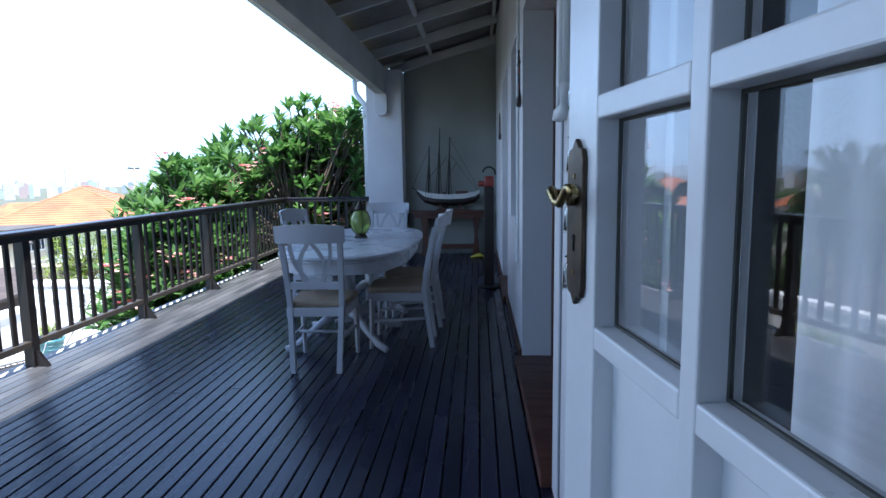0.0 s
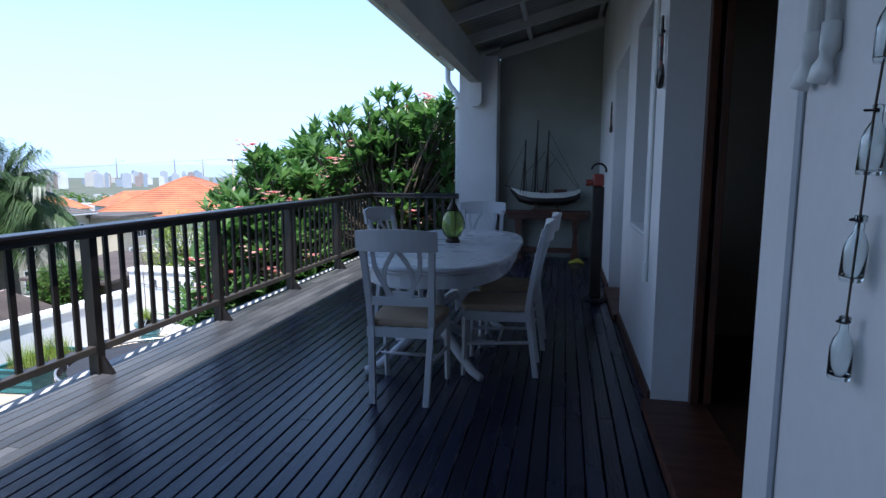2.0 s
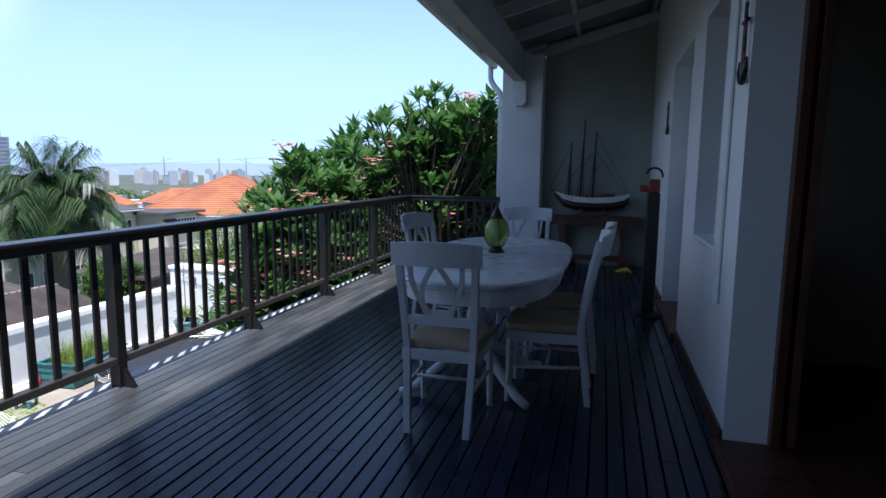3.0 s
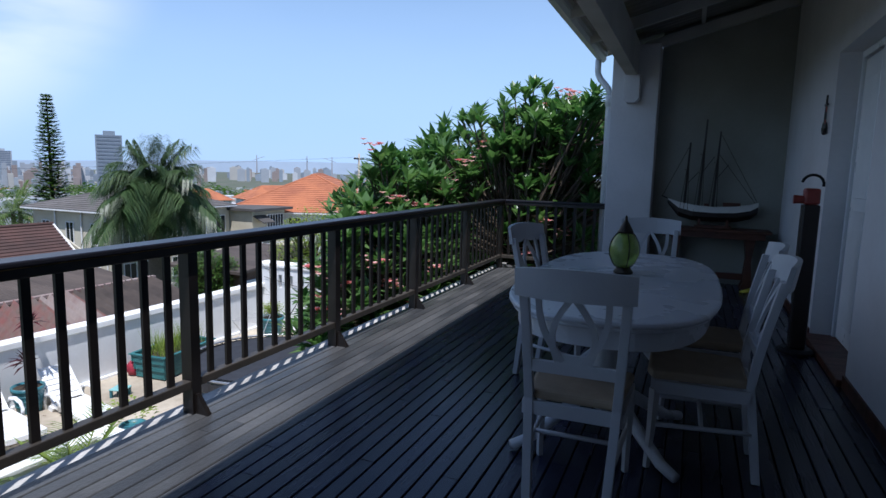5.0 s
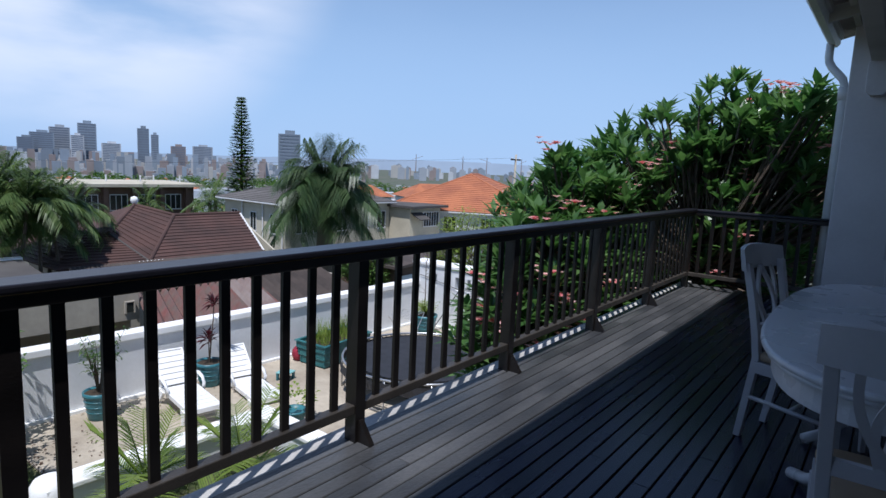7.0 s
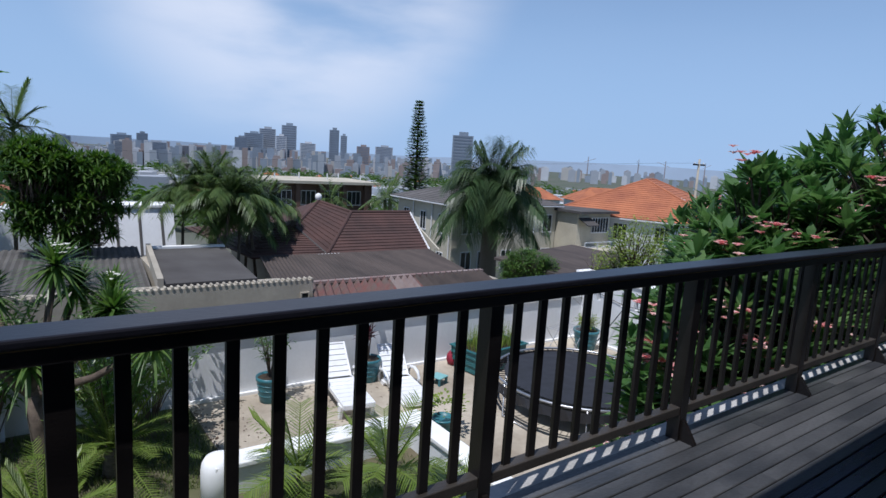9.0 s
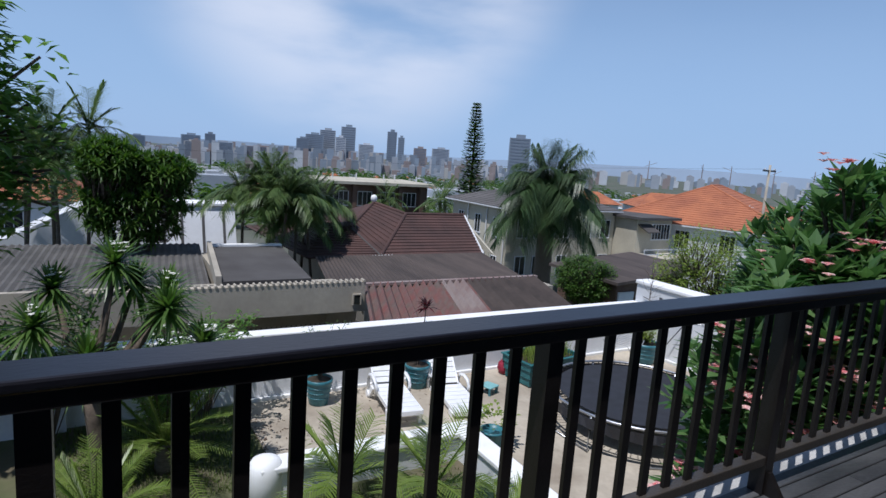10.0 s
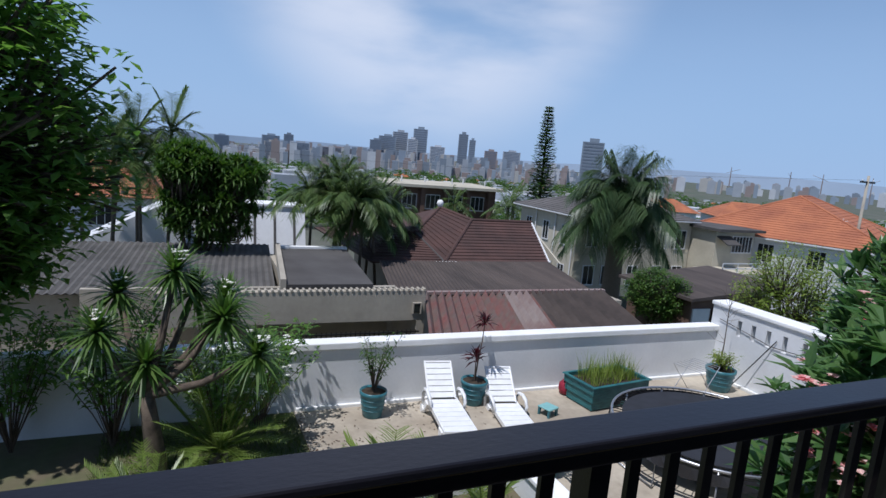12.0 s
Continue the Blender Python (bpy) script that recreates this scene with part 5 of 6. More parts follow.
def shell_points(c, rx, ry, rz, n, inner=0.55, zmin=-1e9, bumps=0.12):
    out = []
    while len(out) < n:
        d = Vector((random.gauss(0, 1), random.gauss(0, 1), random.gauss(0, 1))).normalized()
        k = inner + (1 - inner) * random.random() ** 0.5
        k *= 1 + bumps * noise.noise(d * 2.3)
        p = Vector((c[0] + d.x * rx * k, c[1] + d.y * ry * k, c[2] + d.z * rz * k))
        if p.z > zmin:
            out.append(p)
    return out


SITE = Matrix()
FR = (-3.3, 11.3, GZ + 0.2)


def clear_of_deck(p):
    x, y = p.x + FR[0], p.y + FR[1]
    return (x < -2.6 or y > 10.15) and not (x > -1.05 and y < 10.75) and x < 0.3


tips = [p for p in shell_points((1.9, 0.3, 3.3), 4.75, 3.5, 3.08, 3000, 0.6, 0.9, 0.12) + shell_points((-0.1, -2.35, 2.7), 0.95, 2.0, 2.5, 800, 0.6, 0.6, 0.2) if clear_of_deck(p)]
tips += [Vector((rnd(-2.7, -0.95) - FR[0], rnd(10.3, 11.6) - FR[1], rnd(2.2, 6.1))) for k in range(330)]
fr_flowers = []


def frangi_leaves(g, p):
    out = Vector((p.x - 0.3, p.y * 0.6, (p.z - 2.6) * 0.8 + 0.5)).normalized()
    n = random.randint(10, 14)
    for i in range(n):
        a = i * 2.4
        e = rnd(0.05, 1.1)
        d = Vector((math.cos(a) * math.cos(e), math.sin(a) * math.cos(e), math.sin(e))) + out * 0.45
        g.leaf(p + out * rnd(-0.08, 0.04), d, rnd(0.27, 0.43), rnd(0.085, 0.12), rnd(0.1, 0.5), 0.16)
    if out.z > 0.1 and random.random() < 0.10:
        fr_flowers.append(p + out * 0.19)


ft = limb_tree("frangipani_tree", "large frangipani tree with glossy leaves and pink flowers", pose(*FR), 1.6, 0.13, tips, frangi_leaves, M_LEAF, fork=(0.0, 0.0, 1.2))
g = Geo()
cluster(g, (0, 0, 0), 9, 0.11, 0.07)
fl_me = g.mesh("blossom_head", M_PINK)
for p in fr_flowers[:230]:
    part("blossom_head", fl_me, None, ft, at=pose(*p, 0, 0, rnd(0, 360)))


def broad_leaves(k, size, spread):
    def put(g, p):
        for i in range(k):
            q = p + Vector((rnd(-1, 1), rnd(-1, 1), rnd(-1, 1))) * spread
            a = rnd(0, 6.28)
            g.leaf(q, (math.cos(a), math.sin(a), rnd(-0.5, 0.6)), size * rnd(0.7, 1.2), size * 0.5, rnd(0.1, 0.5), 0.15)
    return put


SITE = turned_site(-1.6, 0.0, 0.0, 0.20)
limb_tree("shade_tree", "large dark broad-leaved tree casting deep shade", pose(-12.6, -2.05, GZ), 3.0, 0.26, shell_points((0.0, 0.0, 5.4), 2.3, 3.65, 3.45, 1000, 0.55, 2.1, 0.2) + shell_points((0.3, 1.5, 3.6), 1.3, 1.2, 1.7, 150, 0.4, 2.0, 0.2), broad_leaves(19, 0.30, 0.36), M_SHADELEAF)

# ---- neighbouring houses ----
SITE = turned_site(-1.3, -0.04, 0.0, 0.20)
M_BEIGE = mat("beige_plaster", (0.42, 0.38, 0.31), 0.85, 0.2, 0.6, 0.2, tint=(0.30, 0.27, 0.22), fine=8)
M_CREAM = mat("cream_plaster", (0.52, 0.48, 0.38), 0.85, 0.15, 0.4, 0.15, tint=(0.40, 0.36, 0.28), fine=5)
M_WPLAS = mat("white_plaster", (0.68, 0.69, 0.70), 0.8, 0.12, 0.4, 0.15, tint=(0.55, 0.56, 0.57), fine=5)
M_ASB = mat("brown_corrugated_sheet", (0.085, 0.066, 0.057), 0.85, 0.35, 0.9, 0.2, tint=(0.05, 0.04, 0.036), stretch=(0.3, 2, 1), fine=7)
M_ASBRED = mat("red_stained_corrugated_sheet", (0.15, 0.115, 0.10), 0.85, 0.5, 1.8, 0.2, tint=(0.20, 0.075, 0.068), stretch=(0.8, 1.6, 1), fine=5)
M_ASBPALE = mat("pale_corrugated_sheet", (0.30, 0.26, 0.24), 0.85, 0.3, 0.9, 0.2, tint=(0.2, 0.13, 0.12), fine=6)
M_ASBGREY = mat("grey_corrugated_sheet", (0.115, 0.108, 0.10), 0.85, 0.3, 0.9, 0.2, tint=(0.07, 0.066, 0.062), fine=6)
M_GREYROOF = mat("grey_felt_roof", (0.085, 0.08, 0.077), 0.9, 0.3, 0.6, 0.2, tint=(0.055, 0.05, 0.048))
M_BTILE = mat("brown_roof_tile", (0.085, 0.042, 0.034), 0.8, 0.35, 0.8, 0.2, tint=(0.05, 0.028, 0.024), fine=9)
M_OTILE = mat("orange_roof_tile", (0.43, 0.155, 0.07), 0.8, 0.3, 0.5, 0.2, tint=(0.30, 0.105, 0.055), fine=6)
M_GTILE = mat("grey_roof_tile", (0.13, 0.12, 0.115), 0.85, 0.25, 0.6, 0.2, tint=(0.085, 0.08, 0.075), fine=6)
M_BRICK = mat("brown_facebrick", (0.14, 0.085, 0.06), 0.85, 0.3, 1.2, 0.2, tint=(0.10, 0.06, 0.045), fine=12)
M_DARKWIN = mat("dark_window_glass", (0.02, 0.024, 0.028), 0.12, 0.2, 1, 0.0)
M_WFRAME = mat("white_window_frame", (0.7, 0.7, 0.7), 0.5, 0.08, 3)
M_BLACKFENCE = mat("black_steel_fence", (0.015, 0.015, 0.016), 0.5, 0.2, 5)


def corrugated(name, label, corners, material, parent=None, pitch=0.17, amp=0.028, bands=(), category="roof"):
    """A wavy sheet roof between the low edge a-b and the high edge d-c; waves run up the slope."""
    a, b, c, d = (Vector(p) for p in corners)
    n = int((b - a).length / pitch) * 4
    g = Geo()
    for i in range(n + 1):
        t = i / n
        w = amp * math.sin(i * math.pi / 2)
        for p in (a.lerp(b, t), d.lerp(c, t)):
            g.v += [(p.x, p.y, p.z + w), (p.x, p.y, p.z + w - 0.012)]
    for i in range(n):
        k = 4 * i
        g.f += [(k, k + 4, k + 6, k + 2), (k + 1, k + 3, k + 7, k + 5), (k, k + 1, k + 5, k + 4), (k + 2, k + 6, k + 7, k + 3)]
    ob = part(name, g, material, parent, smooth=False)
    for lo, hi, mm in bands:
        ob.data.materials.append(mm)
        for p in ob.data.polygons:
            if lo * n * 4 < p.index < hi * n * 4:
                p.material_index = len(ob.data.materials) - 1
    return tagged(ob, label, category) if parent is None else ob


def tiled(parent, ring, material, rows=14, drop=0.035, name="roof_slope"):
    """A roof plane (low left, low right, high right, high left) in overlapping courses."""
    a, b, c, d = (Vector(p) for p in ring)
    nrm = (b - a).cross(d - a).normalized()
    if nrm.z < 0:
        nrm = -nrm
    rings = []
    for i in range(rows):
        for t, up in ((i / rows, drop), ((i + 1) / rows, 0.0)):
            p, q = a.lerp(d, t), b.lerp(c, t)
            rings.append([p + nrm * up, q + nrm * up, q - nrm * 0.05, p - nrm * 0.05])
    return part(name, Geo().loft(rings), material, parent)


def window(parent, c, w, h, axis, out, bars=1, material=None):
    """A framed window on a facade; axis: the way it runs ('x' or 'y'), out: which way it looks."""
    def bx(u0, u1, z0, z1, d0, d1):
        d0, d1 = sorted((d0 * out, d1 * out))
        return Geo().box(c[0] + u0, c[0] + u1, c[1] + d0, c[1] + d1, c[2] + z0, c[2] + z1) if axis == "x" else Geo().box(c[0] + d0, c[0] + d1, c[1] + u0, c[1] + u1, c[2] + z0, c[2] + z1)

    win = part("window", bx(-w / 2, w / 2, -h / 2, h / 2, 0.003, 0.03), material or M_DARKWIN, parent)
    f = Geo()
    for u0, u1, z0, z1 in [(-w / 2 - 0.06, -w / 2, -h / 2, h / 2), (w / 2, w / 2 + 0.06, -h / 2, h / 2), (-w / 2 - 0.06, w / 2 + 0.06, h / 2, h / 2 + 0.06), (-w / 2 - 0.1, w / 2 + 0.1, -h / 2 - 0.1, -h / 2)] + \
            [(-w / 2 + w * (k + 1) / (bars + 1) - 0.02, -w / 2 + w * (k + 1) / (bars + 1) + 0.02, -h / 2, h / 2) for k in range(bars)]:
        o = bx(u0, u1, z0, z1, 0.003, 0.07)
        f.add(o, Matrix())
    part("frame", f, M_WFRAME, win)
    return win


# beige outbuilding with parapet and a dark fenced recess
an2 = thing("outbuilding", "beige plastered outbuilding with corrugated roof and dark recess", "building", pose(0, 0, 0))
part("parapet", Geo().box(-17.25, -17.0, 2.0, 9.4, -3.55, -2.62), M_BEIGE, an2, bevel=0.015)
part("back_wall", Geo().box(-20.0, -19.8, 0.0, 9.4, -8.0, -3.2), M_BEIGE, an2)
part("end_wall", Geo().box(-19.8, -17.0, 9.15, 9.4, -8.0, -3.551), M_BEIGE, an2)
part("floor", Geo().box(-19.8, -14.0, -2.0, 9.1, -8.0, -6.2), M_CONC, an2)
edge = Geo()
for i in range(44):
    y = 2.0 + i * 0.17
    edge.tube([(-17.22, y + 0.04, -2.60), (-16.975, y + 0.04, -2.60)], 0.04, 7)
part("scalloped_edge", edge, M_BEIGE, an2)
part("vent", Geo().box(-16.998, -16.95, 9.02, 9.22, -3.30, -3.02), M_DARKWIN, an2)
part("vent_frame", Geo().box(-16.998, -16.93, 8.98, 9.02, -3.33, -2.99).box(-16.998, -16.93, 9.22, 9.26, -3.33, -2.99).box(-16.998, -16.93, 9.02, 9.22, -3.02, -2.99), M_BEIGE, an2)
fence_g = part("fence_rail", Geo().box(-16.62, -16.58, 3.0, 9.1, -3.78, -3.74), M_BLACKFENCE, an2)
bar_me = Geo().box(-0.012, 0.012, -0.012, 0.012, -4.9, -3.70).mesh("fence_bar", M_BLACKFENCE)
for i in range(44):
    part("fence_bar", bar_me, None, an2, at=pose(-16.60, 3.05 + i * 0.138, 0))
lowroof = corrugated("roof_sheet", "", [(-17.3, 2.0, -3.45), (-17.3, 9.1, -3.45), (-19.7, 9.1, -3.35), (-19.7, 2.0, -3.35)], M_GREYROOF, an2)
gr = thing("grey_roof_annex", "low annex with grey felt roof edged in white", "building")
part("roof", Geo().hull([(-19.7, 5.7, -3.2), (-19.7, 8.55, -3.2), (-25.6, 9.0, -3.1), (-25.6, 6.25, -3.1)], [(-19.7, 5.7, -3.08), (-19.7, 8.55, -3.08), (-25.6, 9.0, -2.98), (-25.6, 6.25, -2.98)]), M_GREYROOF, gr)
part("white_edge", Geo().box(-25.9, -25.62, 6.2, 9.05, -3.2, -2.9), M_PCAP, gr)
part("side_edge", Geo().hull([(-19.7, 5.5, -3.3), (-19.7, 5.68, -3.3), (-25.6, 6.22, -3.2), (-25.6, 6.05, -3.2)], [(-19.7, 5.5, -2.9), (-19.7, 5.68, -2.9), (-25.6, 6.22, -2.75), (-25.6, 6.05, -2.75)]), M_BEIGE, gr)
part("wall", Geo().box(-25.5, -20.1, 5.8, 8.5, -8.0, -3.2), M_BEIGE, gr)
cl = thing("long_shed", "long shed with grey corrugated roof", "building")
corrugated("roof_sheet", "", [(-19.9, -6.0, -3.35), (-19.9, 5.4, -3.35), (-27.5, 6.0, -3.15), (-27.5, -6.0, -3.15)], M_ASBGREY, cl, 0.22)
part("wall", Geo().box(-27.0, -20.2, -5.8, 5.2, -8.0, -3.45), M_BEIGE, cl)

# carport with red-stained corrugated roof behind the garden wall
cp = thing("carport", "carport with red-stained brown corrugated roof", "carport")
corrugated("roof_sheet", "", [(-14.4, 8.55, -3.29), (-14.4, 15.75, -3.29), (-18.0, 16.8, -3.0), (-18.0, 9.75, -3.0)], M_ASBRED, cp, 0.26, 0.11, bands=((0.40, 0.53, M_ASBPALE), (0.55, 1.0, M_ASB)))
part("ridge_strip", Geo().hull([(-17.95, 9.75, -3.02), (-17.95, 16.8, -3.02), (-18.15, 16.8, -3.02), (-18.15, 9.75, -3.02)], [(-17.95, 9.75, -2.93), (-17.95, 16.8, -2.93), (-18.15, 16.8, -2.93), (-18.15, 9.75, -2.93)]), M_ASBPALE, cp)
for y in (9.6, 12.5, 15.6):
    part("post", Geo().box(-14.7, -14.6, y, y + 0.1, -7.5, -3.33), M_DARKWOOD, cp)
    part("post", Geo().box(-17.8, -17.7, y + 0.6, y + 0.7, -8.0, -3.06), M_DARKWOOD, cp)
part("end_block", Geo().box(-18.2, -17.6, 16.85, 17.3, -7.5, -3.25), M_BEIGE, cp)

# house with brown tiled roofs
bh = thing("brown_tiled_house", "single-storey house with dark brown tiled hip roofs", "house")
corrugated("lean_to_roof", "", [(-20.9, 9.6, -3.66), (-20.9, 18.4, -3.66), (-25.9, 19.5, -3.50), (-25.9, 10.6, -3.50)], M_ASB, bh, 0.16, 0.022)
part("wall", Geo().box(-25.5, -21.4, 10.8, 17.9, -8.0, -3.75), M_BEIGE, bh)
EZ = -3.58
ap, rl, rr, vt = (-31.26, 15.57, -1.56), (-29.4, 16.68, -1.97), (-29.45, 20.45, -1.97), (-28.5, 13.21, -2.57)
el, er, eb = (-25.9, 10.25, EZ), (-26.0, 19.65, EZ), (-25.95, 13.84, EZ)
tiled(bh, [eb, er, rr, rl], M_BTILE, 14)
tiled(bh, [vt, eb, rl, ap], M_BTILE, 11)
tiled(bh, [el, eb, vt, (-30.7, 12.57, -2.62)], M_BTILE, 13)
tiled(bh, [(-33.0, 20.5, EZ), (-33.4, 15.8, EZ), rl, rr], M_BTILE, 13)
tiled(bh, [(-36.2, 15.6, EZ), (-36.2, 12.2, EZ), ap, ap], M_BTILE, 12)
tiled(bh, [(-36.2, 12.2, EZ), (-30.7, 12.57, -2.62), vt, ap], M_BTILE, 10)
tiled(bh, [(-33.4, 15.8, EZ), (-36.2, 15.6, EZ), ap, rl], M_BTILE, 12)
tiled(bh, [(-36.2, 9.6, EZ), el, (-30.7, 12.57, -2.62), (-30.8, 12.57, -2.62)], M_BTILE, 12)
part("gable", Geo().slab([(-26.0, EZ), (-29.5, -2.02), (-33.0, EZ)], "y", 20.22, 20.32), M_CREAM, bh)
part("barge_board", Geo().tube([er, rr], 0.06, 6), M_WFRAME, bh)
for a, b in ((rl, rr), (rl, eb), (ap, rl), (vt, ap)):
    part("ridge_tiles", Geo().tube([Vector(a) + Vector((0, 0, 0.03)), Vector(b) + Vector((0, 0, 0.03))], 0.085, 7), M_BTILE, bh)
part("valley_gutter", Geo().tube([vt, eb], 0.05, 6), M_GREYROOF, bh)
for k in range(7):
    part("mortar_patch", Geo().tube([(-25.86, 13.35 + 0.16 * k, EZ + 0.03), (-25.84, 13.44 + 0.16 * k, EZ + 0.04)], 0.045, 6), M_PCAP, bh, "white mortar patch")
part("finial", Geo().lathe([(0.03, 0), (0.05, 0.1), (0.15, 0.2), (0.19, 0.34), (0.15, 0.48), (0.02, 0.54)], 14, (ap[0], ap[1], ap[2] - 0.08)), M_PCAP, bh, "white ball finial", smooth=True)
part("house_wall", Geo().box(-32.5, -26.6, 11.2, 20.1, -8.5, EZ - 0.05), M_BEIGE, bh)

# grey-roofed two-storey house
gh = thing("cream_house", "two-storey cream house with grey hipped tile roof", "house")
part("wall", Geo().box(-48.0, -39.2, 30.7, 42.5, -10.5, -2.5), M_CREAM, gh)
e, rz = -2.42, -0.85
x0, x1, y0, y1 = -48.6, -38.7, 30.1, 43.0
r0, r1 = (-43.7, 35.0, rz), (-43.7, 38.2, rz)
tiled(gh, [(x1, y0, e), (x1, y1, e), r1, r0], M_GTILE, 14)
tiled(gh, [(x0, y0, e), (x1, y0, e), r0, r0], M_GTILE, 14)
tiled(gh, [(x1, y1, e), (x0, y1, e), r1, r1], M_GTILE, 14)
tiled(gh, [(x0, y1, e), (x0, y0, e), r0, r1], M_GTILE, 14)
part("eave", Geo().box(x0, x1, y0, y1, e - 0.14, e - 0.03), M_WFRAME, gh)
for x in (-46.4, -43.6, -40.8):
    window(gh, (x, 30.69, -4.2), 0.8, 1.5, "x", -1, 1)
    window(gh, (x, 30.69, -7.4), 0.8, 1.5, "x", -1, 1)
for y in (32.2, 34.0, 36.6, 39.2, 41.4):
    window(gh, (-39.19, y, -4.1), 1.0, 1.5, "y", 1, 1)
    window(gh, (-39.19, y, -7.2), 1.0, 1.5, "y", 1, 1)
for x in (-45.2, -42.2, -39.5):
    part("wall_pipe", Geo().tube([(x, 30.6, -10), (x, 30.6, -2.6)], 0.06, 6), M_WFRAME, gh)
part("wing", Geo().box(-41.0, -36.6, 42.6, 47.0, -10.5, -2.9), M_CREAM, gh)
part("wing_roof", Geo().box(-41.4, -35.9, 42.2, 47.4, -2.9, -2.68), M_GREYROOF, gh)
part("awning", Geo().hull([(-36.6, 42.7, -3.4), (-36.6, 44.2, -3.4), (-35.4, 44.2, -3.95), (-35.4, 42.7, -3.95)], [(-36.6, 42.7, -3.3), (-36.6, 44.2, -3.3), (-35.4, 44.2, -3.85), (-35.4, 42.7, -3.85)]), M_GREYROOF, gh)
window(gh, (-36.59, 45.6, -4.0), 2.2, 1.3, "y", 1, 5)
part("balcony", Geo().box(-36.59, -33.6, 40.5, 47.0, -6.2, -5.9), M_CREAM, gh)
for z in (-5.5, -5.1):
    part("balcony_rail", Geo().box(-33.72, -33.66, 40.5, 47.0, z, z + 0.07), M_WFRAME, gh)
for k in range(5):
    part("balcony_post", Geo().box(-33.72, -33.66, 40.5 + 1.6 * k, 40.57 + 1.6 * k, -5.9, -5.1), M_WFRAME, gh)

# white house with orange tiled roof, turned to the slope
oh = thing("orange_roofed_house", "white house with bright orange hipped tile roof", "house", pose(-38.9, 56.4, 0, 0, 0, 25.8))
hx, hy = 7.6, 8.6
part("wall", Geo().box(-hx, hx, -hy, hy, -10.5, -3.3), M_WPLAS, oh)
e, rz = -3.25, 0.35
ex, ey = hx + 0.55, hy + 0.55
a, b = (-0.5, -2.2, rz), (-0.5, 2.5, rz)
tiled(oh, [(-ex, -ey, e), (ex, -ey, e), a, a], M_OTILE, 20)
tiled(oh, [(ex, -ey, e), (ex, ey, e), b, a], M_OTILE, 20)
tiled(oh, [(ex, ey, e), (-ex, ey, e), b, b], M_OTILE, 20)
tiled(oh, [(-ex, ey, e), (-ex, -ey, e), a, b], M_OTILE, 20)
for p, q in (((ex, -ey, e), a), ((-ex, -ey, e), a), (a, b), ((ex, ey, e), b)):
    part("ridge_tiles", Geo().tube([p, q], 0.11, 7), M_OTILE, oh)
part("eave", Geo().box(-ex, ex, -ey, ey, e - 0.16, e - 0.04), M_WFRAME, oh)
for x in (-4.4, -1.2, 2.6):
    window(oh, (x, -hy - 0.005, -4.6), 1.2, 1.5, "x", -1, 2)
    window(oh, (x, -hy - 0.005, -8.0), 1.2, 1.5, "x", -1, 2)
for y in (-4.4, -1.0, 3.0):
    window(oh, (hx + 0.005, y, -4.7), 1.6, 1.3, "y", 1, 2)
for x, y in ((1.0, -5.0), (3.4, -4.6)):
    part("aerial", Geo().tube([(x, y, -2.6), (x, y, -1.1)], 0.035, 5).tube([(x - 0.35, y, -1.3), (x + 0.35, y, -1.3)], 0.025, 4), M_WFRAME, oh)

# brown flats with a white flat roof
fb = thing("brown_flats", "brown brick block of flats with white flat roof", "building", pose(0, 0, 0))
part("wall", Geo().box(-66.0, -58.6, 21.5, 33.5, -14.0, -2.2), M_BRICK, fb)
part("roof", Geo().box(-66.6, -57.6, 20.9, 34.2, -2.2, -1.92), M_CREAM, fb)
for y in (22.2, 24.8, 27.4, 30.0, 32.6):
    part("pier", Geo().box(-58.6, -58.0, y - 0.22, y + 0.22, -14.0, -2.21), M_BRICK, fb)
for y in (23.5, 26.1, 28.7, 31.3):
    window(fb, (-58.59, y, -3.7), 1.5, 1.4, "y", 1, 2)
    window(fb, (-58.59, y, -6.6), 1.5, 1.4, "y", 1, 2)
for x, y in ((-60, 23), (-61, 26), (-60.5, 29), (-62, 31), (-59.5, 32.5)):
    part("roof_pipe", Geo().tube([(x, y, -1.81), (x, y, -1.2)], 0.08, 6), M_WPLAS, fb)

# white walls and orange roof behind the palms
wb = thing("white_warehouse", "white warehouse wall with grey water stains", "building")
part("wall", Geo().hull([(-38.0, 2.6, -9.0), (-33.4, 2.6, -9.0), (-33.4, 9.0, -9.0), (-38.0, 9.0, -9.0)], [(-38.0, 2.6, -2.42), (-36.2, 2.6, -2.42), (-36.2, 9.0, -2.42), (-38.0, 9.0, -2.42)]), M_WPLAS, wb)
part("gable", Geo().slab([(-2.4, -9.0), (2.59, -9.0), (2.59, -2.9), (1.6, -2.35), (-2.4, -4.5)], "x", -38.0, -34.9), M_WPLAS, wb)
for y in (5.2, 6.1, 7.2, 8.3):
    part("drain_stain", Geo().hull([(-33.62, y, -8.5), (-33.60, y, -8.5), (-33.60, y + 0.14, -8.5), (-33.62, y + 0.14, -8.5)], [(-36.13, y, -2.6), (-36.09, y, -2.6), (-36.09, y + 0.14, -2.6), (-36.13, y + 0.14, -2.6)]), M_GREYROOF, wb)
part("coping", Geo().box(-38.1, -36.0, 2.6, 9.1, -2.42, -2.3), M_PCAP, wb)
ol = thing("orange_hip_house", "white house with orange hipped roof among palms", "house", pose(-53.0, -4.0, -0.9))
part("wall", Geo().box(-5, 5, -5.5, 5.5, -10, -2.6), M_WPLAS, ol)
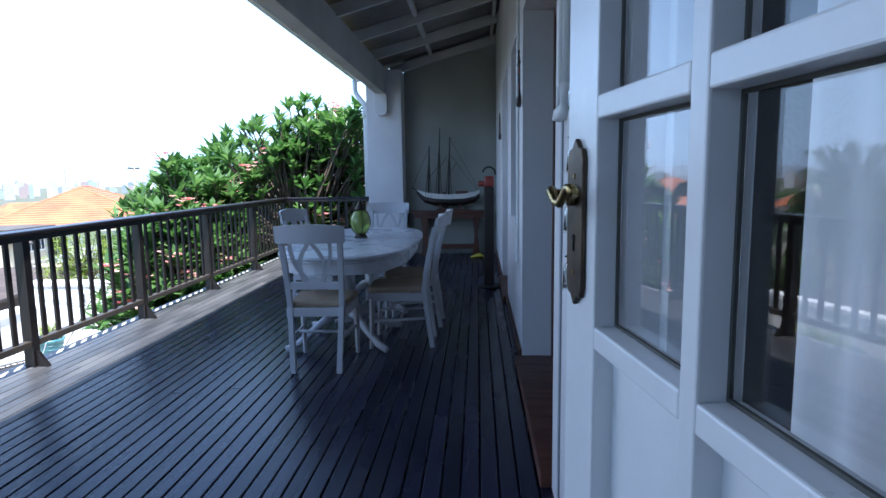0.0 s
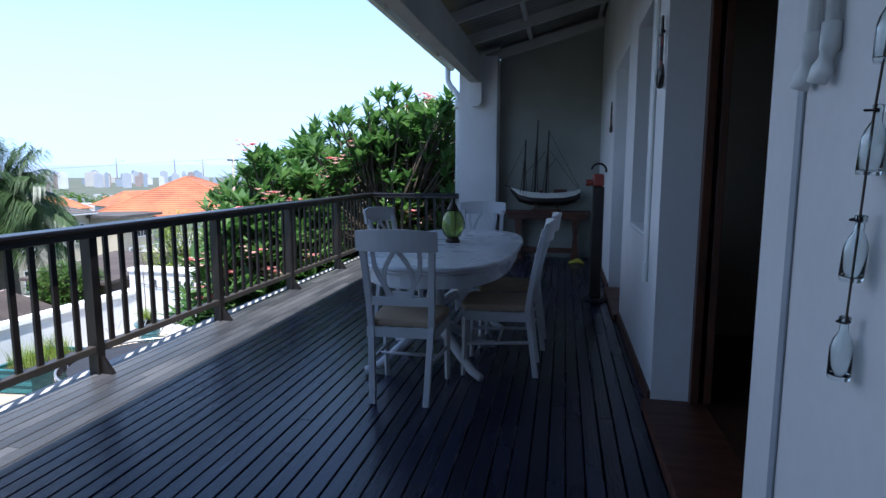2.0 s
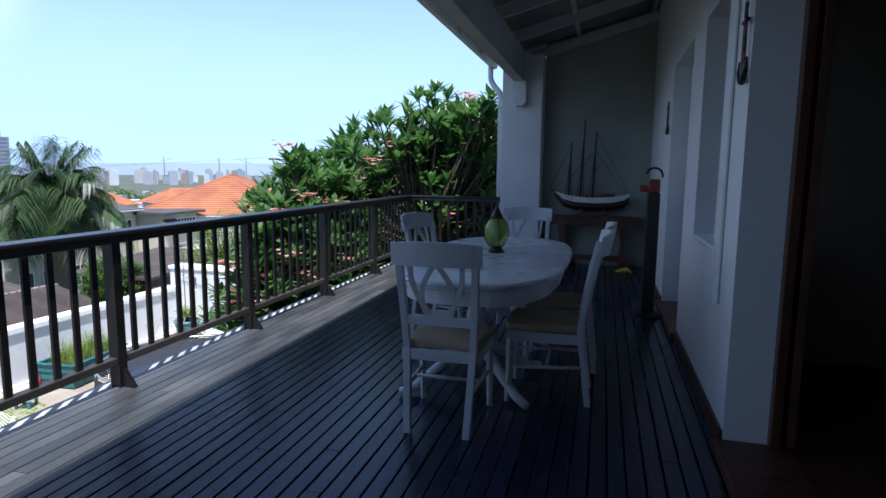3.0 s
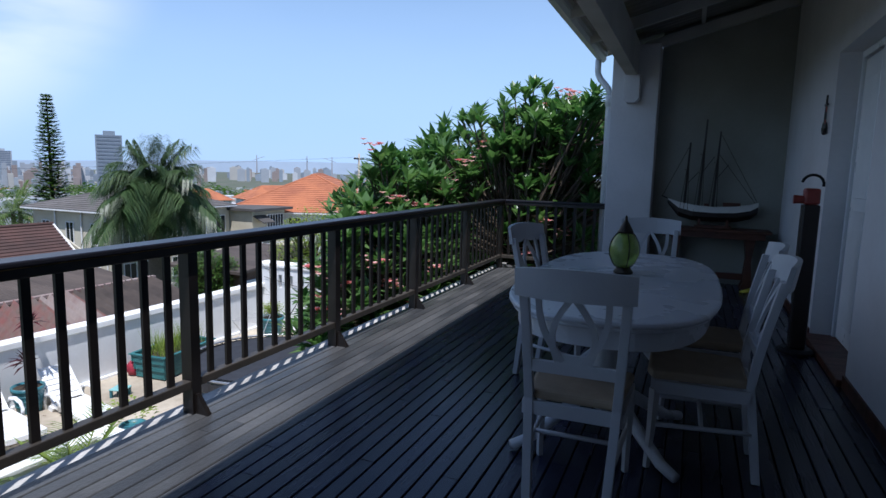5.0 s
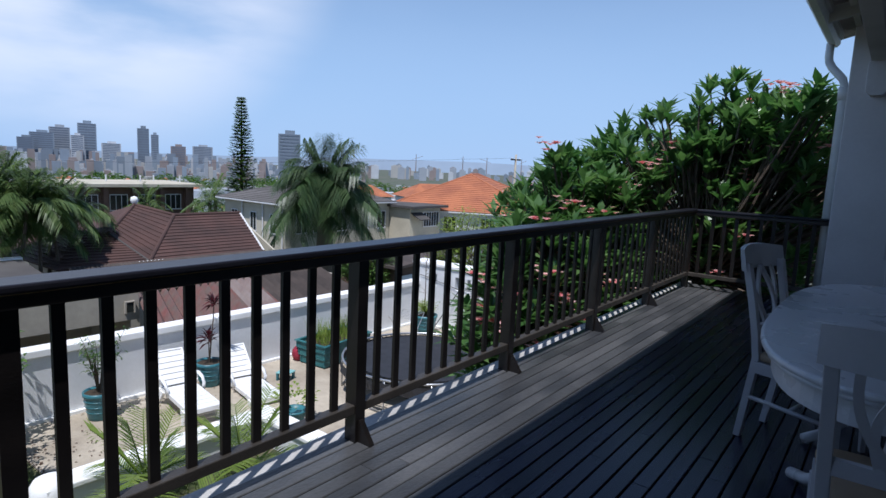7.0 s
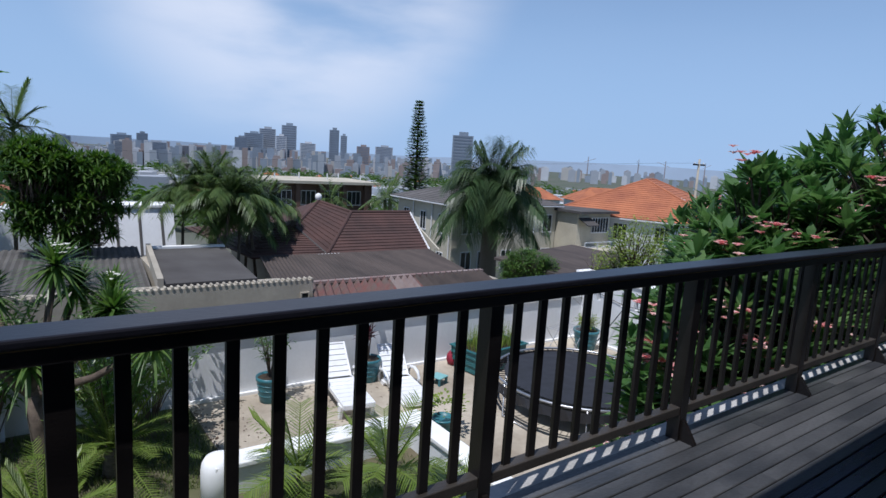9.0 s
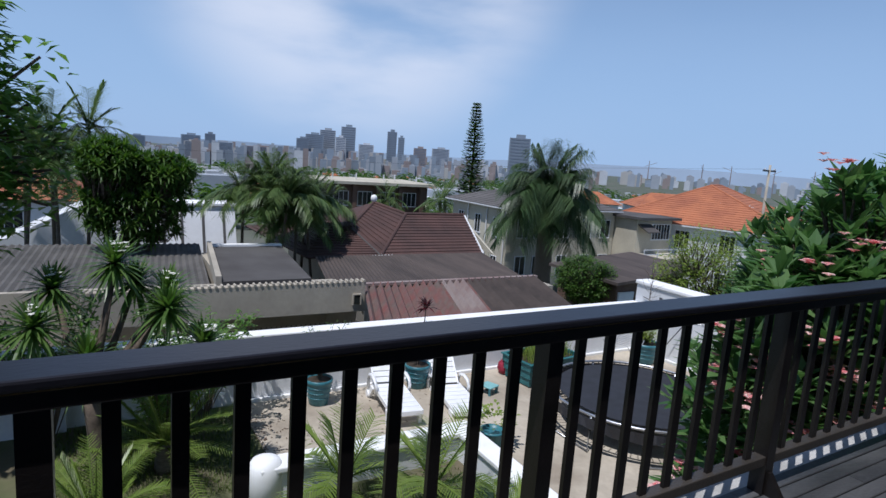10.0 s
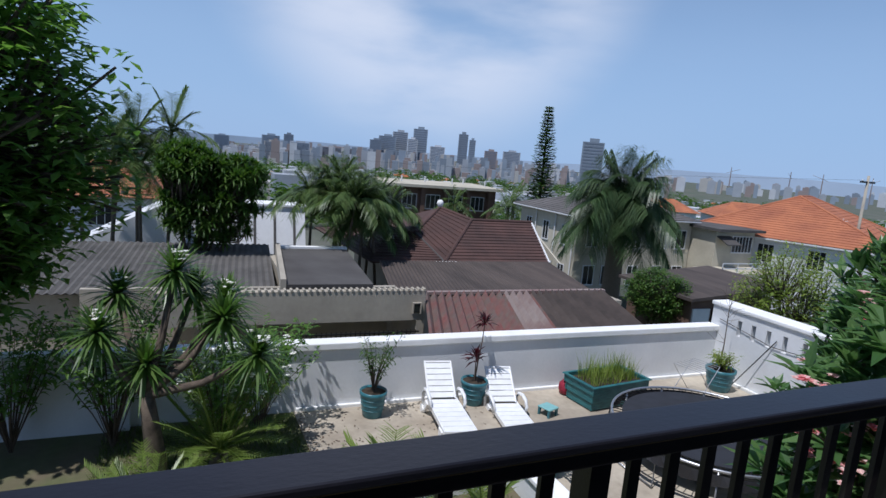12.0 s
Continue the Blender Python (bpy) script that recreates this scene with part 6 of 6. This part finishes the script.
for ring in ([(5.6, -6, -2.6), (5.6, 6, -2.6), (0, 1.5, -0.4), (0, -1.5, -0.4)], [(-5.6, 6, -2.6), (5.6, 6, -2.6), (0, 1.5, -0.4), (0, 1.5, -0.4)], [(5.6, -6, -2.6), (-5.6, -6, -2.6), (0, -1.5, -0.4), (0, -1.5, -0.4)], [(-5.6, -6, -2.6), (-5.6, 6, -2.6), (0, 1.5, -0.4), (0, -1.5, -0.4)]):
    tiled(ol, ring, M_OTILE, 12)
window(ol, (5.005, 1.0, -4.0), 1.5, 1.3, "y", 1, 2)
window(ol, (5.005, -2.5, -4.0), 1.5, 1.3, "y", 1, 2)
# brick shed behind the side wall
sd = thing("brick_shed", "flat-roofed brown brick shed with dark opening", "shed")
part("wall", Geo().box(-26.5, -22.0, 25.4, 31.0, -8.5, -4.55), M_BRICK, sd)
part("roof", Geo().hull([(-27, 25, -4.55), (-21.6, 25, -4.55), (-21.6, 31.6, -4.0), (-27, 31.6, -4.0)], [(-27, 25, -4.4), (-21.6, 25, -4.4), (-21.6, 31.6, -3.85), (-27, 31.6, -3.85)]), M_ASB, sd)
part("white_door", Geo().box(-21.99, -21.9, 25.5, 26.6, -7.5, -5.0), M_WPLAS, sd)
# Dark slab on the solid wall stands for the shade inside an opening.
part("opening", Geo().box(-21.99, -21.92, 26.8, 27.8, -7.0, -5.0), M_DARKWIN, sd)
up = thing("utility_pole", "pale concrete utility pole with cross-arm", "pole", pose(-32.4, 53.6, -9.0))
part("pole", Geo().tube([(0, 0, 0), (0, 0, 11.6)], [0.15, 0.10], 10), M_BEIGE, up, smooth=True)
part("cross_arm", Geo().box(-0.06, 0.06, -0.9, 0.9, 11.0, 11.15), M_DARKWOOD, up)
for y in (-0.7, 0, 0.7):
    part("insulator", Geo().lathe([(0.05, 11.15), (0.07, 11.2), (0.03, 11.3)], 8, (0, y, 0)), M_WPLAS, up)
for k, (dy, dz) in enumerate(((0.0, 0.0),)):
    w = thing("overhead_wire", "thin dark overhead wire across the sky", "wire", group="overhead wires")
    p, q = Vector((-32.4, 53.6 + dy, 2.25)), Vector((-110.0, -30.0 + dy, 3.5))
    part("wire", Geo().tube([p.lerp(q, i / 12) - Vector((0, 0, 3.0 * math.sin(math.pi * i / 12))) for i in range(13)], 0.008, 4), M_IRON, w)

# ---- trees among the houses ----
SITE = turned_site(-0.3, 0, 0, 0.0)
palm("royal_palm", "tall feather palm with drooping grey-green fronds", pose(-34.2, 31.5, -9.0), 8.9, 0.62, 70, 4.7, M_PALM, 0.48, leaflet=1.15, pairs=64, low=-0.75, hang=0.8, width=0.055)
SITE = turned_site(-1.3, 0, 0, 0.2)
for x, y, h, s in ((-27.2, 8.4, 5.2, 2.2), (-27.9, 9.4, 5.9, 2.5), (-28.4, 10.6, 5.5, 2.3), (-26.8, 9.9, 4.6, 2.0), (-28.9, 8.0, 5.6, 2.3), (-29.6, 11.6, 5.0, 2.2), (-27.0, 11.0, 5.3, 2.1), (-26.6, 8.9, 5.8, 2.0), (-29.2, 9.6, 6.3, 2.2)):
    palm("clump_palm", "slender palm in a dense clump beside the roofs", pose(x, y, -8.0, 0, 0, rnd(0, 360)), h + 1.35, 0.075, 27, s * 1.0, M_CLUMP, 0.72, (rnd(-0.6, 0.6), rnd(-0.6, 0.6)), 0.55, 30, 0.15, 0.5, 0.045, "clump palms")
for x, y, h, s in ((-30.0, -0.5, 8.3, 2.3), (-31.2, 0.6, 9.2, 2.4), (-31.8, 1.8, 9.4, 2.4), (-29.4, 0.9, 7.7, 2.1), (-30.6, -1.6, 8.2, 2.2), (-32.5, -0.6, 8.6, 2.3)):
    palm("slim_palm", "tall slim palm with arching fronds", pose(x, y, -8.0, 0, 0, rnd(0, 360)), h, 0.085, 22, s * 1.1, M_CLUMP, 0.6, (rnd(-0.4, 0.4), rnd(-0.4, 0.4)), 0.55, 30, -0.3, 0.3, 0.05, "slim palms")
for x, y, z, h in ((-55.0, 33.8, -9.5, 6.8), (-52.0, 31.5, -9.5, 6.2), (-56.0, 27.5, -9.0, 5.4), (-50.0, 35.0, -9.5, 6.0)):
    palm("distant_palm", "green palm beside the flats", pose(x, y, z), h, 0.2, 20, 2.9, M_CLUMP, 0.6, leaflet=0.7, pairs=14, hang=0.4, width=0.09, group="distant palms")


def dracaena(g, p):
    rosette(g, p, 24, 0.46, 0.08, 0.3, -0.4)


limb_tree("dracaena_tree", "dense dracaena with rounded heads of strap leaves", pose(-26.2, 3.0, -8.0), 3.4, 0.15, shell_points((0.1, -0.3, 8.15), 1.3, 1.15, 0.85, 230, 0.4) + shell_points((0.0, 1.4, 7.85), 1.3, 1.25, 0.75, 230, 0.4) + shell_points((-0.1, 0.6, 6.5), 1.3, 2.0, 1.6, 330, 0.4), dracaena, M_DLEAF)
limb_tree("round_bush_tree", "rounded dark green garden tree", pose(-23.8, 24.8, -8.0), 1.6, 0.14, shell_points((0, 0, 3.35), 1.5, 1.6, 1.25, 220, 0.6), broad_leaves(34, 0.17, 0.25), M_DLEAF)
limb_tree("pale_tree", "airy pale green tree behind the side wall", pose(-15.0, 22.6, -7.5), 3.0, 0.12, shell_points((0, 0, 5.2), 1.9, 1.9, 1.5, 190, 0.3, 2.8), broad_leaves(34, 0.15, 0.32), M_GRN2)
SITE = turned_site(-0.66, 0, 0, 0.0)
limb_tree("round_far_tree", "rounded tree behind the cream house", pose(-56.0, 53.0, -10.0), 4.0, 0.3, shell_points((0, 0, 6.6), 3.4, 3.4, 3.0, 200, 0.6), broad_leaves(16, 0.4, 0.5), M_DLEAF)
pn = thing("norfolk_pine", "tall narrow dark conifer rising above the roofs", "tree", pose(-75.6, 51.0, -11.0))
part("trunk", Geo().tube([(0, 0, 0), (0, 0, 20.6)], [0.35, 0.05], 8), M_BARK, pn)
g = Geo()
for i in range(40):
    z = 2.5 + i * 0.455
    r = 3.1 * (1 - z / 21.4) ** 0.8 + 0.3
    for k in range(9):
        a = k * 0.698 + i * 0.37 + rnd(-0.2, 0.2)
        l = r * rnd(0.75, 1.1)
        c, s = math.cos(a), math.sin(a)
        for j in range(6):
            t = 0.25 + 0.75 * j / 6
            for w in (-1, 1):
                g.blade((c * l * t, s * l * t, z + rnd(-0.16, 0.16) + 0.16 * l * t * t), (c - s * w * 0.8, s + c * w * 0.8, rnd(0.0, 0.6)), (0.34 + 0.26 * r) * (1.2 - 0.5 * t), 0.20 + 0.09 * r, 0.1, 2)
part("bough", g, M_DLEAF, pn)
wd = thing("tree_belt", "belts of dark green trees between far houses", "trees", kind="stuff")
g = Geo()
for i in range(820):
    r = 75 * (1 + 12 * random.random() ** 1.5)
    az = radians(rnd(12, 108))
    c = Vector((CX - r * math.sin(az), CY + r * math.cos(az), land_z(r)))
    if 45 < r < 150 and -72 < c.x < -30 and 18 < c.y < 66:
        continue
    s = rnd(2.2, 4.2) * (1 + r / 400)
    for k in range(60):
        d = Vector((random.gauss(0, 1), random.gauss(0, 1), abs(random.gauss(0, 1)) * 0.8)).normalized() * s * rnd(0.7, 1.0)
        a = rnd(0, 6.28)
        g.leaf(c + d + Vector((0, 0, 0.2 * s)), (math.cos(a), math.sin(a), rnd(-0.4, 0.4)), s * 0.42, s * 0.26, 0.3)
part("foliage", g, M_DLEAF, wd)

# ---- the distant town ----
# Distance haze is mixed into these greyed, bluish town colours.
HAZED_TOWN = [mat("town_%s" % n, c, 0.8, 0.12, 0.03, 0.0, fine=0.3) for n, c in (("grey", (0.33, 0.36, 0.40)), ("blue_grey", (0.25, 0.30, 0.36)), ("cream", (0.42, 0.41, 0.39)), ("brick", (0.28, 0.235, 0.225)), ("pale", (0.50, 0.52, 0.55)), ("slate", (0.20, 0.24, 0.29)))]
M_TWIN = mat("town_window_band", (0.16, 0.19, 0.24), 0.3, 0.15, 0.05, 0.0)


def town_block(x, y, z0, z1, w, d, material, yaw, label, floors=0, group="far office blocks"):
    t = thing("office_block", label, "building", pose(x, y, z0, 0, 0, yaw), group)
    h = z1 - z0
    part("wall", Geo().box(-d / 2, d / 2, -w / 2, w / 2, 0, h), material, t)
    part("plant_room", Geo().box(-d / 4, d / 4, -w / 5, w / 4, h, h + 0.05 * h + 1), material, t)
    if floors:
        me = Geo().box(d / 2 + 0.05, d / 2 + 0.3, -w * 0.44, w * 0.44, 0, h / floors * 0.45).mesh("window_band", M_TWIN)
        for k in range(floors):
            part("window_band", me, None, t, at=pose(0, 0, (k + 0.35) * h / floors))
    return t


def town_yaw(x, y):
    return math.degrees(math.atan2(CY - y, CX - x))


def town_at(px_angle, r):
    az = radians(px_angle)
    return CX - r * math.sin(az), CY + r * math.cos(az)


TOWERS = ((87.2, 1631, -2, 37, 1, 6), (83.0, 1380, 7, 38, 1, 8), (82.9, 1166, -5, 28, 2, 8), (81.4, 1580, 14, 24, 5, 8), (80.4, 1204, -3, 38, 0, 8),
          (72.3, 1639, 33, 47, 1, 9), (71.1, 1689, 48, 42, 0, 9), (69.2, 1637, 59, 38, 1, 10), (65.1, 1532, 52, 24, 5, 10), (64.2, 1632, 42, 17, 1, 8),
          (62.4, 1325, 14, 28, 3, 6), (60.4, 1533, 18, 44, 0, 8), (53.1, 734, 29, 25, 5, 10), (67.5, 1526, 15, 38, 4, 6), (77.1, 1447, -8, 82, 3, 4), (73.4, 1600, 20, 30, 5, 7), (69.9, 1600, 30, 26, 4, 7))
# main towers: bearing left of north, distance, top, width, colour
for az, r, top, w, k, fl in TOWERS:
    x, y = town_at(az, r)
    town_block(x, y, land_z(r) - 1, top, w, w * 0.8, HAZED_TOWN[k], town_yaw(x, y), "tall office tower on the skyline, distance haze in its colour", 18, "skyline towers")
rest = [Geo() for _ in HAZED_TOWN]
for i in range(2100):
    r = rnd(1050, 2000)
    az = rnd(46, 97)
    x, y = town_at(az, r)
    h = (9 + 34 * random.random() ** 2.4) * (1.1 if 55 < az < 84 else 0.75)
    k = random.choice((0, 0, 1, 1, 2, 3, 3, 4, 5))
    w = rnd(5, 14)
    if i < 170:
        town_block(x, y, land_z(r) - 1, land_z(r) + h, w, 12, HAZED_TOWN[k], town_yaw(x, y), "mid-rise block in the distant town", 0)
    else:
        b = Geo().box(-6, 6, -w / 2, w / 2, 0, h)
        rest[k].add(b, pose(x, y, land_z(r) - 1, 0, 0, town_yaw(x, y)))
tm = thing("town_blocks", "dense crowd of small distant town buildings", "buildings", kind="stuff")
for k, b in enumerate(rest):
    part("blocks", b, HAZED_TOWN[k], tm)
for i in range(150):
    r = rnd(1800, 2700)
    az = rnd(14, 47)
    x, y = town_at(az, r)
    town_block(x, y, land_z(r) - 1, land_z(r) + rnd(10, 46), rnd(9, 26), 16, random.choice(HAZED_TOWN), town_yaw(x, y), "low block by the distant harbour", 0, "harbour blocks")
for az in (36.5, 34.2, 30.9, 28.0, 41.0, 25.5):
    r = 2400
    x, y = town_at(az, r)
    c = thing("harbour_crane", "thin dark harbour crane far off", "crane", pose(x, y, land_z(r), 0, 0, rnd(0, 360)), "harbour cranes")
    part("mast", Geo().tube([(0, 0, 0), (0, 0, 90)], [2.6, 1.2], 5), HAZED_TOWN[3], c)
    part("jib", Geo().tube([(-16, 0, 68), (30, 0, 84)], 0.7, 4), HAZED_TOWN[3], c)
hs = thing("town_roofs", "many small roofs of the distant suburb", "houses", kind="stuff")
for kk, mm in enumerate((M_OTILE, HAZED_TOWN[2], HAZED_TOWN[4], HAZED_TOWN[0])):
    g = Geo()
    for i in range(70 if kk == 0 else 220):
        r = 160 * (1 + 5.5 * random.random())
        az = rnd(14, 100)
        x, y = town_at(az, r)
        z, w, d, h = land_z(r), rnd(6, 16), rnd(6, 12), rnd(4, 8)
        if kk == 0:
            z += 3.5
            g.hull([(x - w / 2, y - d / 2, z), (x + w / 2, y - d / 2, z), (x + w / 2, y + d / 2, z), (x - w / 2, y + d / 2, z)], [(x - w / 6, y - 0.2, z + h * 0.6), (x + w / 6, y - 0.2, z + h * 0.6), (x + w / 6, y + 0.2, z + h * 0.6), (x - w / 6, y + 0.2, z + h * 0.6)])
        else:
            g.box(x - w / 2, x + w / 2, y - d / 2, y + d / 2, z - 1, z + h)
    part("roofs", g, mm, hs)
fr2 = thing("terraced_flats", "white terraced block of flats behind the orange roof", "building", pose(-150.0, 285.0, land_z(330), 0, 0, town_yaw(-150, 285)))
for k in range(5):
    part("storey", Geo().box(-6 + k * 0.8, 6, -9 + k * 1.5, 9 - k * 0.5, 10 + k * 3.0, 12.7 + k * 3.0), HAZED_TOWN[4], fr2)
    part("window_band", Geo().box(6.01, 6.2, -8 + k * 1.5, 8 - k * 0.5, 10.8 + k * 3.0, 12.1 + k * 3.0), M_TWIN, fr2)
part("base", Geo().box(-6, 6, -9, 9, 0, 10), HAZED_TOWN[4], fr2)
for az, r, z, w in ((41.4, 112, -6.2, 11), (58.6, 96, -8.2, 7), (47.5, 150, -8.6, 12), (37.5, 170, -9.5, 14), (71.0, 130, -9.6, 10)):
    x, y = town_at(az, r)
    h = thing("far_house", "pale house with orange tiled roof further down the slope", "house", pose(x, y, z, 0, 0, town_yaw(x, y) + 20), "far orange roofs")
    part("wall", Geo().box(-w * 0.4, w * 0.4, -w * 0.5, w * 0.5, -6, 1.5), M_WPLAS, h)
    e, a, b = 1.5, (0, -w * 0.2, 1.5 + w * 0.22), (0, w * 0.2, 1.5 + w * 0.22)
    c0, c1, c2, c3 = (w * 0.46, -w * 0.56, e), (w * 0.46, w * 0.56, e), (-w * 0.46, w * 0.56, e), (-w * 0.46, -w * 0.56, e)
    for ring in ((c0, c1, b, a), (c1, c2, b, b), (c2, c3, a, b), (c3, c0, a, a)):
        tiled(h, ring, M_OTILE, 9)
    window(h, (w * 0.4 + 0.01, -w * 0.2, 0.2), 1.4, 1.2, "y", 1, 1)
    window(h, (w * 0.4 + 0.01, w * 0.2, 0.2), 1.4, 1.2, "y", 1, 1)
# far ridge on the horizon, distance haze painted in as pale blue
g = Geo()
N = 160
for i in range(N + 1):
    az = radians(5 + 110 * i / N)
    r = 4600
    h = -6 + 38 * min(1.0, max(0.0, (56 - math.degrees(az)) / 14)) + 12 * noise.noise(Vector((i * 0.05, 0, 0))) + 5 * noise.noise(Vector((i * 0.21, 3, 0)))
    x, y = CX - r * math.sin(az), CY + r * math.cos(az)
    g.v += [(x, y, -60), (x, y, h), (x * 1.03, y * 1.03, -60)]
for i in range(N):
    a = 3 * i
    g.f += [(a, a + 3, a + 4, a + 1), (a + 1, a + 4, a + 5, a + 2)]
structure("backdrop", g, mat("haze_painted_ridge", (0.44, 0.53, 0.66), 0.95, 0.1, 0.002, 0.0, fine=0.01), "ridge on the horizon, blue haze painted into its colour", "hills")

# ---- deck boards (pieces of the floor) ----
PITCH = 0.0853
nb = int(round((DECK_X1 - DECK_X0) / PITCH))
board_me = {}
for i in range(nb):
    x = DECK_X0 + i * PITCH
    cuts = [DECK_Y0, rnd(-1.0, 1.5), rnd(2.8, 6.0), rnd(7.0, 9.2), DECK_Y1]
    for a, b in zip(cuts, cuts[1:]):
        g = Geo()
        w, l, r = PITCH - 0.007, b - a - 0.003, 0.004
        g.hull([(0, 0, -0.026), (w, 0, -0.026), (w, l, -0.026), (0, l, -0.026)], [(0, 0, -r), (w, 0, -r), (w, l, -r), (0, l, -r)])
        n = len(g.v)
        g.f.pop(1)
        g.v += [(r, r * 0.3, 0), (w - r, r * 0.3, 0), (w - r, l - r * 0.3, 0), (r, l - r * 0.3, 0)]
        g.f += [(4, 5, n + 1, n), (5, 6, n + 2, n + 1), (6, 7, n + 3, n + 2), (7, 4, n, n + 3), (n, n + 1, n + 2, n + 3)]
        # Boards beyond the eave's shadow line take the lighter, sunlit colour.
        part("plank", g, M_DECKSUN if x < -1.56 else M_DECK, floor, at=pose(x, a, rnd(-0.0012, 0.0012)))
